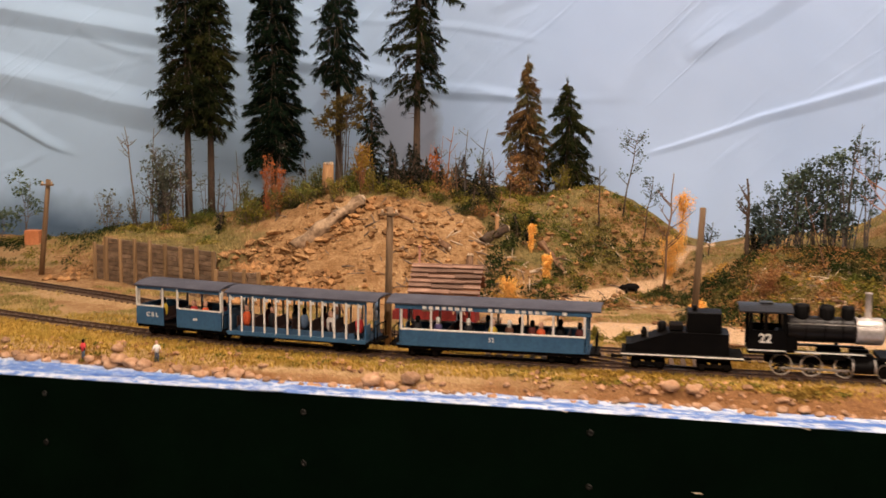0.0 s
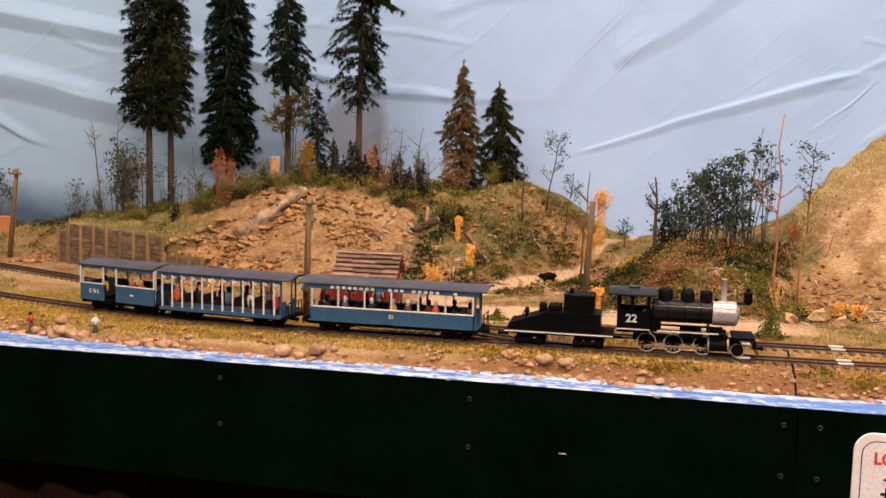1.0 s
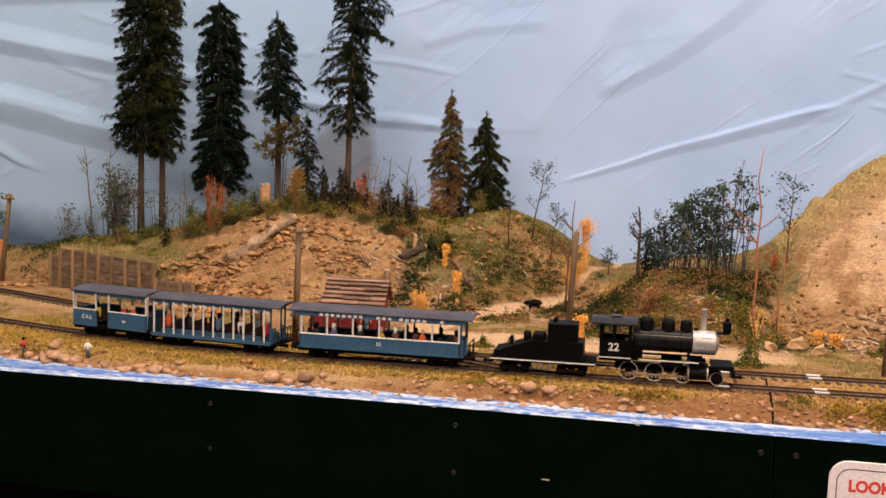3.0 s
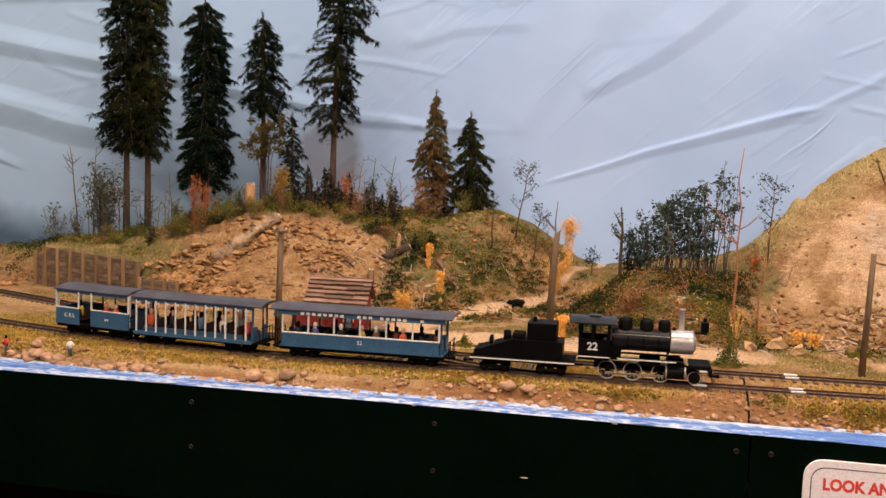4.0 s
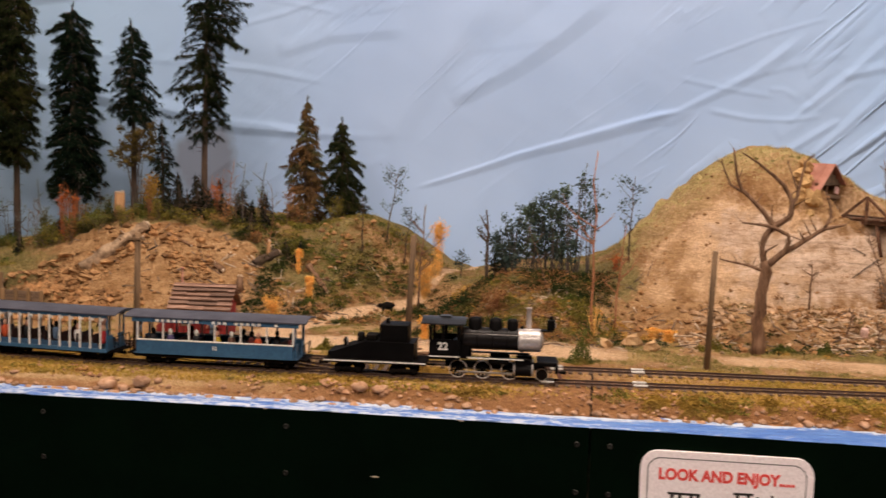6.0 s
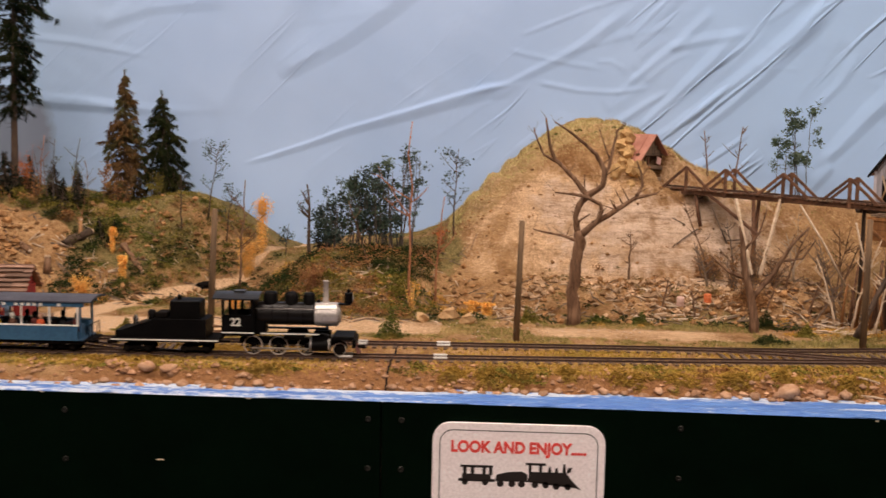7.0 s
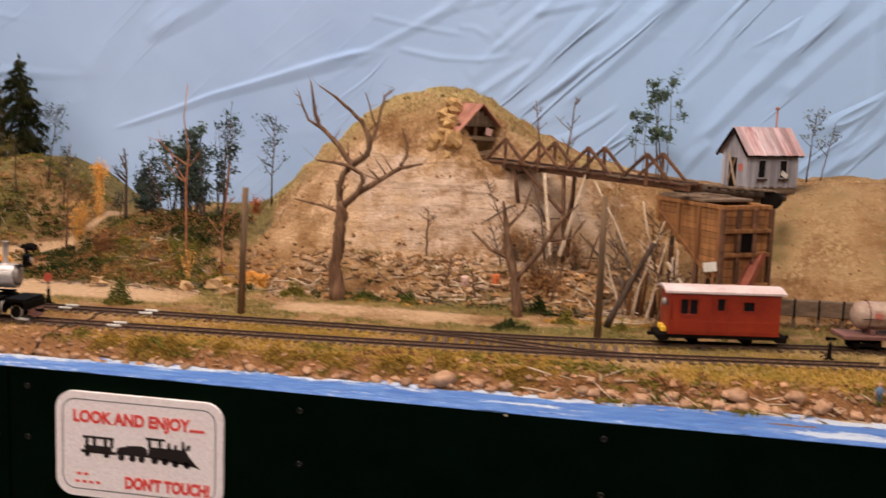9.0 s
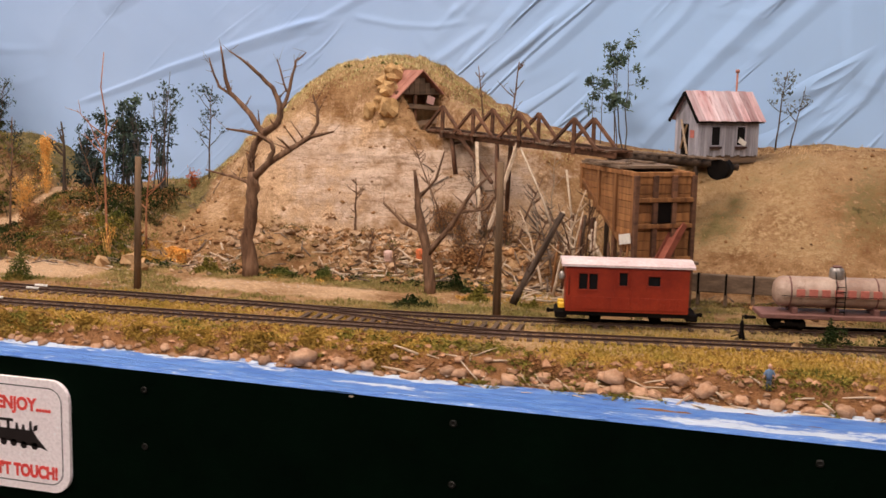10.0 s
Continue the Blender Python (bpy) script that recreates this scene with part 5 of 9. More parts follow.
    for s in (-1, 1):
        part("handrail", Geo().tube([(-0.026, s * 0.0152, 0.054), (0.062, s * 0.0152, 0.054)], 0.0004, 5), STEEL, e)
        part("air_tank", Geo().lathe([(0.002, -0.012), (0.0034, -0.011), (0.0034, 0.011), (0.002, 0.012)], (0.018, s * 0.0155, 0.0225), "x", 12), BLACK, e)
    return e


def tender(x):
    t = vehicle("tender", "black slope-backed tender coupled behind the locomotive", "tender", x, TRACK_MAIN)
    deck = part("deck", Geo().box((0, 0, 0.0165), (0.121, 0.044, 0.004), None, 0.1), BLACK_DULL, t)
    for s in (-1, 1):
        part("white_edge", Geo().box((0, s * 0.0224, 0.0170), (0.121, 0.0007, 0.0014), None, 0.1), WHITE_TRIM, deck)
    part("tank", Geo().prism([(-0.056, 0.0185), (0.046, 0.0185), (0.046, 0.040), (-0.012, 0.040), (-0.050, 0.027), (-0.056, 0.0265)], -0.019, 0.019), BLACK, t)
    bunker = part("bunker", Geo().box((0.0215, 0, 0.0495), (0.034, 0.030, 0.022), None, 0.04), BLACK, t)
    part("hatch", Geo().lathe([(0.0024, 0), (0.0024, 0.004), (0.0018, 0.0052)], (0.012, 0, 0.0605), "z", 12), BLACK, bunker)
    part("filler", Geo().lathe([(0.0046, 0.030), (0.0046, 0.0455), (0.003, 0.0475)], (-0.020, 0.002, 0), "z", 14), BLACK, t)
    part("tool_box", Geo().box((-0.006, 0.0, 0.0435), (0.014, 0.022, 0.006), None, 0.15), BLACK_DULL, t)
    lamp = part("rear_lamp", Geo().lathe([(0.0026, 0.027), (0.0026, 0.034), (0.0035, 0.036), (0.0018, 0.041)], (-0.038, 0.0, 0), "z", 12), BLACK_DULL, t)
    part("post", Geo().tube([(-0.034, -0.012, 0.028), (-0.034, -0.012, 0.044)], 0.0005, 5), STEEL, t)
    truck(t, -0.033)
    truck(t, 0.033)
    coupler(t, -0.064, -1)
    part("drawbar", Geo().box((0.064, 0, 0.0125), (0.012, 0.004, 0.002), None, 0.1), BLACK_DULL, t)


def arched_roof(parent, x0, x1, half, z, rise=0.004, thick=0.0016, material=ROOF_GREY):
    n = 10
    outer = [(-half + 2 * half * k / n, z + rise * math.sin(math.pi * k / n) ** 0.8) for k in range(n + 1)]
    inner = [(u, v - thick) for u, v in reversed(outer)]
    part("roof", Geo().prism(outer + inner, x0, x1, "x"), material, parent)
    part("headlining", Geo().box(((x0 + x1) / 2, 0, z - 0.0006), (x1 - x0 - 0.01, half * 1.8, 0.001), None, 0.1), CAR_BLUE_DARK, parent)


def figurine(x, y, z, shirt, turn=0.0, seated=True, tall=0.036, hat=None):
    """A plain toy figure, one simple mesh."""
    g = Geo()
    if seated:
        g.lathe([(0.0030, 0.0), (0.0042, 0.004), (0.0046, 0.012), (0.0028, 0.0155)], (0, 0, 0), "z", 10)
        g.lathe([(0.0010, 0.0152), (0.0024, 0.0172), (0.0027, 0.0195), (0.0020, 0.0220), (0.0006, 0.0228)], (0, 0, 0), "z", 10)
    else:
        s = tall / 0.036
        for d in (-0.0022, 0.0022):
            g.tube([(d, 0, 0), (d * 0.9, 0, 0.009 * s), (d * 0.6, 0, 0.017 * s)], [0.0016 * s, 0.0018 * s, 0.0022 * s], 8)
            g.tube([(d * 1.7, 0, 0.0275 * s), (d * 2.9, -0.001, 0.021 * s), (d * 3.4, -0.002, 0.0165 * s)], [0.0014 * s, 0.0012 * s, 0.0010 * s], 6)
        g.lathe([(0.0034, 0.0155), (0.0042, 0.020), (0.0046, 0.027), (0.0018, 0.0295)], (0, 0, 0), "z", 10)
        g.lathe([(0.0010, 0.029), (0.0023, 0.0308), (0.0025, 0.0332), (0.0016, 0.0355), (0.0004, 0.036)], (0, 0, 0), "z", 10)
    ob = part("figurine", g, shirt)
    me = ob.data
    me.materials.append(hat or SKIN)
    if not seated:
        me.materials.append(DENIM)
    top = 0.0153 if seated else 0.0292
    for p in me.polygons:
        c = p.center
        if c.z > top or (not seated and abs(c.x) > 0.0052 and c.z < 0.022):
            p.material_index = 1
        elif not seated and c.z < 0.0158:
            p.material_index = 2
    ob.matrix_world = pose(x, y, z, 0, 0, turn)
    return ob


DENIM = paint("denim", (0.05, 0.065, 0.09), (0.09, 0.11, 0.14), 0.8)
SHIRTS = {k: paint("shirt_" + k, a, tuple(v * 1.25 for v in a), 0.7) for k, a in dict(black=(0.012, 0.012, 0.014), purple=(0.10, 0.08, 0.18), yellow=(0.58, 0.40, 0.04), brown=(0.11, 0.05, 0.03), orange=(0.62, 0.10, 0.03), red=(0.45, 0.03, 0.03), white=(0.62, 0.58, 0.54), blue=(0.09, 0.14, 0.22), maroon=(0.10, 0.018, 0.014)).items()}
HAIR = {"white": WHITE_TRIM, "dark": BLACK_DULL, "skin": SKIN}


def riders(car, rows, x_of):
    base = car.matrix_world
    for u, side, shirt, hair, z in rows:
        p = base @ Vector((x_of(u), side, z))
        f = figurine(p.x, p.y, p.z, SHIRTS[shirt], random.Random(int(u * 999)).uniform(-40, 40), True, hat=HAIR[hair])
        tagged(f, "small %s toy passenger seated on a car bench" % shirt, "figurine", "seated toy passengers")


def coach(x, length, label, kind, seed):
    """An open excursion car; kind sets its sides."""
    rnd = random.Random(seed)
    c = vehicle("excursion_car", label, "railway car", x, TRACK_MAIN, "excursion cars")
    bpy.context.view_layer.update()
    h, half = length / 2, 0.0235
    part("underframe", Geo().box((0, 0, 0.0118), (length, 0.040, 0.004), None, 0.1), BLACK_DULL, c)
    part("floor", Geo().box((0, 0, 0.0148), (length, half * 2 - 0.001, 0.0016), None, 0.1), CAR_BLUE_DARK if kind != "small" else BLACK_DULL, c)
    truck(c, -h + 0.027 if kind != "small" else -h + 0.026)
    truck(c, h - 0.027 if kind != "small" else h - 0.026)
    for s in (-1, 1):
        part("truss_rod", Geo().tube([(-h * 0.75, s * 0.012, 0.011), (-h * 0.3, s * 0.012, 0.0055), (h * 0.3, s * 0.012, 0.0055), (h * 0.75, s * 0.012, 0.011)], 0.0005, 5), BLACK_DULL, c)
    coupler(c, -h - 0.004, -1)
    coupler(c, h + 0.004, 1)
    top = 0.0565
    over = {"small": (-0.001, -0.003), "open": (0.000, 0.011), "panel": (0.011, 0.011)}[kind]
    arched_roof(c, -h - over[0], h + over[1], 0.0265, top + 0.003)
    for s in (-1, 1):
        y = s * half
        drop = 0.0070 if kind == "panel" else 0.0055
        board = part("letterboard", Geo().box((0, y, top + 0.0032 - drop / 2), (length + (0.004 if kind == "panel" else -0.004), 0.0012, drop), None, 0.1), CAR_BLUE, c)
        if kind == "panel":
            bars(board, WHITE_TRIM, -h * 0.74, h * 0.78, top - 0.0014, 0.0034, y + s * 0.0008, 22, rnd)
            side = part("side_panel", Geo().box((0, y, 0.0225), (length - 0.010, 0.0014, 0.0165), None, 0.06), CAR_BLUE, c)
            part("white_rail", Geo().box((0, y + s * 0.0004, 0.0316), (length - 0.008, 0.0026, 0.0016), None, 0.2), WHITE_TRIM, side)
            lettering("52", 0.0062, WHITE_TRIM, side, pose(0.0, y + s * 0.0009, 0.0240, 90, 0, 0 if s < 0 else 180), "number", 0.0001)
            for k in range(7):
                px = -h + 0.005 + (length - 0.010) * k / 6
                part("post", Geo().box((px, y, 0.0424), (0.0022, 0.0016, 0.0203), None, 0.15), WHITE_TRIM, c)
        elif kind == "open":
            for k in range(12):
                px = -h + 0.006 + (length - 0.016) * k / 11
                part("post", Geo().box((px, y, 0.0355), (0.0021, 0.0016, 0.0405), None, 0.15), WHITE_TRIM, c)
                part("bracket", Geo().box((px + 0.0022, y - s * 0.0006, 0.0525), (0.0040, 0.0012, 0.0035), None, 0.2), WHITE_TRIM, c)
            part("sill", Geo().box((0, y, 0.0145), (length - 0.004, 0.0016, 0.0045), None, 0.1), CAR_BLUE, c)
            part("lower_panel", Geo().box((0, y - s * 0.0015, 0.0195), (length - 0.03, 0.0010, 0.0065), None, 0.1), CAR_BLUE_DARK, c)
        else:
            for px0, px1 in ((-h + 0.002, -0.020), (-0.002, h - 0.002)):
                side = part("side_panel", Geo().box(((px0 + px1) / 2, y, 0.0245), (px1 - px0, 0.0014, 0.0210), None, 0.05), CAR_BLUE, c)
                part("top_rail", Geo().box(((px0 + px1) / 2, y, 0.0352), (px1 - px0, 0.0022, 0.0013), None, 0.2), WHITE_TRIM, side)
            for px in (-h + 0.0025, -0.021, -0.001, h - 0.0025):
                part("post", Geo().box((px, y, 0.0460), (0.0024, 0.0018, 0.0215), None, 0.15), WHITE_TRIM, c)
            lettering("C R L", 0.0068, WHITE_TRIM, c, pose(-h + 0.024, y + s * 0.0009, 0.0255, 90, 0, 0 if s < 0 else 180), "lettering", 0.0001)
            bars(c, WHITE_TRIM, 0.020, 0.026, 0.0245, 0.0026, y + s * 0.0009, 2, random.Random(1), "number")
    for e in (-1, 1):
        px = e * (h - 0.003)
        for y in (-0.020, 0.020):
            part("end_post", Geo().box((px, y, 0.0375), (0.0020, 0.0020, 0.0400), None, 0.15), CAR_BLUE if kind != "small" else WHITE_TRIM, c)
        if kind == "small":
            part("end_panel", Geo().box((px, 0, 0.0245), (0.0014, half * 2 - 0.003, 0.0210), None, 0.05), CAR_BLUE, c)
        else:
            for y0, y1 in ((-0.0215, -0.007), (0.007, 0.0215)):
                part("end_panel", Geo().box((px, (y0 + y1) / 2, 0.0235), (0.0014, y1 - y0, 0.0165), None, 0.05), CAR_BLUE, c)
            gate = Geo()
            for y in (-0.018, -0.009, 0.009, 0.018):
                gate.tube([(e * (h + 0.006), y, 0.015), (e * (h + 0.006), y, 0.031)], 0.0006, 5)
            gate.tube([(e * (h + 0.006), -0.018, 0.031), (e * (h + 0.006), 0.018, 0.031)], 0.0006, 5)
            part("platform_railing", gate, BLACK_DULL, c)
            part("platform", Geo().box((e * (h + 0.004), 0, 0.0135), (0.010, 0.038, 0.002), None, 0.1), BLACK_DULL, c)
    n = int(length / 0.022)
    for k in range(n):
        px = -h + 0.016 + (length - 0.034) * k / max(n - 1, 1)
        seat = part("bench", Geo().box((px, 0, 0.0205), (0.008, 0.038, 0.0016), None, 0.1), BENCH, c)
        part("backrest", Geo().box((px - 0.0045, 0, 0.0265), (0.0012, 0.038, 0.0115), None, 0.1), BENCH, seat)
    return c, h


def build_train():
    locomotive(0.172)
    tender(0.0445)
    c, h = coach(-0.1475, 0.201, "blue open excursion car with grey roof and white posts", "panel", 1)
    riders(c, [(0.10, -0.012, "black", "dark", 0.0212), (0.21, -0.013, "purple", "white", 0.0212), (0.37, -0.013, "black", "white", 0.0212), (0.455, 0.010, "blue", "dark", 0.0212), (0.50, -0.014, "yellow", "skin", 0.0212),
               (0.585, -0.012, "brown", "white", 0.0212), (0.63, 0.008, "black", "dark", 0.0212), (0.70, -0.006, "maroon", "dark", 0.0212), (0.75, -0.014, "orange", "skin", 0.0212), (0.84, 0.006, "black", "dark", 0.0212), (0.945, -0.008, "maroon", "dark", 0.0212), (0.30, 0.012, "maroon", "dark", 0.0212)],
           lambda u: -h + 2 * h * u)
    c, h2 = coach(-0.3605, 0.166, "blue open-sided excursion car with many white posts", "open", 2)
    riders(c, [(0.12, -0.012, "orange", "skin", 0.0212), (0.30, -0.010, "black", "skin", 0.0212), (0.42, 0.008, "black", "dark", 0.0212), (0.52, -0.006, "blue", "dark", 0.0212), (0.62, 0.01, "maroon", "dark", 0.0212), (0.72, -0.012, "white", "skin", 0.0212), (0.92, -0.012, "red", "skin", 0.0212), (0.22, 0.01, "maroon", "dark", 0.0212)],
           lambda u: -h2 + 2 * h2 * u)
    c, h3 = coach(-0.5035, 0.118, "short blue excursion car with a side doorway", "small", 3)
    riders(c, [(0.25, -0.010, "yellow", "dark", 0.0212), (0.60, -0.010, "red", "skin", 0.0212), (0.74, -0.012, "orange", "skin", 0.0212), (0.86, 0.004, "maroon", "dark", 0.0212)], lambda u: -h3 + 2 * h3 * u)


build_train()


# ---- rolling stock on the siding ----
def caboose(x):
    c = vehicle("caboose", "bright red wooden caboose with pale roof on the siding", "caboose", x, TRACK_SIDE)
    L, half = 0.122, 0.0215
    part("underframe", Geo().box((0, 0, 0.0115), (L + 0.004, 0.040, 0.005), None, 0.1), BLACK_DULL, c)
    body = part("body", Geo().box((0, 0, 0.0150), (L, half * 2, 0.003), None, 0.1), CABOOSE_RED, c)
    z0, z1 = 0.0155, 0.0615
    wins = {-1: [(-0.0490, -0.0290, 0.0355, 0.0530, 2), (-0.0090, 0.0005, 0.0400, 0.0545, 1), (0.0195, 0.0330, 0.0405, 0.0515, 1)], 1: [(-0.03, -0.018, 0.040, 0.052, 1), (0.018, 0.030, 0.040, 0.052, 1)]}
    for s in (-1, 1):
        y = s * (half - 0.0007)
        edges = [-L / 2]
        panels = []
        for a, b, lo, hi, n in wins[s]:
            panels += [(edges[-1], a, z0, z1), (a, b, z0, lo), (a, b, hi, z1)]
            edges.append(b)
        panels.append((edges[-1], L / 2, z0, z1))
        for a, b, lo, hi in panels:
            part("wall_panel", Geo().box(((a + b) / 2, y, (lo + hi) / 2), (b - a, 0.0014, hi - lo), None, 0.02), CABOOSE_RED, body)
        for k in range(40):
            px = -L / 2 + L * (k + 0.5) / 40
            part("wainscot_board", Geo().box((px, s * (half + 0.0001), 0.0225), (L / 40 * 0.86, 0.0004, 0.0125), None, 0.2), CABOOSE_RED, body)
        for a, b, lo, hi, n in wins[s]:
            w = part("window", Geo().box(((a + b) / 2, y - s * 0.0012, (lo + hi) / 2), (b - a, 0.0004, hi - lo), None, 0.05), GLASS, c)
            fr = Geo()
            for px in [a, b] + ([(a + b) / 2] if n == 2 else []):
                fr.box((px, s * (half + 0.0002), (lo + hi) / 2), (0.0016, 0.0012, hi - lo + 0.0016), None, 0.1)
            for pz in (lo, hi):
                fr.box(((a + b) / 2, s * (half + 0.0002), pz), (b - a + 0.0016, 0.0012, 0.0016), None, 0.1)
            part("window_frame", fr, CABOOSE_RED, w)
        if s < 0:
            fr = Geo()
            for px in (-0.0125, 0.0040):
                fr.box((px, s * (half + 0.0003), 0.038), (0.0012, 0.0010, 0.043), None, 0.1)
            part("door_frame", fr, CABOOSE_RED, body)
    for e in (-1, 1):
        part("end_wall", Geo().box((e * (L / 2 - 0.0008), 0, (z0 + z1) / 2), (0.0016, half * 2 - 0.003, z1 - z0), None, 0.05), CABOOSE_RED, body)
        part("steps", Geo().box((e * (L / 2 + 0.004), 0, 0.0095), (0.012, 0.040, 0.007), None, 0.15), BLACK_DULL, c)
    n = 10
    outer = [(-0.0245 + 0.049 * k / n, 0.0615 + 0.0040 * math.sin(math.pi * k / n)) for k in range(n + 1)]
    part("roof", Geo().prism(outer + [(u, v - 0.0022) for u, v in reversed(outer)], -L / 2 - 0.005, L / 2 + 0.005, "x"), ROOF_PALE, c, "pale pinkish roof")
    for z, y in ((0.0185, -0.0165), (0.0195, -0.0040)):
        part("marker_lamp", Geo().box((-L / 2 - 0.004, y, z), (0.0065, 0.0055, 0.0060), None, 0.2), YELLOW, c, "yellow marker lamp")
    part("lantern", Geo().lathe([(0.003, 0), (0.0034, 0.002), (0.003, 0.006), (0.0012, 0.008)], (-L / 2 - 0.004, -0.016, 0.045), "z", 12), STEEL, c)
    part("grab_iron", Geo().tube([(-L / 2 + 0.003, -half - 0.001, 0.03), (-L / 2 + 0.003, -half - 0.001, 0.05)], 0.0004, 5), BLACK_DULL, c)
    for dx in (-0.030, 0.030):
        wheel_pair(c, dx, 0.0060)
    coupler(c, -L / 2 - 0.011, -1)
    coupler(c, L / 2 + 0.011, 1)


def tank_car(x):
    c = vehicle("tank_car", "dusty grey and rust tank car with dark red frame", "tank car", x, TRACK_SIDE)
    h = 0.095
    part("frame", Geo().box((0, 0, 0.0150), (2 * h, 0.040, 0.0045), None, 0.15), TANK_RUST, c)
    tank = Geo().lathe([(0.002, -0.0800), (0.0100, -0.0785), (0.0145, -0.0745), (0.0155, -0.0700), (0.0155, 0.0700), (0.0145, 0.0745), (0.010, 0.0785), (0.002, 0.080)], (0, 0, 0.0375), "x", 28)
    tank = part("tank", tank, TANK_GREY, c)
    for bx in (-0.065, -0.02, 0.02, 0.065):
        part("tank_band", Geo().lathe([(0.0158, -0.0008), (0.0158, 0.0008)], (bx, 0, 0.0375), "x", 28), TANK_RUST, tank)
    dome = part("dome", Geo().lathe([(0.0075, 0.048), (0.0072, 0.0600), (0.0060, 0.0625), (0.001, 0.0635)], (-0.018, 0, 0), "z", 18), STEEL, c)
    part("dome_lid", Geo().lathe([(0.0046, 0.0630), (0.0046, 0.0645)], (-0.018, 0, 0), "z", 16), TANK_RUST, dome)
    g = Geo()
    for px in (-0.022, -0.013):
        g.tube([(px, -0.0175, 0.018), (px, -0.0178, 0.045), (px, -0.0105, 0.060)], 0.0005, 5)
    for k in range(6):
        z = 0.021 + 0.005 * k
        g.tube([(-0.022, -0.0177, z), (-0.013, -0.0177, z)], 0.0004, 5)
    part("ladder", g, BLACK_DULL, c)
    g = Geo()
    for k in range(9):
        g.box((-0.056 + 0.0125 * k, -0.0152, 0.0385), (0.0085, 0.0012, 0.0078), None, 0.1)
    part("lettering", g, PALE_RED, tank, "faded red lettering")
    for s in (-1, 1):
        part("handrail", Geo().tube([(-0.075, s * 0.0185, 0.036), (0.075, s * 0.0185, 0.036)], 0.0004, 5), BLACK_DULL, c)
    for px in (-0.06, -0.02, 0.02, 0.06):
        part("saddle", Geo().box((px, 0, 0.0195), (0.006, 0.028, 0.008), None, 0.15), TANK_RUST, c)
    truck(c, -h + 0.030)
    truck(c, h - 0.030)
    coupler(c, -h - 0.005, -1)
    coupler(c, h + 0.005, 1)


caboose(1.006)
tank_car(1.228)


# ---- switch stands ----
def switch_stand(x, y, top, target):
    z = on_land(x, y)
    s = thing("switch_stand", "small black switch stand beside the track" + (" with a red target" if target else ""), "switch stand", "switch stands", (x, y, z))
    part("base", Geo().box((0, 0, 0.001), (0.012, 0.009, 0.003), None, 0.1), BLACK_DULL, s)
    part("body", Geo().lathe([(0.0042, 0.001), (0.0030, 0.006), (0.0018, 0.013), (0.0022, 0.018), (0.0010, 0.021)], (0, 0, 0), "z", 12), BLACK_DULL, s)
    part("mast", Geo().tube([(0, 0, 0.018), (0, 0, top)], 0.0007, 6), BLACK_DULL, s)
    if target:
        part("target", Geo().lathe([(0.0056, -0.0004), (0.0056, 0.0004)], (0, -0.001, top), "y", 20), TARGET_RED, s, "faded red round target")
    part("lever", Geo().tube([(0, -0.002, 0.008), (-0.010, -0.004, 0.005)], 0.0006, 5), BLACK_DULL, s)


switch_stand(0.209, 0.224, 0.034, True)
switch_stand(1.123, 0.243, 0.026, False)


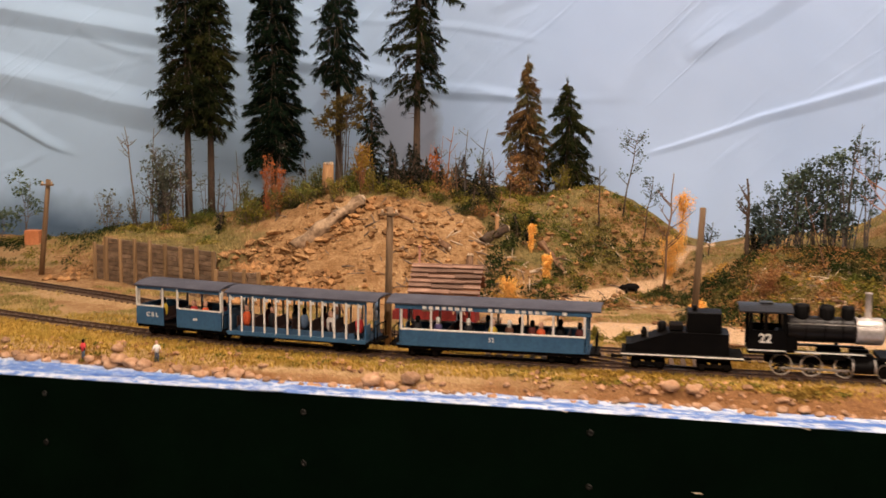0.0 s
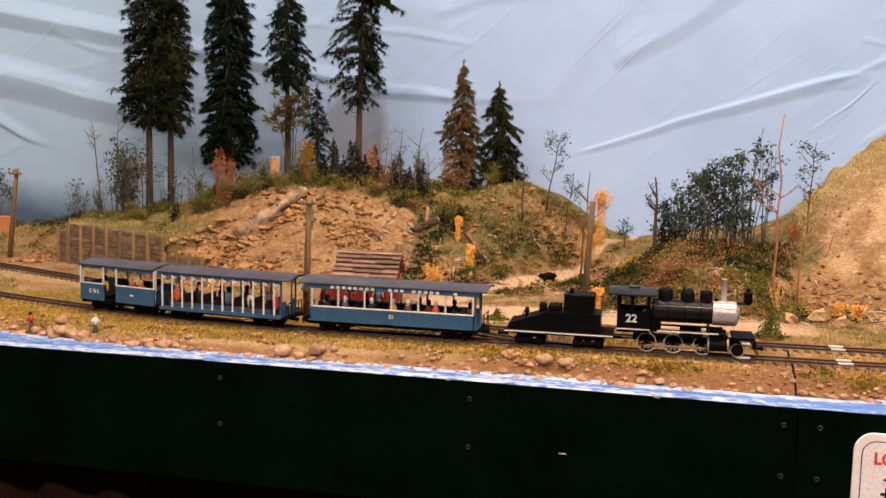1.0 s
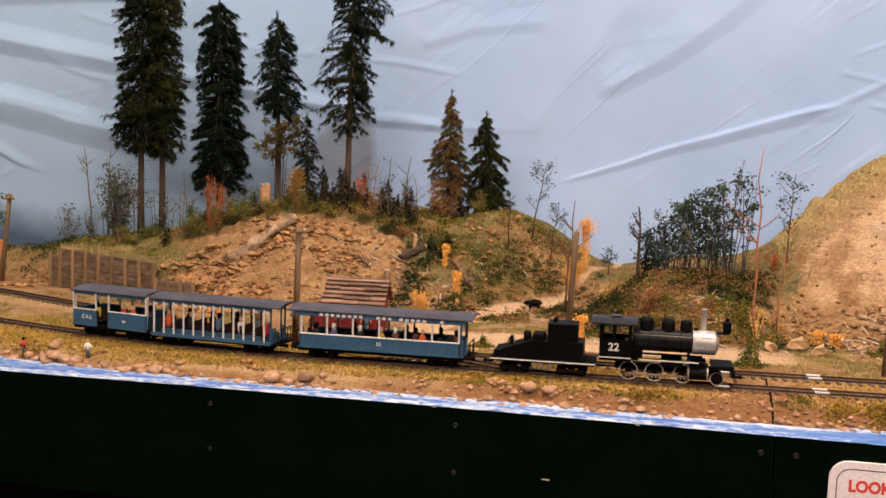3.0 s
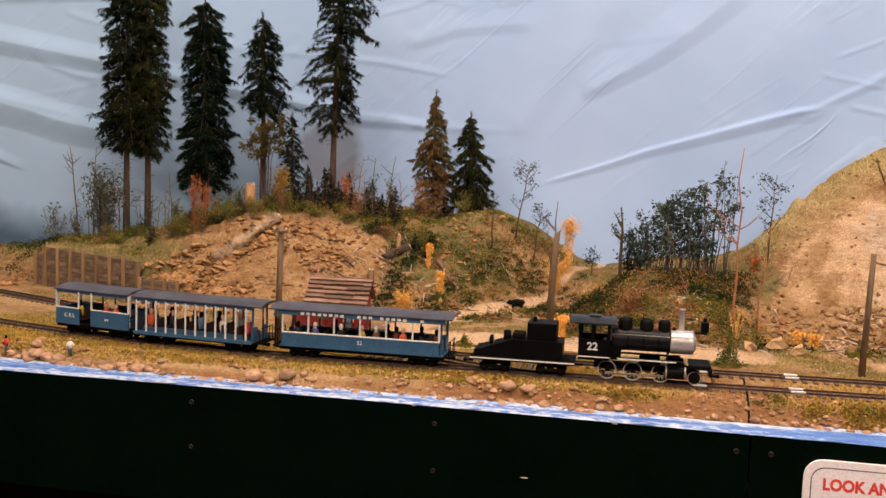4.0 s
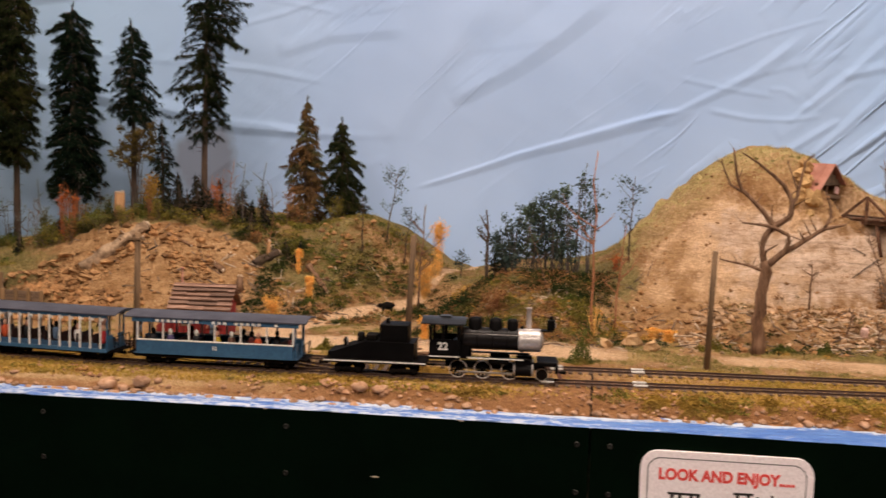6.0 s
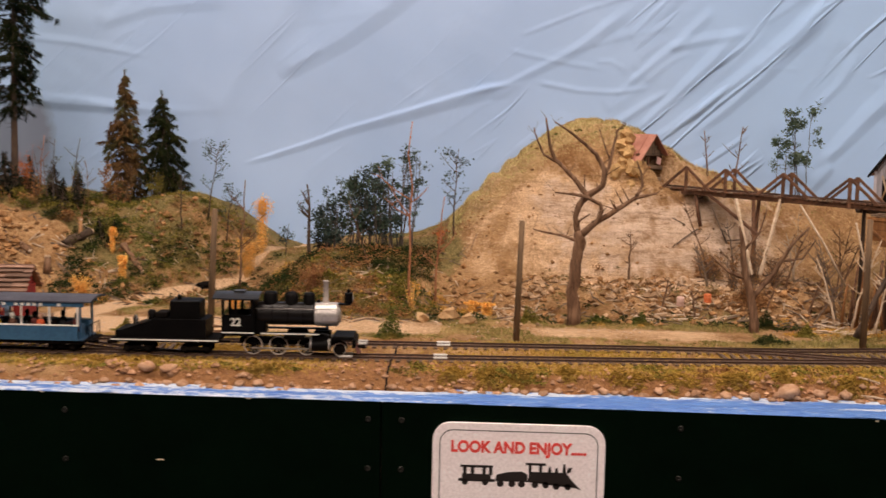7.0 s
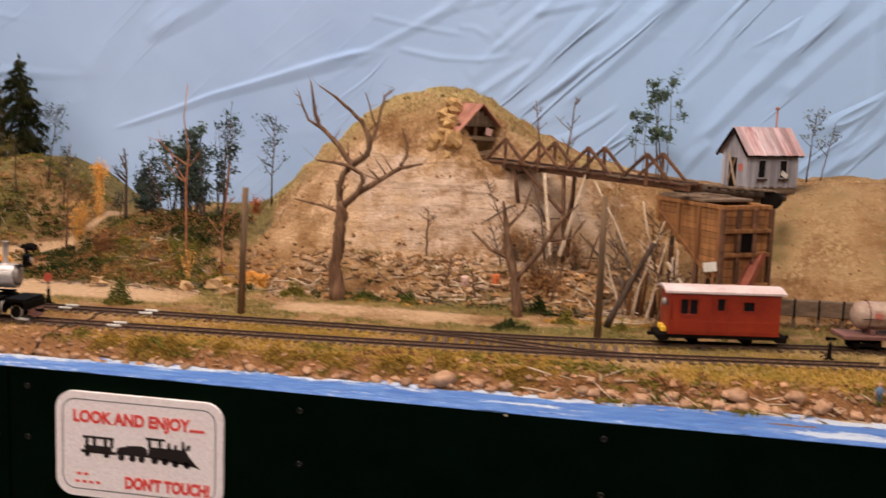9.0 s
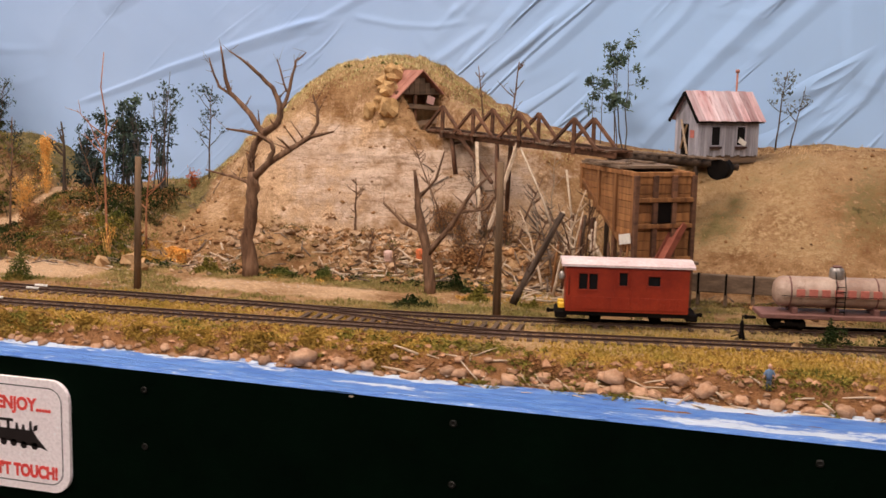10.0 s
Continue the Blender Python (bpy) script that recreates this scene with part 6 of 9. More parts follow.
# ---- the section shed ----
def shed():
    s = thing("section_shed", "small faded red board shed with brown shake roof", "shed", "", (-0.2475, 0.303, 1.119), 3)
    w, d, wall = 0.076, 0.046, 0.046
    body = part("body", Geo().prism([(0.001, 0), (d - 0.001, 0), (d - 0.001, wall), (d / 2, wall + 0.024), (0.001, wall)], -w / 2 + 0.001, w / 2 - 0.001, "x"), RED_SHED, s)
    rnd = random.Random(5)
    n = 19
    for k in range(n):
        px = -w / 2 + w * (k + 0.5) / n
        part("board", Geo().box((px, -0.0004, wall / 2), (w / n * 0.93, 0.0012, wall - rnd.uniform(0, 0.002)), None, 0.1), RED_SHED, body)
    for k in range(11):
        py = d * (k + 0.5) / 11
        for sx in (-1, 1):
            part("board", Geo().box((sx * (w / 2), py, wall / 2), (0.0012, d / 11 * 0.93, wall), None, 0.1), RED_SHED, body)
    win = part("window", Geo().box((-0.020, -0.0012, 0.0285), (0.011, 0.0006, 0.020), None, 0.1), GLASS, s)
    fr = Geo()
    for px in (-0.0265, -0.0135):
        fr.box((px, -0.0016, 0.0285), (0.0022, 0.0016, 0.025), None, 0.1)
    for pz in (0.017, 0.040):
        fr.box((-0.020, -0.0016, pz), (0.015, 0.0016, 0.0022), None, 0.1)
    fr.box((-0.020, -0.0014, 0.029), (0.012, 0.0010, 0.0008), None, 0.1).box((-0.020, -0.0014, 0.029), (0.0008, 0.0010, 0.020), None, 0.1)
    part("window_frame", fr, WOOD_GREY, win, "grey window frame")
    door = part("door", Geo().box((0.018, -0.0012, 0.0205), (0.019, 0.0012, 0.040), None, 0.05), RED_SHED, s)
    part("handle", Geo().lathe([(0.0008, 0), (0.0006, -0.002)], (0.011, -0.002, 0.02), "y", 8), BLACK_DULL, door)
    part("notice", Geo().box((0.004, -0.0016, 0.028), (0.009, 0.0004, 0.008), None, 0.1), ROOF_PALE, s, "pale paper notice")
    roof = part("roof", Geo().prism([(-0.010, wall - 0.0075), (d / 2, wall + 0.0235), (d + 0.010, wall - 0.0075), (d + 0.010, wall - 0.0060), (d / 2, wall + 0.0255), (-0.010, wall - 0.0060)], -w / 2 - 0.006, w / 2 + 0.006, "x"), WOOD_BROWN, s)
    rows = 6
    for side in (-1, 1):
        for r in range(rows):
            u0 = r / rows
            y = -0.0105 + (d / 2 + 0.0105) * (u0 + 0.5 / rows)
            z = wall - 0.0065 + 0.0325 * (u0 + 0.5 / rows)
            if side > 0:
                y = d - y
            px = -w / 2 - 0.007
            while px < w / 2 + 0.005:
                ln = rnd.uniform(0.022, 0.055)
                ln = min(ln, w / 2 + 0.008 - px)
                rot = Matrix.Rotation((0.76 if side < 0 else -0.76) - 0.40 * (1 if side < 0 else -1) + rnd.uniform(-0.10, 0.10), 3, "X")
                part("shake", Geo().box((px + ln / 2, y, z + 0.0006 + rnd.uniform(0, 0.0014)), (ln * 0.99, 0.0080 + rnd.uniform(-0.0016, 0.0012), 0.0016), rot @ Matrix.Rotation(rnd.uniform(-0.025, 0.025), 3, "Z"), 0.15), SHAKE, roof)
                px += ln
    part("stovepipe", Geo().tube([(-0.040, 0.045, 0.02), (-0.040, 0.045, 0.092)], 0.0013, 8).lathe([(0.0026, 0.090), (0.0026, 0.0925)], (-0.040, 0.045, 0), "z", 10), RUST_RED, s, "rusty stovepipe with cap")
    lean = part("fence_panel", Geo().prism([(-0.070, 0), (-0.040, 0), (-0.040, 0.030), (-0.050, 0.027), (-0.070, 0.011)], 0.020, 0.0215), RED_SHED, s)
    for k in range(6):
        part("board", Geo().box((-0.0675 + 0.005 * k, 0.0194, 0.0055 + 0.0015 * k), (0.0046, 0.0012, 0.011 + 0.0030 * k), None, 0.1), RED_SHED, lean)
    step_box = thing("wooden_platform", "low brown plank platform beside the shed", "platform", "", (-0.190, 0.318, 1.119))
    for k in range(4):
        part("plank", Geo().box((0, -0.009 + 0.006 * k, 0.0065), (0.024, 0.0054, 0.002), None, 0.1), WOOD_GREY, step_box)
    part("frame", Geo().box((0, 0, 0.0025), (0.022, 0.022, 0.006), None, 0.1), WOOD_BROWN, step_box)


shed()


# ---- the retaining wall ----
def retaining_wall(points, top, posts, label):
    w = thing("retaining_wall", label, "retaining wall", "retaining walls")
    (x0, y0), (x1, y1) = points
    L = math.hypot(x1 - x0, y1 - y0)
    a = math.atan2(y1 - y0, x1 - x0)
    rnd = random.Random(int(L * 1000))
    rot = Matrix.Rotation(a, 3, "Z")
    rows = max(3, int((top - 1.115) / 0.0068))
    for r in range(rows):
        z = 1.116 + (top - 1.116) * (r + 0.5) / rows
        u = 0.0
        while u < L - 1e-4:
            ln = min(rnd.uniform(0.035, 0.07), L - u)
            c = Vector((x0, y0, z)) + rot @ Vector((u + ln / 2, rnd.uniform(-0.0006, 0.0006), 0))
            part("plank", Geo().box(c, (ln - 0.0006, 0.003, (top - 1.116) / rows - 0.0007), rot, 0.1), WOOD_GREY, w)
            u += ln
    for k in range(posts):
        u = L * (k + 0.02) / (posts - 0.96)
        hgt = top + rnd.uniform(0.001, 0.005) - 1.112
        c = Vector((x0, y0, 1.112 + hgt / 2)) + rot @ Vector((u, -0.0035, 0))
        part("post", Geo().box(c, (0.0046, 0.0046, hgt), rot @ Matrix.Rotation(rnd.uniform(-0.02, 0.02), 3, "Y"), 0.1), WOOD_POST, w)


retaining_wall(((-0.818, 0.503), (-0.592, 0.392)), 1.186, 8, "weathered grey plank retaining wall with tan posts")
retaining_wall(((-0.590, 0.391), (-0.524, 0.385)), 1.160, 4, "low weathered plank wing of the retaining wall")
retaining_wall(((-0.846, 0.518), (-0.820, 0.504)), 1.173, 2, "short weathered plank wing of the retaining wall")


# ---- mine: portal house, trestle, ore bin, hill house ----
def board_wall(parent, u0, u1, z0, z1, place, rot, material, rnd, width=0.0048, gable=None, name="board"):
    """Upright boards on a wall plane: place is the wall's corner, rot turns its u axis."""
    n = max(1, int((u1 - u0) / width))
    for k in range(n):
        u = u0 + (u1 - u0) * (k + 0.5) / n
        top = z1 + (gable(u) if gable else 0)
        lo = z0 + rnd.uniform(-0.0015, 0.001)
        c = Vector(place) + rot @ Vector((u, 0, 0)) + Vector((0, 0, (lo + top) / 2))
        part(name, Geo().box(c, ((u1 - u0) / n * 0.93, 0.0014 + rnd.uniform(0, 0.0005), top - lo), rot, 0.1), material, parent)


def portal_house():
    h = thing("mine_portal_house", "tumbledown mine entrance shed with rusty red roof", "mine shed", "", (0.658, 0.653, 1.279), 51)
    h.scale = (1.38, 1.38, 1.38)
    rnd = random.Random(9)
    w, d, eave, ridge = 0.052, 0.054, 0.051, 0.071
    part("back_wall", Geo().box((0, d, 0.02), (w, 0.002, 0.06), None, 0.05), WOOD_BROWN, h)
    I3 = Matrix.Identity(3)
    for sx in (-1, 1):
        for k in range(8):
            y = d * (k + 0.5) / 8
            if sx > 0 and k in (2, 5):
                continue
            part("board", Geo().box((sx * w / 2, y, 0.024), (0.0014, d / 8 * 0.92, 0.052 + rnd.uniform(-0.003, 0)), None, 0.1), WOOD_GREY if k % 3 else WOOD_BROWN, h)
    for px in (-w / 2, -0.004, w / 2):
        part("post", Geo().box((px, 0.001, 0.022), (0.0032, 0.0032, 0.060), None, 0.1), WOOD_BROWN, h)
    part("lintel", Geo().box((0, 0.0, 0.050), (w + 0.004, 0.003, 0.003), None, 0.1), WOOD_BROWN, h)
    for k in range(8):
        u = -w / 2 + w * (k + 0.5) / 8
        top = eave + (ridge - eave) * (1 - abs(u) / (w / 2)) - 0.003
        part("gable_board", Geo().box((u, -0.001, (top + 0.049) / 2), (w / 8 * 0.94, 0.0014, max(top - 0.049, 0.002)), None, 0.1), WOOD_GREY, h)
    for z, a in ((0.036, 0.06), (0.020, -0.12), (0.010, 0.05)):
        part("rail_board", Geo().box((0.004, -0.002, z), (w * 0.8, 0.0014, 0.0045), Matrix.Rotation(a, 3, "Y"), 0.1), WOOD_GREY, h)
    part("notice", Geo().box((0.012, -0.004, 0.043), (0.009, 0.0008, 0.008), Matrix.Rotation(0.25, 3, "Y"), 0.1), PINK_BOARD, h, "faded pink board")
    for sx in (-1, 1):
        ln = math.hypot(w / 2 + 0.007, ridge - eave + 0.010)
        a = math.atan2(ridge - eave + 0.010, w / 2 + 0.007)
        mid = Vector((sx * (w / 2 + 0.007) / 2, d / 2 - 0.006, (ridge + eave - 0.010) / 2 + 0.002))
        rot = Matrix.Rotation(sx * a, 3, "Y")
        for k in range(6):
            y = -0.008 + (d + 0.008) * (k + 0.5) / 6
            part("roof_sheet", Geo().box((mid.x, y, mid.z), (ln, (d + 0.008) / 6 * 0.97, 0.0012 + 0.0006 * (k % 2)), rot, 0.1), RUST_RED, h)


def trestle():
    t = thing("mine_trestle", "dark brown timber trestle with braced frames carrying mine rails", "trestle")
    p0, p1 = Vector((0.682, 0.644, 1.294)), Vector((0.975, 0.440, 1.284))
    d = (p1 - p0)
    L = d.length
    u = d.normalized()
    n = Vector((-u.y, u.x, 0)).normalized()
    up = Vector((0, 0, 1))
    rnd = random.Random(4)
    for s in (-1, 1):
        part("stringer", Geo().beam(p0 + n * s * 0.013, p1 + n * s * 0.013, 0.0045, 0.0065), WOOD_BROWN, t)
        part("rail", Geo().beam(p0 + n * s * 0.0055 + up * 0.0072, p1 + n * s * 0.0055 + up * 0.0072, 0.0012, 0.0018), RAIL_STEEL, t)
    k = 0.0
    while k < L:
        c = p0 + u * k + up * 0.0048
        wide = 0.021 + rnd.uniform(-0.003, 0.004)
        part("deck_plank", Geo().beam(c - n * wide, c + n * wide, 0.0042, 0.0022), WOOD_BROWN if rnd.random() < 0.7 else WOOD_GREY, t)
        k += 0.0062
    for f in (0.12, 0.30, 0.55, 0.82):
        c = p0 + u * L * f
        for s in (-1, 1):
            if f < 0.2 and s > 0:
                continue
            foot = c + n * s * 0.017
            top = foot + up * 0.040
            part("post", Geo().beam(foot - up * 0.004, top, 0.0046), WOOD_BROWN, t)
            for e in (-1, 1):
                part("brace", Geo().beam(top - up * 0.001, foot + u * e * 0.040 + up * 0.004, 0.0038), WOOD_BROWN, t)
    for f, spread_m in ((0.16, 0.012), (0.42, 0.016)):
        c = p0 + u * L * f
        for s in (-1, 1):
            foot = c + n * s * spread_m - u * 0.010 * s
            zb = on_land(foot.x, foot.y) - 0.003
            part("leg", Geo().tube([c + n * s * 0.012, Vector((foot.x, foot.y, zb))], [0.0028, 0.0033], 7), WOOD_BROWN, t)
        zb = on_land(c.x, c.y)
        part("sway_brace", Geo().beam(c + n * 0.014 - up * 0.008, Vector((c.x, c.y, zb + 0.015)) - n * 0.012, 0.003), WOOD_BROWN, t)
    for a, b, r in (((0.847, 0.470, 1.286), (0.905, 0.430, 1.175), 0.0014), ((0.912, 0.425, 1.266), (0.926, 0.400, 1.165), 0.0013)):
        part("leaning_pole", Geo().tube([a, ((a[0] + b[0]) / 2 + 0.003, (a[1] + b[1]) / 2, (a[2] + b[2]) / 2), b], [r, r * 1.1, r * 1.2], 7), WOOD_PALE, t, "pale bleached pole")
    # pale leaning legs in front
    for a, b in (((0.772, 0.545, 1.288), (0.790, 0.500, 1.180)), ((0.832, 0.520, 1.290), (0.802, 0.500, 1.180)), ((0.740, 0.585, 1.290), (0.800, 0.520, 1.238))):
        part("prop", Geo().beam(a, b, 0.0042), WOOD_PALE if a[0] != 0.740 else WOOD_BROWN, t)


def ore_bin():
    b = thing("ore_bin", "brown timber ore bin with plank sides and a rusty chute", "ore bin", "", (1.006, 0.322, 1.119), 36)
    rnd = random.Random(12)
    w, d, top = 0.066, 0.128, 0.152
    # local x runs along the front, y runs back along the long side
    part("front_planks", Geo().box((w / 2, 0.002, 0.100), (w, 0.002, 0.090), None, 0.02), WOOD_BIN, b)
    n = 9
    for k in range(n):
        z = 0.062 + (top - 0.062) * (k + 0.5) / n
        part("front_board", Geo().box((w / 2, 0.0, z), (w, 0.0018, (top - 0.062) / n * 0.93), None, 0.1), WOOD_BIN, b)
    rows = 11
    for sx in (0.0, w):
        for r in range(rows):
            z = 0.072 + (top - 0.072) * (r + 0.5) / rows
            y1 = d * min(1.0, 0.16 + 1.0 * (z - 0.072) / (top - 0.085))
            part("side_board", Geo().box((sx, y1 / 2, z), (0.002, y1, (top - 0.072) / rows * 0.94), None, 0.1), WOOD_BIN, b)
        for f in (0.02, 0.33, 0.64, 0.97):
            zb = 0.072 + (top - 0.085) * max(0.0, (f - 0.16))
            part("stud", Geo().box((sx - 0.002 if sx == 0 else sx + 0.002, d * f, (zb + top) / 2), (0.0035, 0.0050, top - zb), None, 0.1), WOOD_BIN, b)
        part("top_rail", Geo().box((sx, d / 2, top + 0.001), (0.005, d + 0.006, 0.005), None, 0.1), WOOD_BIN, b)
        part("slope_beam", Geo().beam((sx - 0.001, d * 0.12, 0.069), (sx - 0.001, d * 1.0, top - 0.012), 0.0045, 0.0045), WOOD_BIN, b)
    part("back_planks", Geo().box((w / 2, d, top - 0.008), (w, 0.002, 0.016), None, 0.05), WOOD_BIN, b)
    part("slope_floor", Geo().beam((w / 2, 0.01, 0.070), (w / 2, d, top - 0.014), w * 0.98, 0.002), WOOD_BROWN, b)
    part("top_rail", Geo().box((w / 2, 0, top + 0.001), (w + 0.006, 0.005, 0.005), None, 0.1), WOOD_BIN, b)
    for px in (-0.002, 0.021, 0.044, w + 0.002):
        part("front_post", Geo().box((px, -0.003, top / 2), (0.0052, 0.0052, top), None, 0.1), WOOD_BROWN, b)
    for z in (0.062, 0.098, 0.126):
        part("front_beam", Geo().box((w / 2, -0.0045, z), (w, 0.004, 0.0045), None, 0.1), WOOD_BIN, b)
    part("gate", Geo().box((0.0325, -0.0025, 0.112), (0.017, 0.002, 0.022), None, 0.05), BLACK_DULL, b)
    chute = part("chute", Geo().beam((0.052, -0.006, 0.098), (0.024, -0.014, 0.058), 0.016, 0.0016), CHUTE_RED, b, "rusty red chute")
    for s in (-1, 1):
        part("lip", Geo().beam((0.052, -0.006 + s * 0.008, 0.101), (0.024, -0.014 + s * 0.008, 0.061), 0.0014, 0.008), CHUTE_RED, chute)
    for px in (0.0, w):
        for f in (0.35, 0.75):
            part("leg", Geo().box((px, d * f, 0.035), (0.005, 0.005, 0.085 + 0.05 * f), None, 0.1), WOOD_BROWN, b)
    part("cross_brace", Geo().beam((-0.004, 0.010, 0.012), (-0.004, d * 0.75, 0.075), 0.004), WOOD_PALE, b)
    part("cross_brace", Geo().beam((-0.005, 0.002, 0.064), (-0.005, d * 0.45, 0.018), 0.004), WOOD_BROWN, b)
    part("loading_deck", Geo().box((w / 2, -0.010, 0.058), (w + 0.01, 0.012, 0.003), None, 0.1), WOOD_GREY, b)
    part("paper_notice", Geo().box((-0.0065, 0.010, 0.083), (0.0008, 0.024, 0.011), Matrix.Rotation(-0.2, 3, "X"), 0.1), WHITE_TRIM, b, "white paper notice")
    part("head_deck", Geo().box((w / 2, d * 0.62, top + 0.006), (w + 0.006, d * 0.72, 0.003), None, 0.05), WOOD_GREY, b)
    for k in range(5):
        part("loose_plank", Geo().box((w * rnd.random(), d * rnd.uniform(0.2, 0.9), top + 0.009), (0.006, rnd.uniform(0.03, 0.06), 0.002), Matrix.Rotation(rnd.uniform(-1.2, 1.2), 3, "Z"), 0.1), WOOD_GREY, b)


def hill_house():
    h = thing("hill_house", "grey weathered board cabin with rust-stained tin roof", "cabin", "", (1.047, 0.634, 1.276), 40)
    rnd = random.Random(21)
    L, w, eave, ridge = 0.098, 0.050, 0.050, 0.082
    R0, R90 = Matrix.Identity(3), Matrix.Rotation(math.pi / 2, 3, "Z")
    part("core", Geo().prism([(0.001, -0.01), (w - 0.001, -0.01), (w - 0.001, eave), (w / 2, ridge - 0.003), (0.001, eave)], 0.001, L - 0.001, "x"), WOOD_GREY, h)
    board_wall(h, 0, L, 0, eave, (0, 0, 0), R0, GREY_BOARD, rnd)
    gab = lambda u: (ridge - eave - 0.002) * (1 - abs(u - w / 2) / (w / 2))
    board_wall(h, 0, w, 0, eave, (0, 0, 0), R90, GREY_BOARD, rnd, gable=gab)
    board_wall(h, 0, w, 0, eave, (L, 0, 0), R90, GREY_BOARD, rnd, gable=gab)
    part("door", Geo().box((-0.0012, 0.027, 0.0205), (0.0010, 0.015, 0.041), None, 0.1), BLACK_DULL, h)
    part("fallen_board", Geo().beam((-0.003, 0.034, 0.046), (-0.004, 0.017, 0.002), 0.002, 0.0028), WOOD_PALE, h, "pale fallen board")
    part("fallen_board", Geo().beam((-0.003, 0.021, 0.040), (-0.0035, 0.033, 0.008), 0.0016, 0.0024), WOOD_POST, h)
    part("red_notice", Geo().box((-0.0016, 0.011, 0.028), (0.0006, 0.009, 0.010), None, 0.1), PALE_RED, h, "faded red notice")
    for px in (0.027, 0.068):
        win = part("window", Geo().box((px, -0.0012, 0.026), (0.013, 0.0008, 0.024), None, 0.1), GLASS, h)
        fr = Geo()
        for q in (-0.0072, 0.0072):
            fr.box((px + q, -0.0016, 0.026), (0.0016, 0.0014, 0.026), None, 0.1)
        for z in (0.0132, 0.0388):
            fr.box((px, -0.0016, z), (0.016, 0.0014, 0.0016), None, 0.1)
        part("window_frame", fr, GREY_BOARD, win)
        part("sill", Geo().box((px, -0.003, 0.0110), (0.018, 0.0035, 0.003), None, 0.1), BENCH, win)
    part("torn_paper", Geo().box((0.070, -0.0026, 0.018), (0.013, 0.0008, 0.007), Matrix.Rotation(0.5, 3, "Y"), 0.1), WHITE_TRIM, h, "torn white paper")
    for side in (-1, 1):
        ln = math.hypot(w / 2 + 0.007, ridge - eave + 0.007)
        a = math.atan2(ridge - eave + 0.007, w / 2 + 0.007)
        y = w / 2 + side * (w / 2 + 0.007) / 2
        for k in range(9):
            px = -0.006 + (L + 0.012) * (k + 0.5) / 9
            part("roof_sheet", Geo().box((px, y, (ridge + eave - 0.007) / 2 + 0.0022 + 0.0005 * (k % 2)), ((L + 0.012) / 9 * 0.98, ln, 0.0011), Matrix.Rotation(-side * a, 3, "X"), 0.1), RUST_ROOF, h)
    for side in (-1, 1):
        part("barge_board", Geo().beam((-0.0065, w / 2, ridge), (-0.0065, w / 2 + side * (w / 2 + 0.007), eave - 0.0065), 0.0016, 0.004), BLACK_DULL, h)
    part("eave_board", Geo().box((L / 2, -0.0055, eave - 0.005), (L + 0.008, 0.0014, 0.004), None, 0.1), BLACK_DULL, h)
    part("stovepipe", Geo().tube([(L - 0.012, w * 0.72, eave), (L - 0.012, w * 0.72, ridge + 0.030)], 0.0014, 8).lathe([(0.0032, ridge + 0.028), (0.0026, ridge + 0.032)], (L - 0.012, w * 0.72, 0), "z", 10), RUST_RED, h, "rusty stovepipe with cap")
    deck = thing("log_footing", "dark log cribbing under the cabin and walkway", "log footing")
    for a, b, r in (((0.930, 0.520, 1.283), (1.075, 0.600, 1.272), 0.004), ((0.945, 0.500, 1.281), (1.085, 0.585, 1.268), 0.0045), ((0.95, 0.54, 1.276), (1.10, 0.62, 1.264), 0.005)):
        part("log", Geo().tube([a, b], [r, r * 0.9], 8), BARK, deck)
    for k in range(12):
        f = k / 11
        c = Vector((0.935 + 0.14 * f, 0.510 + 0.08 * f, 1.287 - 0.011 * f))
        part("plank", Geo().box(c, (0.006, 0.045, 0.0022), Matrix.Rotation(0.5 + rnd.uniform(-0.2, 0.2), 3, "Z"), 0.1), WOOD_GREY, deck)
    for x, y in ((0.95, 0.51), (1.0, 0.54), (1.05, 0.575)):
        zl = on_land(x, y)
        part("crib_post", Geo().tube([(x, y, zl - 0.003), (x, y, 1.279)], [0.003, 0.003], 7), BARK, deck)
    g = Geo().lathe([(0.0125, -0.016), (0.0130, -0.016), (0.0130, 0.016), (0.0125, 0.016)], (0, 0, 0), "y", 20)
    pipe = tagged(part("black_drum", g, BLACK_DULL), "black drum lying against the slope by the cabin", "drum")
    pipe.matrix_world = pose(1.080, 0.585, 1.2635, 0, 0, -12)


portal_house()
trestle()
ore_bin()
hill_house()


def low_pipe():
    p = thing("wooden_flume", "low grey plank flume with dark straps behind the siding", "flume")
    a, b = Vector((1.062, 0.395, 1.149)), Vector((1.30, 0.470, 1.139))
    part("trough", Geo().beam(a, b, 0.010, 0.020), WOOD_GREY, p)
    for k in range(8):
        c = a + (b - a) * (k + 0.3) / 8
        part("strap", Geo().box((c.x, c.y - 0.006, c.z), (0.002, 0.002, 0.024), None, 0.1), BLACK_DULL, p)
        part("stake", Geo().box((c.x, c.y, c.z - 0.014), (0.004, 0.004, 0.022), None, 0.1), WOOD_GREY, p)


low_pipe()


# ---- the sign on the fascia ----
def rounded(x0, x1, z0, z1, r, n=6):
    out = []
    for cx, cz, a0 in ((x1 - r, z0 + r, -90), (x1 - r, z1 - r, 0), (x0 + r, z1 - r, 90), (x0 + r, z0 + r, 180)):
        for k in range(n + 1):
            t = radians(a0 + 90 * k / n)
            out.append((cx + r * math.cos(t), cz + r * math.sin(t)))
    return out


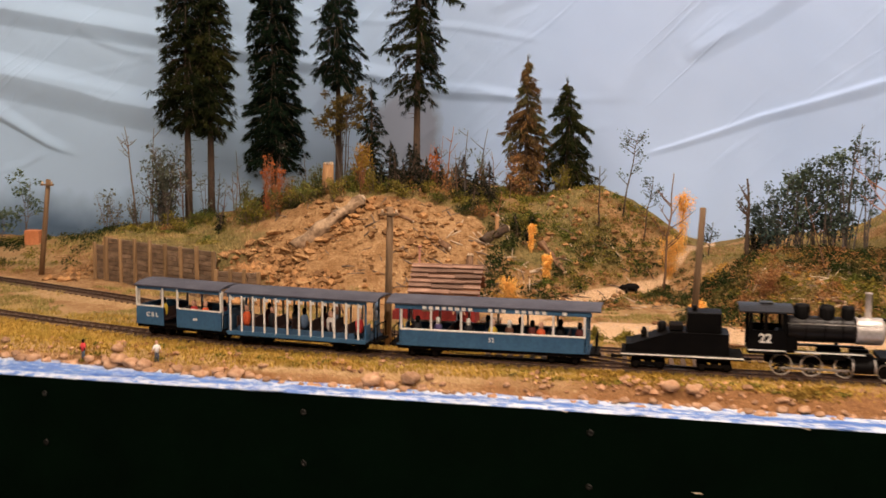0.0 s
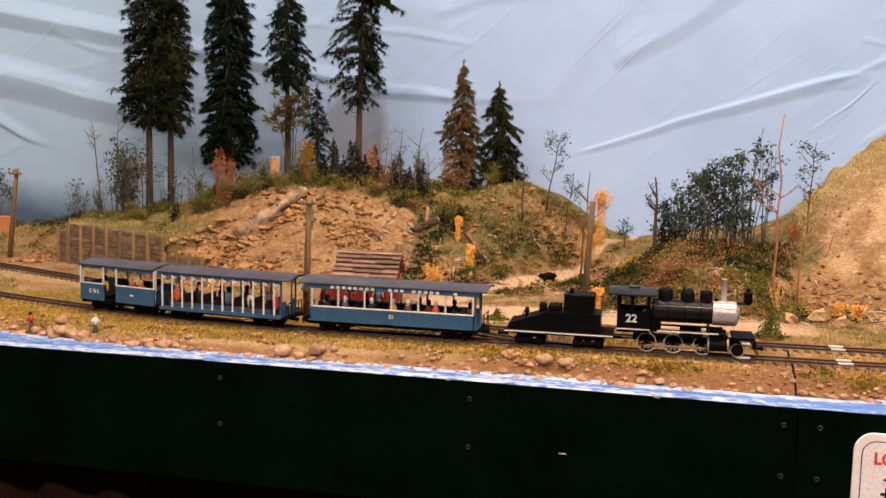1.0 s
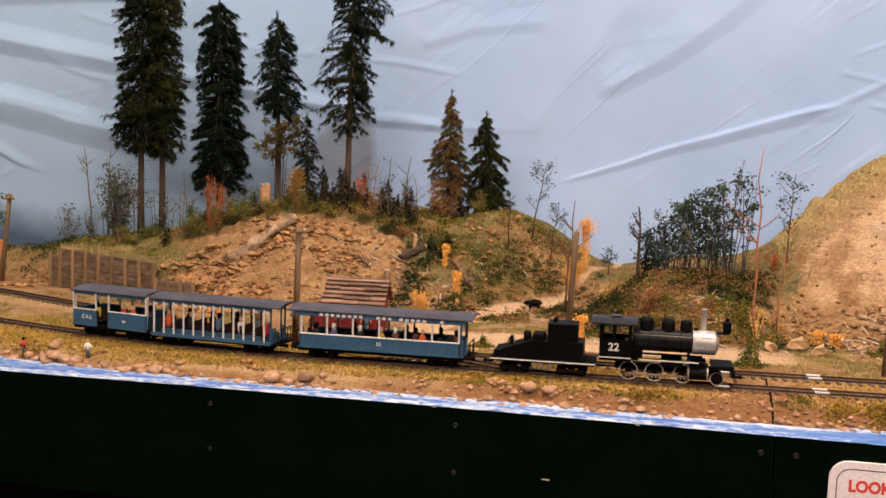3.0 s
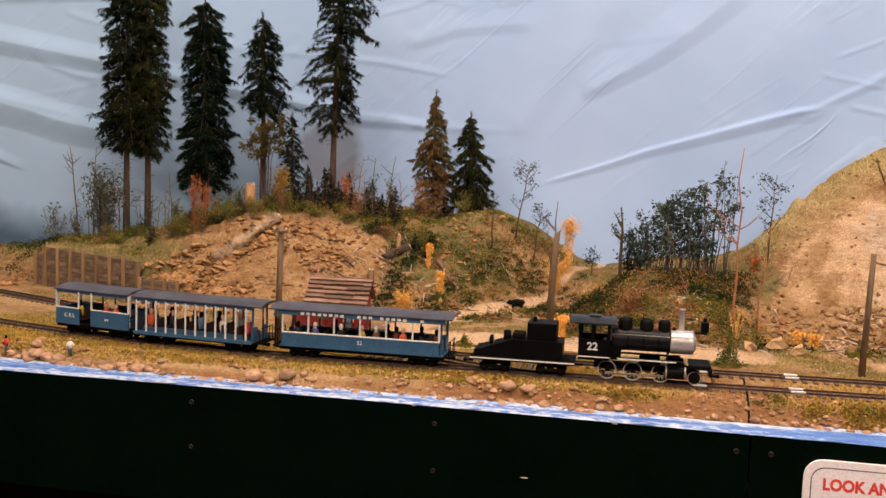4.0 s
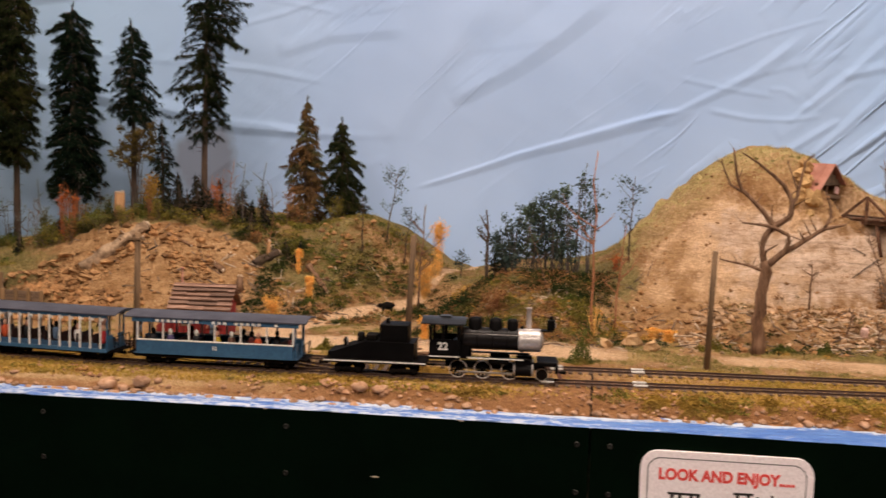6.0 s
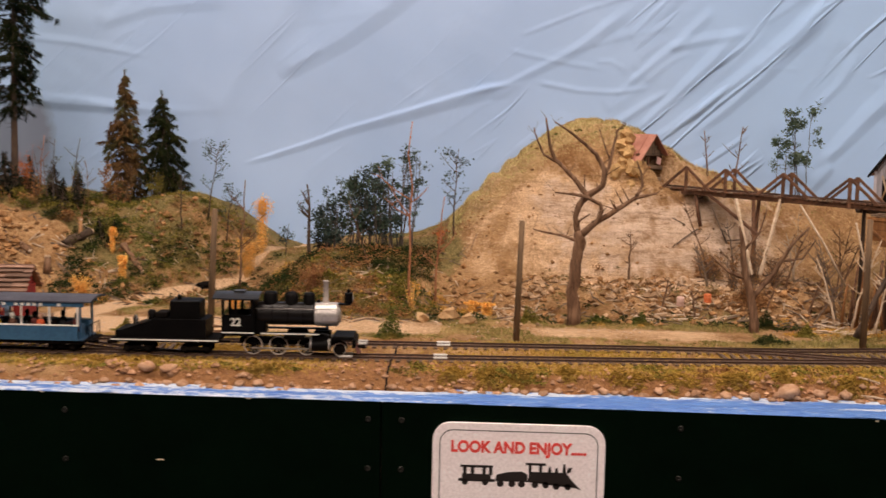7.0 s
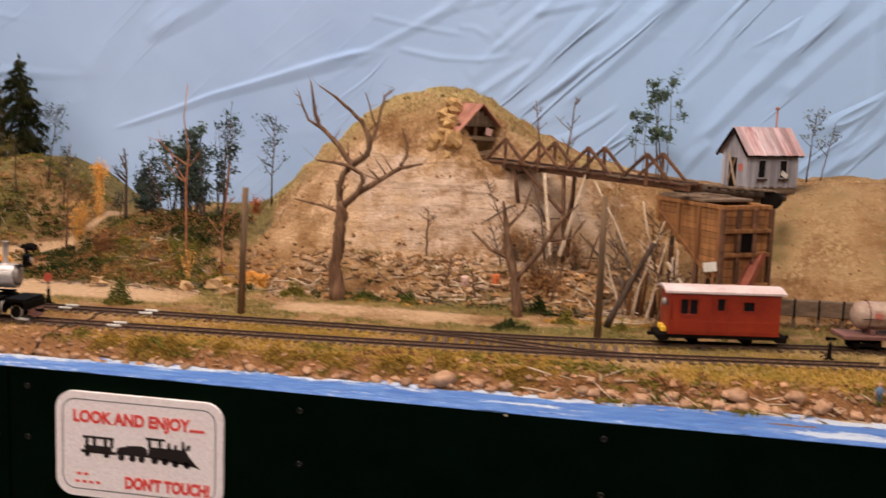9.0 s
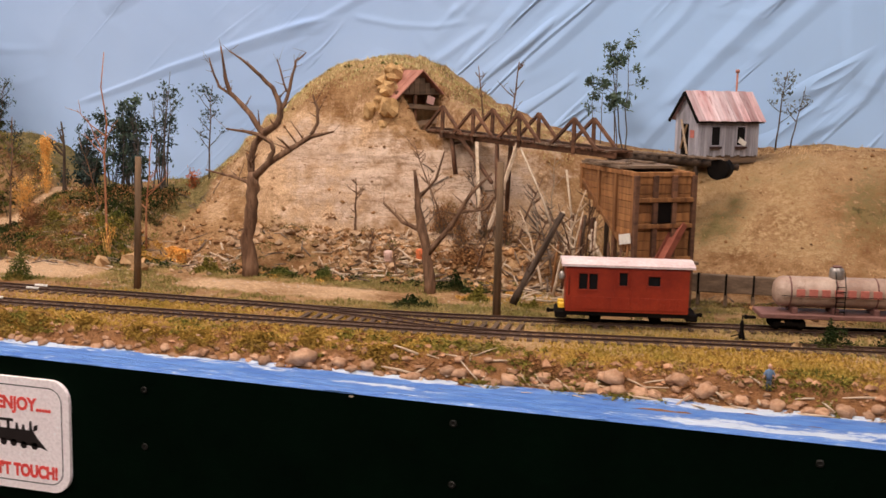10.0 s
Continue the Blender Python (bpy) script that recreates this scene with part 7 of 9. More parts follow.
def sign():
    x0, x1, z0, z1 = 0.354, 0.533, 0.975, 1.083
    s = thing("sign_board", "white rounded sign with red lettering fixed on the fascia", "sign")
    part("plate", Geo().prism(rounded(x0, x1, z0, z1, 0.019), -0.0062, -0.0022), SIGN_WHITE, s)
    o, i = rounded(x0 + 0.0072, x1 - 0.0072, z0 + 0.0072, z1 - 0.0072, 0.014), rounded(x0 + 0.0082, x1 - 0.0082, z0 + 0.0082, z1 - 0.0082, 0.013)
    n = len(o)
    part("border_line", Geo().add([(u, -0.0064, v) for u, v in o] + [(u, -0.0064, v) for u, v in i], [(k, (k + 1) % n, n + (k + 1) % n, n + k) for k in range(n)]), SIGN_BLACK, s)
    mid = (x0 + x1) / 2
    lettering("LOOK AND ENJOY.....", 0.0165, SIGN_RED, s, pose(mid, -0.0064, 1.0575, 90, 0, 0), "lettering", 0.0007, 0.89)
    lettering("DON'T TOUCH!", 0.0160, SIGN_RED, s, pose(mid + 0.031, -0.0064, 0.9930, 90, 0, 0), "lettering", 0.0008, 0.78)
    bars(s, SIGN_RED, x0 + 0.022, x0 + 0.044, 0.9985, 0.0026, -0.0064, 3, random.Random(2))
    bars(s, SIGN_RED, x0 + 0.020, x0 + 0.050, 0.9905, 0.0026, -0.0064, 4, random.Random(3))
    # black train silhouette
    y0, y1, b = -0.0066, -0.0062, 1.0190
    g = Geo()
    def flat(pts):
        g.prism([(mid + u, b + v) for u, v in pts], y0, y1)
    flat([(-0.062, 0.002), (-0.024, 0.002), (-0.024, 0.005), (-0.062, 0.005)])
    flat([(-0.058, 0.005), (-0.028, 0.005), (-0.028, 0.010), (-0.058, 0.010)])
    flat([(-0.060, 0.017), (-0.026, 0.017), (-0.026, 0.0195), (-0.060, 0.0195)])
    for u in (-0.057, -0.049, -0.037, -0.030):
        flat([(u, 0.009), (u + 0.0035, 0.009), (u + 0.0035, 0.018), (u, 0.018)])
    for u in (-0.055, -0.034):
        g.lathe([(0.0032, -0.0002), (0.0032, 0.0002)], (mid + u, y0 + 0.0002, b + 0.0012), "y", 12)
    flat([(-0.024, 0.003), (0.010, 0.003), (0.010, 0.011), (0.004, 0.014), (-0.010, 0.013), (-0.022, 0.010)])
    flat([(0.010, 0.003), (0.060, -0.002), (0.066, -0.004), (0.056, 0.006), (0.050, 0.014), (0.012, 0.014)])
    flat([(0.011, 0.013), (0.014, 0.013), (0.014, 0.022), (0.011, 0.022)])
    flat([(0.022, 0.013), (0.025, 0.013), (0.025, 0.022), (0.022, 0.022)])
    flat([(0.008, 0.021), (0.029, 0.021), (0.029, 0.0235), (0.008, 0.0235)])
    for u, hgt in ((0.031, 0.020), (0.038, 0.019), (0.046, 0.023)):
        flat([(u, 0.013), (u + 0.004, 0.013), (u + 0.003, hgt), (u + 0.001, hgt)])
    flat([(0.050, 0.013), (0.055, 0.015), (0.056, 0.020), (0.052, 0.019)])
    for u in (-0.018, -0.006, 0.004, 0.018, 0.029, 0.040, 0.052):
        g.lathe([(0.0036, -0.0002), (0.0036, 0.0002)], (mid + u, y0 + 0.0002, b + 0.0005 - 0.00006 * (u > 0.03) * 20), "y", 12)
    part("train_silhouette", g, SIGN_BLACK, s, "black silhouette of an old train")


sign()


# ---- scattered cover ----
def mesh_from(name, verts, faces, material):
    me = bpy.data.meshes.new(name)
    me.from_pydata(verts.tolist(), [], faces.tolist())
    me.materials.append(material)
    return me


def stuff(name, me, label, category):
    return tagged(new(name, me), label, category, "", "stuff")


def unit(rs, n):
    v = rs.normal(size=(n, 3))
    return v / np.linalg.norm(v, axis=1, keepdims=True)


def leaf_arrays(centres, size, rs, slim=0.55, flat=0.0):
    """A folded diamond leaf at every centre."""
    n = len(centres)
    u = unit(rs, n)
    u[:, 2] *= 1 - flat
    w = np.cross(u, unit(rs, n))
    w /= np.linalg.norm(w, axis=1, keepdims=True) + 1e-9
    s = size * rs.uniform(0.6, 1.3, (n, 1))
    nrm = np.cross(u, w)
    a, b = centres - u * s, centres + u * s
    c, d = centres + w * s * slim + nrm * s * 0.15, centres - w * s * slim + nrm * s * 0.15
    verts = np.stack([a, c, b, d], 1).reshape(-1, 3)
    i = np.arange(n)[:, None] * 4
    faces = np.hstack([i, i + 1, i + 2, i + 3])
    return verts, faces


def blade_arrays(x, y, low, high, rs, width=0.0005, lean=0.5):
    """A thin bent blade at every place."""
    n = len(x)
    z = land(x, y)
    base = np.column_stack([x, y, z - 0.0005])
    h = rs.uniform(low, high, n)
    t = rs.uniform(0, 6.283, n)
    k = rs.uniform(0.1, lean, n) * h
    tip = base + np.column_stack([k * np.cos(t), k * np.sin(t), h])
    side = np.column_stack([-np.sin(t), np.cos(t), 0 * t]) * width
    verts = np.stack([base - side, base + side, tip], 1).reshape(-1, 3)
    i = np.arange(n)[:, None] * 3
    return verts, np.hstack([i, i + 1, i + 2])


def clear_of_tracks(x, y, gap=0.019):
    return (np.abs(y - track_y(TRACK_MAIN, x)) > gap) & (np.abs(y - track_y(TRACK_SIDE, x)) > gap)


DRY_STRAW = foliage("dry_straw_grass", (0.48, 0.29, 0.12), (0.76, 0.54, 0.31), (0.44, 0.30, 0.12))


TURF = foliage("yellow_green_turf", (0.34, 0.215, 0.042), (0.54, 0.355, 0.092), (0.36, 0.255, 0.056))
CROWN_GRASS = foliage("pale_hilltop_grass", (0.46, 0.360, 0.150), (0.72, 0.590, 0.310), (0.52, 0.440, 0.180))


def grow_grass():
    rs = np.random.RandomState(31)
    n = 360000
    x, y = rs.uniform(-1.3, 1.6, n), rs.uniform(0.04, 0.44, n)
    d = fbm(x, y, 11.0, 4) + 0.5 * fbm(x, y, 60.0, 2)
    joint = np.exp(-((x - 0.30) / 0.11) ** 2) * (y < 0.26)
    ok = (y > shore(x) + 0.022) & (land(x, y) < GROUND_Z + 0.02) & (road_cover(x, y) < 0.35) & clear_of_tracks(x, y, 0.0115)
    near = (y < 0.25) & (rs.rand(n) < 0.95 * step(-0.25, 0.25, d) + 0.1) & (rs.rand(n) > joint * 0.92)
    v, f = blade_arrays(x[ok & near], y[ok & near], 0.0016, 0.0046, rs, 0.0007, 0.8)
    stuff("straw_grass", mesh_from("straw_grass", v, f, STRAW), "short yellow straw grass beside the tracks", "grass")
    m = 230000
    tx, ty = rs.uniform(-1.1, 1.5, m), rs.uniform(0.05, 0.20, m)
    joint2 = np.exp(-((tx - 0.30) / 0.11) ** 2)
    turf = (ty > shore(tx) + 0.014 + 0.014 * step(-0.24, -0.10, tx)) & clear_of_tracks(tx, ty, 0.0125) & (rs.rand(m) > joint2) & (rs.rand(m) < 1.0 - 0.55 * step(0.0, 0.5, tx) + 0.8 * fbm(tx, ty, 11.0, 3))
    v, f = blade_arrays(tx[turf], ty[turf], 0.0012, 0.0036, rs, 0.0011, 0.9)
    stuff("turf", mesh_from("turf", v, f, TURF), "short yellow-green turf along the bank", "grass")
    far = ok & (y >= 0.20) & (d > -0.12) & (rs.rand(n) > joint)
    v, f = blade_arrays(x[far], y[far], 0.0018, 0.0052, rs, 0.00055, 0.8)
    stuff("green_grass", mesh_from("green_grass", v, f, GRASS), "patchy green and tan grass on the flat ground", "grass")
    n = 150000
    x, y = rs.uniform(-1.5, 1.7, n), rs.uniform(0.36, 0.83, n)
    z = land(x, y)
    d = fbm(x, y, 9.0, 4)
    rocky = ((x > -0.60) & (x < -0.22) & (y < 0.575)) | (x > 0.95)
    face = (x > 0.36) & (x < 0.92) & (z < 1.335)
    ok = (z > GROUND_Z + 0.02) & (road_cover(x, y) < 0.3) & ~rocky & ~face & (rs.rand(n) < 0.45 + 1.2 * d)
    v, f = blade_arrays(x[ok], y[ok], 0.002, 0.0070, rs, 0.0006, 0.9)
    stuff("hill_grass", mesh_from("hill_grass", v, f, GRASS), "thin olive grass over the hills", "grass")
    n = 60000
    x, y = rs.uniform(0.34, 0.88, n), rs.uniform(0.50, 0.80, n)
    under = along(x, 1) - land(x, y) + 0.04 * fbm(x, y, 12.0, 4)
    ok = (under < rs.uniform(0.008, 0.042, n)) & (rs.rand(n) < 1.0 - 0.75 * step(0.56, 0.66, x))
    v, f = blade_arrays(x[ok], y[ok], 0.0015, 0.0052, rs, 0.0007, 0.9)
    stuff("hilltop_grass", mesh_from("hilltop_grass", v, f, CROWN_GRASS), "pale yellow-green grass along the mine hill's crest", "grass")
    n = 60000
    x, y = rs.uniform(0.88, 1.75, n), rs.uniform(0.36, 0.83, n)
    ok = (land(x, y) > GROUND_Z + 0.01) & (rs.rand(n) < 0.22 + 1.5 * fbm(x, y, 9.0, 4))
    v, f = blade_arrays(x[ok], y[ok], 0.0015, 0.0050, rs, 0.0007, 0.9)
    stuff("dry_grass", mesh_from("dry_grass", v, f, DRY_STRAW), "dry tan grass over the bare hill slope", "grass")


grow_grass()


def clumps(name, label, material, zones, seed, size=0.0026, per=16):
    """Low leafy undergrowth: zones are (x0, x1, y0, y1, count, radius, height)."""
    rs = np.random.RandomState(seed)
    allc = []
    for x0, x1, y0, y1, count, radius, height in zones:
        x, y = rs.uniform(x0, x1, count * 5), rs.uniform(y0, y1, count * 5)
        keep = (fbm(x + seed * 0.37, y + seed * 0.11, 15.0, 3) + rs.uniform(-0.07, 0.07, len(x)) > 0.015) & (road_cover(x, y) < 0.25) & clear_of_tracks(x, y, 0.025)
        x, y = x[keep][:count], y[keep][:count]
        z = land(x, y)
        m = len(x)
        r = radius * rs.uniform(0.5, 1.4, (m, 1, 1))
        off = unit(rs, m * per).reshape(m, per, 3) * rs.uniform(0.3, 1.0, (m, per, 1)) ** 0.5
        off[:, :, 2] = np.abs(off[:, :, 2]) * height / radius
        c = np.column_stack([x, y, z])[:, None, :] + off * r
        allc.append(c.reshape(-1, 3))
    v, f = leaf_arrays(np.vstack(allc), size, rs)
    stuff(name, mesh_from(name, v, f, material), label, "undergrowth")


clumps("dark_undergrowth", "dark green creeping undergrowth on the mounds", LEAF_DARK,
       [(0.04, 0.325, 0.37, 0.58, 760, 0.011, 0.010), (-0.24, 0.02, 0.44, 0.62, 300, 0.010, 0.007), (-0.06, 0.10, 0.44, 0.66, 130, 0.011, 0.009), (0.28, 0.44, 0.36, 0.46, 30, 0.009, 0.007), (0.46, 0.95, 0.38, 0.46, 60, 0.008, 0.006), (-1.4, -0.9, 0.55, 0.80, 200, 0.014, 0.012), (-0.60, -0.2, 0.60, 0.70, 130, 0.010, 0.016)], 41, 0.0017, 34)
clumps("olive_undergrowth", "olive and yellow-green bushes along the hilltop", LEAF_OLIVE,
       [(-0.84, -0.66, 0.54, 0.62, 120, 0.010, 0.0035), (-0.60, -0.18, 0.585, 0.72, 330, 0.011, 0.016), (-0.20, 0.06, 0.52, 0.74, 150, 0.009, 0.007), (0.08, 0.33, 0.40, 0.60, 150, 0.009, 0.007), (-1.5, -0.9, 0.52, 0.8, 120, 0.013, 0.010), (0.30, 1.35, 0.060, 0.13, 220, 0.009, 0.005), (-0.9, 0.2, 0.055, 0.095, 50, 0.008, 0.0025)], 42, 0.0017, 34)
clumps("green_undergrowth", "mid-green leafy undergrowth on the hill", LEAF_GREEN,
       [(-0.62, -0.24, 0.60, 0.74, 230, 0.012, 0.013), (-0.86, -0.66, 0.56, 0.70, 90, 0.010, 0.005), (0.05, 0.33, 0.40, 0.58, 150, 0.009, 0.007), (-0.21, 0.0, 0.50, 0.70, 120, 0.010, 0.008), (0.50, 0.64, 0.655, 0.74, 12, 0.005, 0.003)], 43, 0.0017, 34)
clumps("brown_undergrowth", "brown and rusty dead brush among the greenery", LEAF_BROWN,
       [(-0.66, -0.24, 0.585, 0.72, 220, 0.010, 0.016), (0.05, 0.335, 0.38, 0.58, 520, 0.011, 0.010), (-0.22, 0.04, 0.46, 0.72, 150, 0.009, 0.009), (0.40, 0.92, 0.44, 0.54, 110, 0.010, 0.006), (0.72, 0.82, 0.46, 0.56, 160, 0.011, 0.016), (1.04, 1.45, 0.385, 0.46, 80, 0.009, 0.005), (0.36, 1.35, 0.065, 0.13, 110, 0.008, 0.005), (-0.9, 0.2, 0.055, 0.10, 30, 0.007, 0.0025)], 44, 0.0016, 32)
clumps("yellow_undergrowth", "ochre dried scrub", foliage("ochre_scrub", (0.36, 0.18, 0.03), (0.66, 0.38, 0.09)),
       [(0.02, 0.10, 0.56, 0.66, 40, 0.010, 0.016), (-0.21, -0.16, 0.44, 0.52, 26, 0.011, 0.010), (0.30, 0.42, 0.40, 0.48, 40, 0.008, 0.010), (0.06, 0.34, 0.38, 0.56, 70, 0.007, 0.006), (0.50, 1.0, 0.34, 0.44, 46, 0.008, 0.006)], 45, 0.0014, 34)


# ---- stones ----
STONES = []
for k in range(10):
    rr = random.Random(60 + k)
    STONES.append(mesh_of("stone", Geo().blob((0, 0, 0), (1, rr.uniform(0.7, 0.95), rr.uniform(0.5, 0.72)), rr, 0.36, 8, 12, True, 0.35), ROCK))
STONES_TAN = []
for k in range(6):
    rr = random.Random(80 + k)
    STONES_TAN.append(mesh_of("stone", Geo().blob((0, 0, 0), (1, rr.uniform(0.6, 0.95), rr.uniform(0.55, 0.8)), rr, 0.55, 4, 6, False, 0.3), ROCK_TAN))


ROCK_OCHRE = surface("ochre_rock", (0.36, 0.21, 0.085), (0.60, 0.40, 0.19), 1.2, 6.0, 0.92, 0, 0.0012, 0.3, c=(0.24, 0.13, 0.05), spec=0.1)
STONES_OCHRE = []
for k in range(5):
    rr = random.Random(95 + k)
    STONES_OCHRE.append(mesh_of("stone", Geo().blob((0, 0, 0), (1, rr.uniform(0.7, 0.95), rr.uniform(0.7, 1.0)), rr, 0.42, 6, 8, False, 0.15), ROCK_OCHRE))


def stone(x, y, r, rnd, pool, name, label, group, sink=0.38):
    z = on_land(x, y)
    o = new(name, rnd.choice(pool))
    o.matrix_world = pose(x, y, z + r * (0.6 - sink), rnd.uniform(-12, 12), rnd.uniform(-12, 12), rnd.uniform(0, 360)) @ Matrix.Scale(r, 4)
    return tagged(o, label, "stone", group)


def shore_stones():
    rnd = random.Random(71)
    x = -1.05
    while x < 1.5:
        base = float(np.interp(x, [-1.0, -0.7, -0.45, -0.38, -0.22, -0.1, 0.02, 0.10, 0.2, 0.3, 0.45, 0.8, 1.1, 1.3], [0.008, 0.0085, 0.0085, 0.005, 0.0065, 0.005, 0.0055, 0.0065, 0.0045, 0.0045, 0.0065, 0.0065, 0.0075, 0.008]))
        r = base * rnd.uniform(0.5, 1.25)
        stone(x, float(shore(x)) + 0.004 + rnd.uniform(-0.004, 0.006), r, rnd, STONES, "boulder", "rounded brown boulder at the water's edge", "shore boulders")
        if rnd.random() < (0.2 if x < 0.05 else 0.55):
            stone(x + rnd.uniform(-0.01, 0.01), float(shore(x)) + rnd.uniform(0.012, 0.026), r * rnd.uniform(0.4, 0.9), rnd, STONES, "boulder", "rounded brown boulder at the water's edge", "shore boulders")
        x += r * rnd.uniform(1.3, 2.6)
    for x, y, r in ((-0.559, 0.058, 0.0121), (-0.526, 0.054, 0.0106), (-0.485, 0.049, 0.0078), (-0.460, 0.045, 0.0068), (-0.436, 0.045, 0.0091), (-0.413, 0.040, 0.0104), (-0.263, 0.036, 0.0113), (-0.243, 0.034, 0.0068), (-0.224, 0.041, 0.0113), (-0.210, 0.035, 0.0060), (-0.228, 0.031, 0.0053), (0.035, 0.052, 0.0105), (0.058, 0.053, 0.010), (0.736, 0.064, 0.0125), (0.93, 0.070, 0.0105), (1.02, 0.085, 0.0125), (1.075, 0.092, 0.011), (1.10, 0.084, 0.010)):
        stone(x, y, r, rnd, STONES, "boulder", "large rounded brown boulder on the bank", "shore boulders", 0.30)


shore_stones()


def hill_stones():
    rnd = random.Random(72)
    for x, y, r, label in ((0.190, 0.375, 0.0125, "rounded grey-tan boulder beside the road"), (-0.505, 0.378, 0.0125, "large tan rock below the hill slope"), (0.379, 0.372, 0.013, "square yellow-tan rock by the track side"), (0.318, 0.385, 0.011, "dark tan rock on the bank"), (0.352, 0.395, 0.016, "broad tan rock on the bank"), (-0.47, 0.40, 0.008, "tan rock on the slope"), (1.175, 0.215, 0.007, "small tan rock beside the track")):
        stone(x, y, r, rnd, STONES_TAN, "rock", label, "", 0.2)
    for x, y, r in ((0.621, 0.676, 0.011), (0.631, 0.668, 0.010), (0.617, 0.649, 0.015), (0.627, 0.655, 0.012), (0.610, 0.634, 0.014), (0.620, 0.628, 0.013), (0.627, 0.613, 0.020), (0.612, 0.617, 0.013), (0.600, 0.611, 0.013), (0.622, 0.602, 0.010)):
        o = new("rock", rnd.choice(STONES_OCHRE))
        o.matrix_world = pose(x, y, on_land(x, y) + 0.05 * r, rnd.uniform(-30, 30), rnd.uniform(-30, 30), rnd.uniform(0, 360)) @ Matrix.Scale(r, 4)
        tagged(o, "blocky tan rock piled beside the mine entrance", "rock", "portal rocks")


hill_stones()


def rubble(name, label, material, zones, seed, flat_shade=True):
    """Loose broken stones: zones are (x0, x1, y0, y1, count, least, most)."""
    rs = np.random.RandomState(seed)
    base = np.array([(1, 0, 0), (-1, 0, 0), (0, 1, 0), (0, -1, 0), (0, 0, 1), (0, 0, -1), (0.6, 0.6, 0.5), (-0.6, 0.5, 0.5), (0.5, -0.6, 0.5), (-0.6, -0.6, 0.4)], float)
    tri = np.array([(6, 0, 2), (4, 0, 6), (4, 6, 2), (7, 4, 2), (7, 2, 1), (7, 1, 4), (8, 4, 0), (8, 0, 3), (8, 3, 4), (9, 3, 1), (9, 1, 4), (9, 4, 3), (5, 2, 0), (5, 1, 2), (5, 3, 1), (5, 0, 3)])
    av, af, n0 = [], [], 0
    for x0, x1, y0, y1, count, lo, hi in zones:
        x, y = rs.uniform(x0, x1, count), rs.uniform(y0, y1, count)
        keep = clear_of_tracks(x, y, 0.022) & (y > shore(x) - 0.002) & (fbm(x, y, 15.0, 3) + rs.uniform(-0.3, 0.3, count) > -0.12)
        x, y = x[keep], y[keep]
        z = land(x, y)
        for k in range(len(x)):
            r = lo + (hi - lo) * rs.rand() ** 2.2
            p = base * (1 + rs.uniform(-0.35, 0.35, base.shape)) * np.array([1, rs.uniform(0.6, 1), rs.uniform(0.55, 1.0)]) * r
            a = rs.uniform(0, 6.283)
            c, s = math.cos(a), math.sin(a)
            p = np.column_stack([p[:, 0] * c - p[:, 1] * s, p[:, 0] * s + p[:, 1] * c, p[:, 2]])
            av.append(p + (x[k], y[k], z[k] + r * 0.15))
            af.append(tri + n0)
            n0 += len(base)
    stuff(name, mesh_from(name, np.vstack(av), np.vstack(af), material), label, "rubble")


rubble("slope_rubble", "loose tan broken rock down the cut slope", surface("slope_rubble", (0.18, 0.082, 0.028), (0.36, 0.195, 0.08), 90, 420, 0.9, 0, 0.001, 0.9, c=(0.20, 0.10, 0.04), island=True),
       [(-0.60, -0.44, 0.37, 0.53, 1500, 0.0012, 0.0065), (-0.44, -0.30, 0.40, 0.55, 260, 0.001, 0.006), (-0.58, -0.42, 0.37, 0.47, 900, 0.002, 0.0095), (-0.52, -0.30, 0.48, 0.57, 260, 0.002, 0.010), (-0.40, -0.20, 0.40, 0.56, 250, 0.001, 0.006), (-0.92, -0.86, 0.48, 0.56, 90, 0.003, 0.010), (0.36, 1.0, 0.40, 0.53, 1100, 0.0012, 0.007), (0.36, 0.92, 0.50, 0.70, 700, 0.0008, 0.004), (1.02, 1.5, 0.37, 0.5, 420, 0.001, 0.006), (1.05, 1.6, 0.45, 0.8, 420, 0.0008, 0.0035), (0.0, 0.38, 0.36, 0.56, 420, 0.001, 0.006), (-0.26, 0.0, 0.46, 0.70, 420, 0.001, 0.0075)], 51)
rubble("shore_gravel", "small reddish stones and gravel along the bank", surface("bank_gravel", (0.24, 0.115, 0.055), (0.44, 0.26, 0.155), 90, 420, 0.9, 0, 0.0006, 0.9, spec=0.15, island=True),
       [(-1.2, 1.5, 0.035, 0.10, 2600, 0.0008, 0.0042), (-0.1, 0.16, 0.045, 0.075, 260, 0.0015, 0.0055), (0.6, 1.4, 0.05, 0.11, 700, 0.001, 0.006)], 52)
rubble("road_gravel", "pale gravel strewn on the road and yard", surface("road_gravel", (0.45, 0.33, 0.23), (0.66, 0.53, 0.42), 90, 420, 0.9, 0, 0.0006, 0.2), [(-0.24, 0.42, 0.26, 0.36, 900, 0.0004, 0.0016), (-0.22, 0.08, 0.32, 0.72, 500, 0.0004, 0.0016), (0.40, 0.95, 0.25, 0.37, 500, 0.0004, 0.0016)], 53)


rubble("mine_rubble", "chunky brown and tan rubble at the foot of the mine hill", surface("mine_rubble", (0.20, 0.105, 0.045), (0.52, 0.36, 0.22), 90, 420, 0.9, 0, 0.0008, 0.9, c=(0.26, 0.13, 0.055), island=True),
       [(0.42, 0.92, 0.42, 0.52, 420, 0.002, 0.0085), (0.36, 0.48, 0.37, 0.46, 120, 0.001, 0.005), (0.44, 0.76, 0.46, 0.52, 160, 0.003, 0.011)], 57)


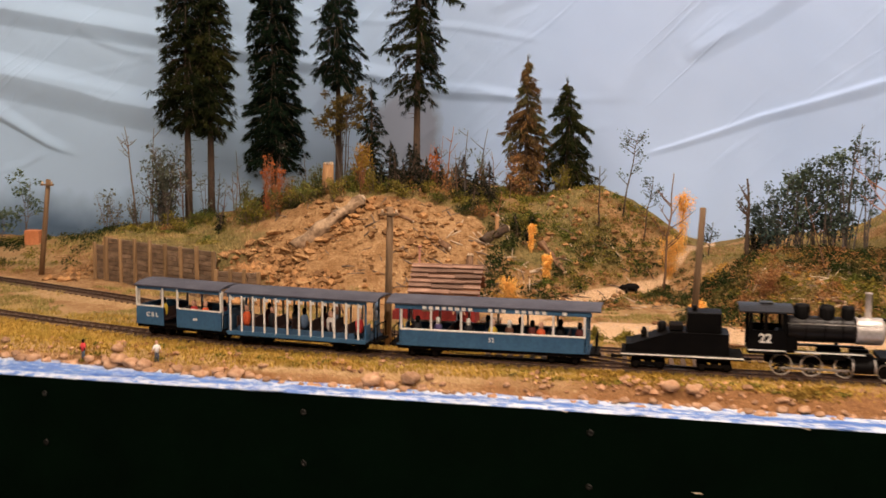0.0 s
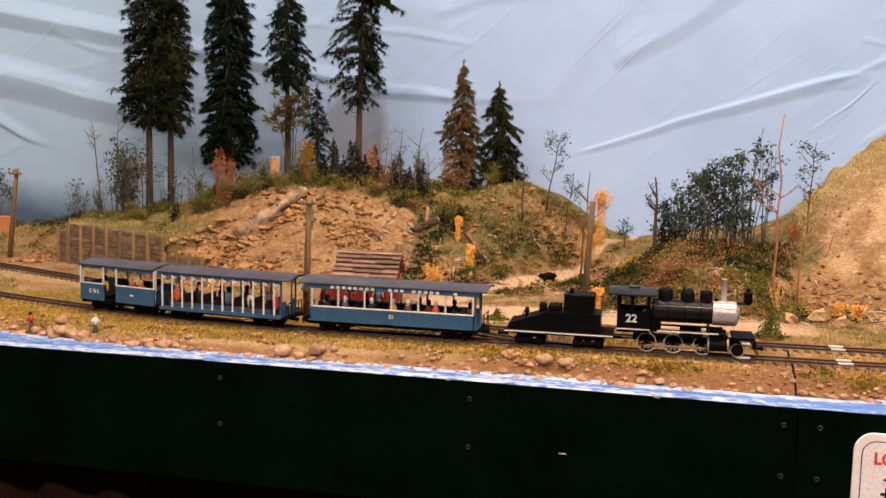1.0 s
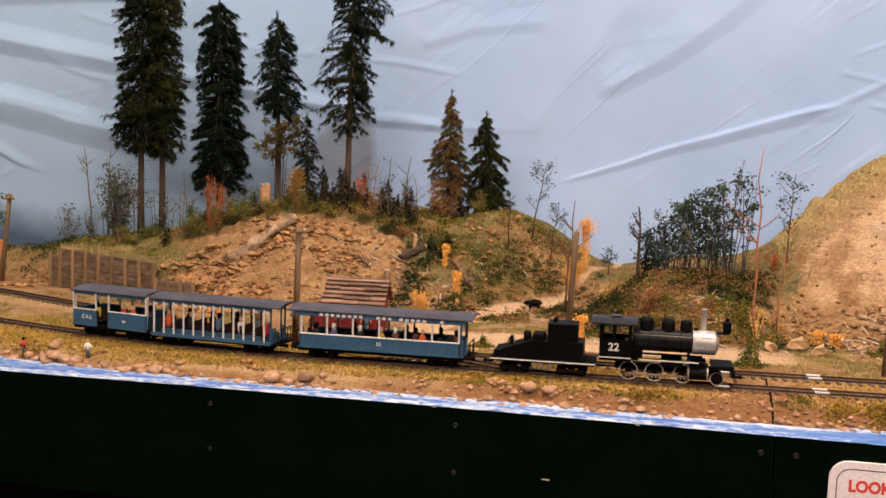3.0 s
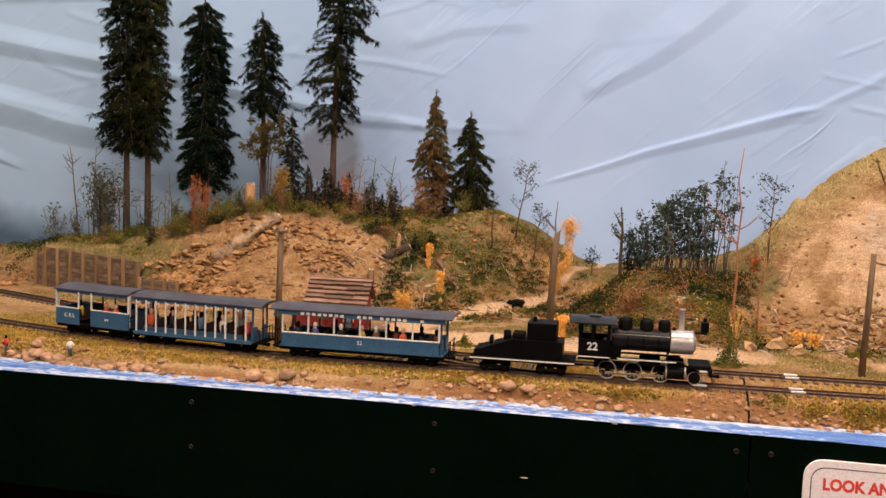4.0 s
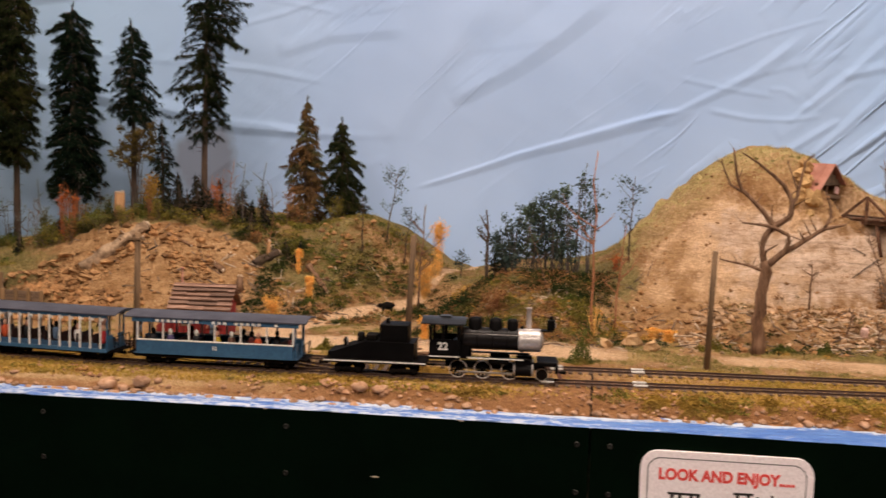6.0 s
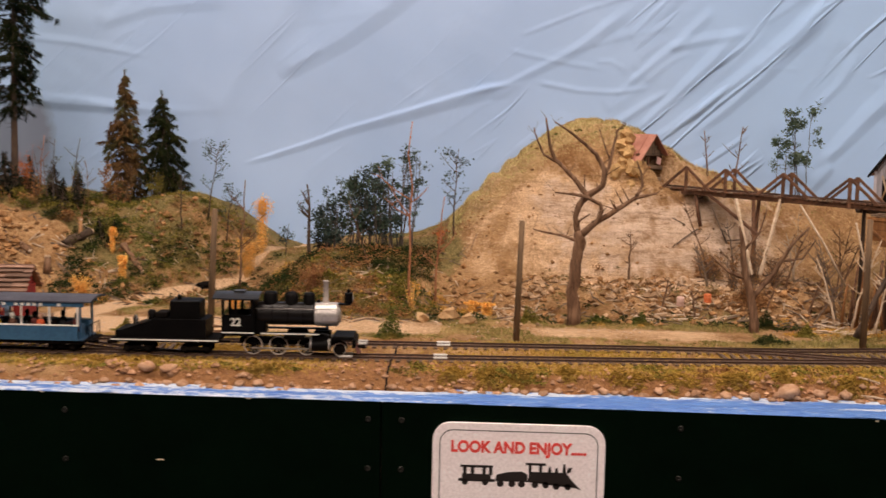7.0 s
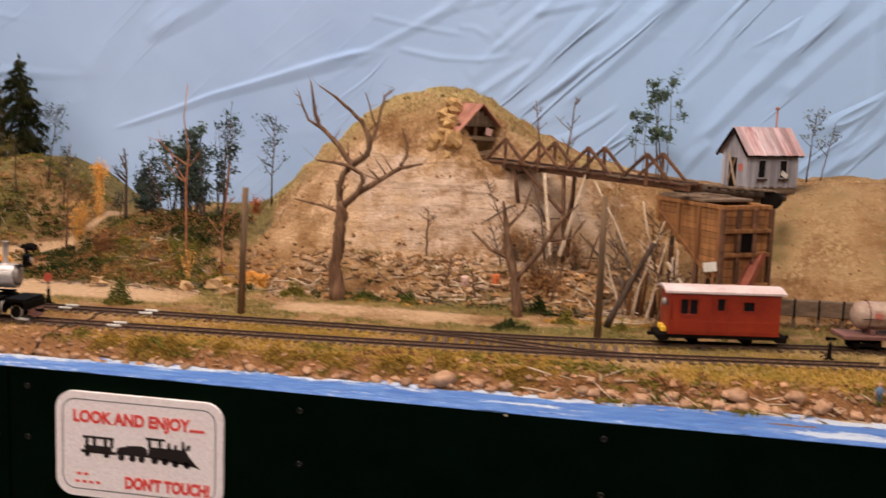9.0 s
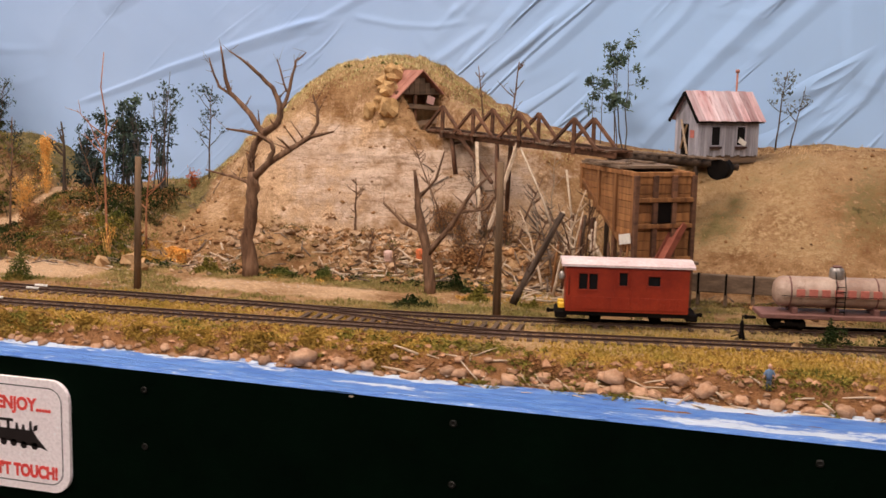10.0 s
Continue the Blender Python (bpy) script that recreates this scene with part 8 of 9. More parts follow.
def slope_slabs():
    """Broken flat rocks bedded in the cut slope beside the retaining wall."""
    rnd = random.Random(83)
    pool = []
    for k in range(5):
        rr = random.Random(140 + k)
        pool.append(mesh_of("slab", Geo().blob((0, 0, 0), (1, rr.uniform(0.6, 0.9), rr.uniform(0.26, 0.42)), rr, 0.42, 5, 8, False, 0.1), SLAB))
    for k in range(120):
        if k < 78:
            x, y = rnd.uniform(-0.60, -0.455), rnd.uniform(0.40, 0.53)
        elif k < 108:
            x, y = rnd.uniform(-0.455, -0.27), rnd.uniform(0.42, 0.56)
        else:
            x, y = rnd.uniform(-0.92, -0.855), rnd.uniform(0.50, 0.56)
        r = rnd.uniform(0.004, 0.0135) * (1.0 if k < 78 else 0.75)
        o = new("rock", rnd.choice(pool))
        o.matrix_world = pose(x, y, on_land(x, y) + r * 0.10, rnd.uniform(-8, 30), rnd.uniform(-16, 16), rnd.uniform(0, 360)) @ Matrix.Scale(r, 4)
        tagged(o, "flat broken brown rock bedded in the cut slope", "rock", "slope rocks")


SLAB = surface("slope_slab", (0.20, 0.098, 0.040), (0.44, 0.27, 0.13), 1.4, 6.0, 0.92, 0, 0.001, 0.6, c=(0.14, 0.065, 0.026), spec=0.1)
slope_slabs()


# ---- sticks and driftwood ----
def sticks(name, label, material, zones, seed):
    rnd = random.Random(seed)
    g = Geo()
    for x0, x1, y0, y1, count, lo, hi, thick in zones:
        for _ in range(count):
            x, y = rnd.uniform(x0, x1), rnd.uniform(y0, y1)
            ln, a = rnd.uniform(lo, hi), rnd.uniform(0, 6.283)
            q = (x + ln * math.cos(a), y + ln * math.sin(a) * 0.6)
            if abs(y - float(track_y(TRACK_MAIN, x))) < 0.025 or abs(y - float(track_y(TRACK_SIDE, x))) < 0.025 or not (0.03 < q[1] < 0.83):
                continue
            z0, z1 = on_land(x, y) + thick * 0.6, on_land(*q) + thick * 0.6 + rnd.uniform(0, ln * 0.25)
            r = thick * rnd.uniform(0.5, 1.2)
            g.tube([(x, y, z0), ((x + q[0]) / 2 + rnd.uniform(-1, 1) * ln * 0.025, (y + q[1]) / 2, (z0 + z1) / 2 + ln * rnd.uniform(0, 0.03)), (*q, z1)], [r, r * 0.85, r * 0.45], 5)
    stuff(name, mesh_of(name, g, material), label, "sticks")


sticks("fallen_branches", "brown fallen branches and twigs on the slopes", TWIG,
       [(0.04, 0.38, 0.36, 0.58, 260, 0.008, 0.032, 0.0009), (-0.25, 0.04, 0.44, 0.64, 120, 0.008, 0.028, 0.0009), (-0.86, -0.2, 0.56, 0.70, 130, 0.008, 0.030, 0.0009), (0.40, 0.98, 0.40, 0.53, 100, 0.008, 0.036, 0.0012), (-0.48, -0.22, 0.44, 0.57, 60, 0.008, 0.035, 0.0012), (0.70, 0.95, 0.40, 0.60, 45, 0.014, 0.055, 0.0014), (1.04, 1.4, 0.37, 0.46, 60, 0.006, 0.02, 0.0009)], 91)
sticks("bleached_sticks", "pale bleached sticks and splintered wood", WOOD_PALE,
       [(0.06, 0.38, 0.36, 0.54, 150, 0.008, 0.030, 0.0009), (-0.24, 0.0, 0.46, 0.62, 50, 0.008, 0.024, 0.0009), (0.38, 0.48, 0.40, 0.46, 26, 0.012, 0.034, 0.0015), (0.60, 0.74, 0.43, 0.50, 60, 0.010, 0.034, 0.0016), (0.40, 0.9, 0.42, 0.52, 60, 0.008, 0.025, 0.0012), (0.86, 0.96, 0.36, 0.44, 46, 0.012, 0.04, 0.0013), (0.84, 1.25, 0.055, 0.095, 60, 0.010, 0.032, 0.0013), (-0.30, -0.16, 0.50, 0.58, 16, 0.01, 0.03, 0.0014), (0.05, 0.10, 0.33, 0.37, 16, 0.01, 0.024, 0.0011)], 92)


def brush_pile():
    rnd = random.Random(93)
    p = thing("brush_pile", "heap of brown cut logs and pale branches by the pole", "brush pile", "", (0.075, 0.236, on_land(0.075, 0.236)))
    for k in range(13):
        a = rnd.uniform(-0.35, 0.35)
        ln = rnd.uniform(0.025, 0.055)
        c = Vector((rnd.uniform(-0.035, 0.04), rnd.uniform(-0.010, 0.012), 0.002 + 0.0011 * k * rnd.random()))
        d = Vector((math.cos(a), math.sin(a) * 0.5, rnd.uniform(-0.04, 0.06))) * ln / 2
        part("branch", Geo().tube([c - d, c + Vector((0, 0, 0.001)), c + d], [rnd.uniform(0.0014, 0.0026), 0.0017, 0.001], 6), WOOD_PALE if k % 4 == 0 else TWIG_BROWN, p)


TWIG_BROWN = surface("brown_log_bark", (0.12, 0.06, 0.03), (0.25, 0.14, 0.075), 90, 500, 0.85, 0, 0.0008, 0.3)
brush_pile()


# ---- logs and stumps ----
def log(p, q, r, label, material=BARK_DEAD, seed=1):
    rnd = random.Random(seed)
    p, q = Vector(p), Vector(q)
    n = 11
    pts = [p.lerp(q, k / n) + Vector((0, 0, rnd.uniform(-1, 1) * r * 0.2)) for k in range(n + 1)]
    g = gnarled(pts, [r * rnd.uniform(0.88, 1.1) * (1.08 - 0.3 * k / n) for k in range(n + 1)], rnd, 14)
    t = thing("fallen_log", label, "log", "fallen logs")
    part("trunk", g, material, t)
    d = (q - p).normalized()
    for k in range(4):
        c = p.lerp(q, rnd.uniform(0.15, 0.85))
        w = Vector((rnd.uniform(-1, 1), rnd.uniform(-1, 0), rnd.uniform(0.1, 1))).normalized()
        part("stub", Geo().tube([c, c + w * r * 1.7], [r * 0.28, r * 0.12], 6), material, t)
    part("broken_end", Geo().tube([q, q + d * r * 0.5], [r * 0.72, r * 0.35], 9), WOOD_PALE, t)


log((-0.512, 0.492, on_land(-0.512, 0.492) + 0.006), (-0.428, 0.548, 1.252), 0.0105, "thick bleached fallen log lying on the hill slope", surface("bleached_log", (0.07, 0.038, 0.02), (0.46, 0.32, 0.20), 1.0, 4.0, 0.9, 0, 0.0012, 0.2, (60, 60, 60)), 3)
log((-0.346, 0.548, 1.218), (-0.288, 0.515, on_land(-0.288, 0.515) + 0.004), 0.0052, "reddish broken log on the hill slope", TWIG_BROWN, 4)
log((-0.246, 0.545, on_land(-0.246, 0.545) + 0.004), (-0.214, 0.575, on_land(-0.214, 0.575) + 0.006), 0.0068, "dark broken log beside the scrub", BARK, 5)
log((-0.39, 0.545, on_land(-0.39, 0.545) + 0.002), (-0.345, 0.53, on_land(-0.345, 0.53) + 0.002), 0.003, "thin brown branch on the bare slope", TWIG_BROWN, 6)
log((-0.165, 0.575, on_land(-0.165, 0.575) + 0.004), (-0.125, 0.545, on_land(-0.125, 0.545) + 0.003), 0.0048, "rusty brown log in the undergrowth", TWIG_BROWN, 7)
log((0.880, 0.300, 1.128), (0.930, 0.312, 1.228), 0.0036, "dark leaning timber propped against the bin", BARK, 8)
log((0.205, 0.46, on_land(0.205, 0.46) + 0.003), (0.245, 0.455, on_land(0.245, 0.455) + 0.003), 0.003, "thin tan log on the mound", BARK_DEAD, 9)


def stump(x, y, h, r, material, label, seed=1):
    rnd = random.Random(seed)
    z = on_land(x, y)
    t = thing("tree_stump", label, "tree stump", "tree stumps", (x, y, z))
    part("trunk", Geo().tube([(0, 0, -0.003), (0, 0, h * 0.4), (0.001, 0, h)], [r * 1.25, r, r * 0.9], 11), material, t)
    g = Geo()
    for k in range(9):
        a = 6.283 * k / 9
        c = Vector((0.001 + r * 0.7 * math.cos(a), r * 0.7 * math.sin(a), h - 0.001))
        g.tube([c, c + Vector((0, 0, rnd.uniform(0.001, 0.005)))], [r * 0.3, r * 0.08], 5)
    part("splintered_top", g, WOOD_PALE, t)


STUMP_WOOD = surface("orange_stump_wood", (0.24, 0.115, 0.045), (0.46, 0.265, 0.125), 0.8, 5, 0.85, 0, 0.0008, 0.2, (120, 120, 30))
stump(-0.500, 0.605, 0.046, 0.0092, STUMP_WOOD, "pale orange broken stump on the hilltop", 1)
stump(-0.585, 0.600, 0.040, 0.0040, STUMP_WOOD, "slim orange broken stump in the brush", 2)
stump(-0.228, 0.565, 0.028, 0.0030, STUMP_WOOD, "small splintered stump on the slope", 3)
stump(-0.255, 0.50, 0.022, 0.0055, BARK_DEAD, "grey hollow stump behind the shed", 4)


# ---- plants ----
def shrub(x, y, h, r, stems, leaves, leafmat, label, seed, size=0.0028, twig=TWIG, low=0.25, name="shrub", group="", spread_top=1.0, category="shrub"):
    """Upright bush: forked stems with small leaves about their upper parts."""
    rnd = random.Random(seed)
    rs = np.random.RandomState(seed)
    z = on_land(x, y)
    t = thing(name, label, category, group, (x, y, z))
    g = Geo()
    tips = []
    for k in range(stems):
        a = rnd.uniform(0, 6.283)
        rad = r * rnd.uniform(0.15, 1.0) * spread_top
        b = Vector((rnd.uniform(-1, 1), rnd.uniform(-1, 1), 0)) * r * 0.25
        top = Vector((rad * math.cos(a), rad * math.sin(a), h * rnd.uniform(0.65, 1.0)))
        mid = b.lerp(top, 0.5) + Vector((rnd.uniform(-1, 1), rnd.uniform(-1, 1), 0)) * r * 0.12
        b.z = -0.002
        w = max(0.00045, h * 0.006)
        g.tube([b, mid, top], [w, w * 0.7, w * 0.3], 5, False)
        for j in range(4):
            u = rnd.uniform(low, 0.95)
            s = b.lerp(mid, u * 2) if u < 0.5 else mid.lerp(top, u * 2 - 1)
            e = s + Vector((rnd.uniform(-1, 1), rnd.uniform(-1, 1), rnd.uniform(0.2, 1.1))).normalized() * r * rnd.uniform(0.25, 0.6)
            g.tube([s, e], [w * 0.5, w * 0.2], 4, False)
            tips.append((s, e))
        tips.append((mid, top))
    part("stem", g, twig, t)
    if leaves:
        c = np.array([list(s.lerp(e, rnd.uniform(0.1, 1.08)) + Vector((rnd.gauss(0, 1), rnd.gauss(0, 1), rnd.gauss(0, 1))) * size * 1.5) for s, e in (rnd.choice(tips) for _ in range(leaves))])
        v, f = leaf_arrays(c, size, rs)
        part("foliage", mesh_from("foliage", v, f, leafmat), None, t)
    return t


def low_bush(x, y, h, r, leafmat, seed, dense=1900):
    """A low ragged mat of tiny leaves that thins out over the soil."""
    rs = np.random.RandomState(seed)
    t = thing("bush", "low mossy bush growing in the soil", "bush", "low bushes", (x, y, on_land(x, y)))
    n = int(dense * min(1.6, r / 0.014))
    a, q = rs.uniform(0, 6.283, n), rs.rand(n) ** 0.55
    lump = 0.75 + 1.3 * fbm(np.cos(a) * 2 + seed, np.sin(a) * 2 + seed * 0.3, 1.3, 2) + rs.uniform(-0.15, 0.25, n)
    u, w = 1.2 * q * r * lump * np.cos(a), q * r * 0.85 * lump * np.sin(a)
    top = h * np.clip(1 - q ** 1.5, 0.05, 1) * np.clip(0.8 + 2.2 * fbm(u + seed, w, 90.0, 2), 0.15, 1.5)
    zz = land(x + u, y + w) - on_land(x, y)
    v, f = leaf_arrays(np.column_stack([u, w, zz + top * rs.uniform(0.05, 1.0, n)]), 0.0012, rs, 0.7)
    part("foliage", mesh_from("foliage", v, f, leafmat), None, t)


def sapling(x, y, h, label, seed, material=TWIG, forks=6, lean=0.0, name="bare_sapling", r=None, leaves=0, leafmat=None, lsize=0.0024):
    """A thin bare young tree."""
    rnd = random.Random(seed)
    z = on_land(x, y)
    t = thing(name, label, "tree", "bare saplings", (x, y, z))
    r = r or max(0.0009, h * 0.011)
    g = Geo()
    pts = [Vector((lean * (k / 6) ** 1.3 + rnd.uniform(-1, 1) * h * 0.012 * (k > 0), rnd.uniform(-1, 1) * h * 0.01, -0.003 + h * k / 6)) for k in range(7)]
    g.tube(pts, [r * (1 - 0.11 * k) for k in range(7)], 6)
    ends = []
    for k in range(forks):
        u = rnd.uniform(0.3, 0.92)
        i = min(5, int(u * 6))
        s = pts[i].lerp(pts[i + 1], u * 6 - i)
        a = rnd.choice((0.0, math.pi)) + rnd.uniform(-0.9, 0.9)
        ln = h * rnd.uniform(0.14, 0.34) * (1.15 - 0.6 * u)
        d = Vector((math.cos(a), math.sin(a) * 0.7, rnd.uniform(0.5, 1.3))).normalized()
        e = s + d * ln
        g.tube([s, s + d * ln * 0.5 + Vector((0, 0, -ln * 0.05)), e], [r * 0.5, r * 0.36, r * 0.15], 5, False)
        ends.append((s, e))
        for _ in range(2):
            s2 = s.lerp(e, rnd.uniform(0.4, 0.9))
            e2 = s2 + Vector((rnd.uniform(-1, 1), rnd.uniform(-1, 1), rnd.uniform(0.2, 1))).normalized() * ln * 0.35
            g.tube([s2, e2], [r * 0.25, r * 0.1], 4, False)
            ends.append((s2, e2))
    part("trunk", g, material, t)
    if leaves and ends:
        c = np.array([list(s.lerp(e, rnd.uniform(0.5, 1.1)) + Vector((rnd.gauss(0, 1), rnd.gauss(0, 1), rnd.gauss(0, 1))) * lsize * 1.8) for s, e in (rnd.choice(ends) for _ in range(leaves))])
        v, f = leaf_arrays(c, lsize, np.random.RandomState(seed))
        part("foliage", mesh_from("foliage", v, f, leafmat), None, t)
    return t


def leafy_tree(x, y, h, r, stems, clumps_n, leafmat, label, seed, size=0.0034, group="", from_h=0.42):
    """A young tree: near-upright bare stems that fork above, leaves in separate clumps about the forks."""
    rnd = random.Random(seed)
    rs = np.random.RandomState(seed)
    t = thing("young_tree", label, "tree", group, (x, y, on_land(x, y)))
    g = Geo()
    heads = []
    for k in range(stems):
        a = rnd.uniform(0, 6.283)
        foot = Vector((rnd.uniform(-1, 1) * r * 0.35, rnd.uniform(-1, 1) * r * 0.25, -0.003))
        top = foot + Vector((math.cos(a) * r * rnd.uniform(0.2, 0.8), math.sin(a) * r * 0.5, h * rnd.uniform(0.72, 1.0)))
        w = h * 0.0085 * rnd.uniform(0.7, 1.1)
        pts = [foot.lerp(top, q / 5) + Vector((rnd.uniform(-1, 1), rnd.uniform(-1, 1), 0)) * h * 0.012 * (q > 0) for q in range(6)]
        g.tube(pts, [w * (1 - 0.15 * q) for q in range(6)], 5, False)
        for j in range(7):
            u = rnd.uniform(from_h, 0.98)
            i = min(4, int(u * 5))
            c = pts[i].lerp(pts[i + 1], u * 5 - i)
            b = rnd.uniform(0, 6.283)
            e = c + Vector((math.cos(b), math.sin(b) * 0.7, rnd.uniform(0.2, 1.0))).normalized() * r * rnd.uniform(0.25, 0.75)
            g.tube([c, c.lerp(e, 0.5) + Vector((0, 0, -0.001)), e], [w * 0.45, w * 0.3, w * 0.15], 4, False)
            heads.append(e)
        heads.append(pts[-1])
    part("stem", g, TWIG_DARK, t)
    pick = np.array([list(rnd.choice(heads)) for _ in range(clumps_n)])
    c = np.repeat(pick, 9, 0) + rs.normal(0, size * 1.15, (clumps_n * 9, 3))
    v, f = leaf_arrays(c, size, rs, 0.42)
    part("foliage", mesh_from("foliage", v, f, leafmat), None, t)
    return t


def plume(x, y, h, r, label, seed, material=ORANGE_FLOWER, base_z=None, body=True):
    """A dried flower head on a tuft of thin stalks."""
    rnd = random.Random(seed)
    rs = np.random.RandomState(seed)
    z = on_land(x, y) if base_z is None else base_z
    t = thing("dried_flower", label, "dried flower", "dried flowers", (x, y, z))
    g = Geo()
    for _ in range(11 if body else 6):
        a, q = rnd.uniform(0, 6.283), rnd.random() ** 0.5
        b = Vector((math.cos(a), math.sin(a), 0)) * r * 0.35 * q
        e = Vector((math.cos(a), math.sin(a), 0)) * r * 0.85 * q + Vector((0, 0, h * rnd.uniform(0.8, 1.0)))
        g.tube([b, e], [0.0004, 0.0003], 4, False)
    part("stalk_tuft", g, STRAW_STALK, t)
    c = unit(rs, 1100) * rs.uniform(0.2, 1, (1100, 1)) ** 0.5
    c = c * (0.45 + 1.5 * np.abs(fbm(c[:, :1] + seed, c[:, 1:2] + c[:, 2:3] * 0.7, 2.2, 2))) * np.array([r * 1.15, r, h * 0.24]) + np.array([0, 0, h * 0.86])
    if body:
        k = 620
        c = np.vstack([c, np.column_stack([rs.normal(0, r * 0.32, k), rs.normal(0, r * 0.32, k), rs.uniform(0.1, 0.75, k) * h])])
    v, f = leaf_arrays(c, 0.0013, rs, 0.8)
    part("flower_head", mesh_from("flower_head", v, f, material), None, t)
    return t


STRAW_STALK = surface("straw_stalk", (0.62, 0.32, 0.08), (0.8, 0.5, 0.17), 90, 600, 0.8)

# orange dried flowers
for k, (x, y, h, r) in enumerate(((-0.176, 0.56, 0.040, 0.0060), (-0.148, 0.522, 0.036, 0.0085), (0.062, 0.362, 0.034, 0.0085), (0.405, 0.43, 0.020, 0.010), (0.385, 0.445, 0.018, 0.009))):
    plume(x, y, h, r, "yellow-orange dried flower tuft on the slope", 100 + k)
plume(0.036, 0.665, 0.088, 0.0130, "tall orange dried flower plume beyond the road", 110)
shrub(0.022, 0.628, 0.066, 0.026, 26, 1700, ORANGE_FLOWER, "spreading orange dried bush beyond the road", 111, 0.0011, STRAW_STALK, 0.05)
shrub(-0.190, 0.470, 0.034, 0.020, 22, 1100, ORANGE_FLOWER, "pale orange dried scrub behind the shed", 112, 0.0011, STRAW_STALK, 0.05)
shrub(0.30, 0.425, 0.05, 0.012, 12, 120, ORANGE_FLOWER, "pale straw stalks on the mound", 113, 0.0013, STRAW_STALK, 0.1)
# red and mustard weeds
for k, (x, y, h, r) in enumerate(((-0.590, 0.585, 0.100, 0.012), (-0.575, 0.59, 0.088, 0.010))):
    shrub(x, y, h, r, 14, 520, RED_WEED, "rusty red dried weed on the hilltop", 120 + k, 0.0014, TWIG_RED, 0.1, "dried_weed", "red weeds")
shrub(-0.443, 0.602, 0.085, 0.017, 12, 520, foliage("mustard_leaves", (0.20, 0.12, 0.02), (0.38, 0.23, 0.05)), "mustard-brown bushy weed on the hilltop", 124, 0.0022, TWIG_RED, 0.55, "dried_weed")
shrub(-0.335, 0.62, 0.062, 0.016, 10, 240, RED_WEED, "rust-brown dried weed on the hill", 125, 0.0018, TWIG_RED, 0.3, "dried_weed")
for k, (x, y, h) in enumerate(((-0.33, 0.615, 0.085), (-0.318, 0.628, 0.105), (-0.345, 0.60, 0.075), (-0.232, 0.57, 0.062))):
    sapling(x, y, h, "thin reddish bare stick on the hill", 130 + k, TWIG_RED, 3, 0.010)

# grey-green bushes at the hill's end
shrub(-0.800, 0.660, 0.125, 0.052, 40, 1700, foliage("slate_green_leaves", (0.022, 0.030, 0.022), (0.135, 0.150, 0.110)), "grey-green leafy bush on the hill", 140, 0.0029, TWIG_DARK, 0.08)
shrub(-0.862, 0.680, 0.050, 0.020, 12, 300, LEAF_GREY, "thin grey-green bush on the hill", 141, 0.0020)
shrub(-0.950, 0.735, 0.085, 0.022, 8, 130, LEAF_GREY, "sparse grey-green bush at the hill's end", 142, 0.0028)
shrub(-0.915, 0.70, 0.055, 0.018, 7, 90, LEAF_GREY, "sparse grey-green bush at the hill's end", 143, 0.0028)
for k, (x, y, h, r) in enumerate(((-1.095, 0.72, 0.13, 0.03), (-1.14, 0.70, 0.085, 0.035), (-1.17, 0.66, 0.09, 0.04), (-1.20, 0.72, 0.15, 0.035))):
    leafy_tree(x, y, h, r * 1.2, 3, 34, LEAF_RIDGE if k < 2 else LEAF_GREEN, "leafy young tree on the low ground beyond the wall", 144 + k, 0.0040, from_h=0.25)
sapling(-0.872, 0.70, 0.175, "bare grey twig tree on the hill", 150, TWIG, 5, -0.02)
sapling(-0.845, 0.70, 0.165, "bare dark twig tree on the hill", 151, TWIG, 4, 0.006)
# mixed brush under the tall firs
rnd_b = random.Random(77)
for k in range(84):
    x = rnd_b.uniform(-0.82, -0.22)
    y = rnd_b.uniform(0.592, 0.69)
    kind = rnd_b.random()
    if x < -0.64:
        kind = kind * 0.36
        if kind > 0.22 and k % 3:
            continue
    if x > -0.44 and 0.30 < kind < 0.8:
        continue
    if kind < 0.22:
        sapling(x, y, rnd_b.uniform(0.04, 0.11), "thin bare brown sapling under the firs", 200 + k, TWIG_DARK if kind < 0.15 else BARK_DEAD, 5, rnd_b.uniform(-0.01, 0.01), leaves=40 if kind < 0.06 else 0, leafmat=LEAF_GREY)
    elif kind < 0.8:
        shrub(x, y, rnd_b.uniform(0.014, 0.036) * (0.55 if x < -0.64 else 1.0), rnd_b.uniform(0.014, 0.026), 14, 620, rnd_b.choice((LEAF_GREEN, LEAF_OLIVE, LEAF_OLIVE, LEAF_DARK)), "leafy brush under the firs", 200 + k, 0.0017, TWIG, 0.02, "shrub", "hilltop brush")
    else:
        shrub(x, y, rnd_b.uniform(0.04, 0.08), rnd_b.uniform(0.010, 0.018), 9, 240, rnd_b.choice((LEAF_GREY, LEAF_GREEN, LEAF_BROWN)), "tall thin brush under the firs", 200 + k, 0.0018, TWIG_DARK, 0.3, "shrub", "hilltop brush")
leafy_tree(-0.503, 0.655, 0.172, 0.042, 5, 260, foliage("bronze_leaves", (0.040, 0.034, 0.012), (0.165, 0.115, 0.034)), "bronze-leaved young tree below the slender fir", 180, 0.0030, from_h=0.64)
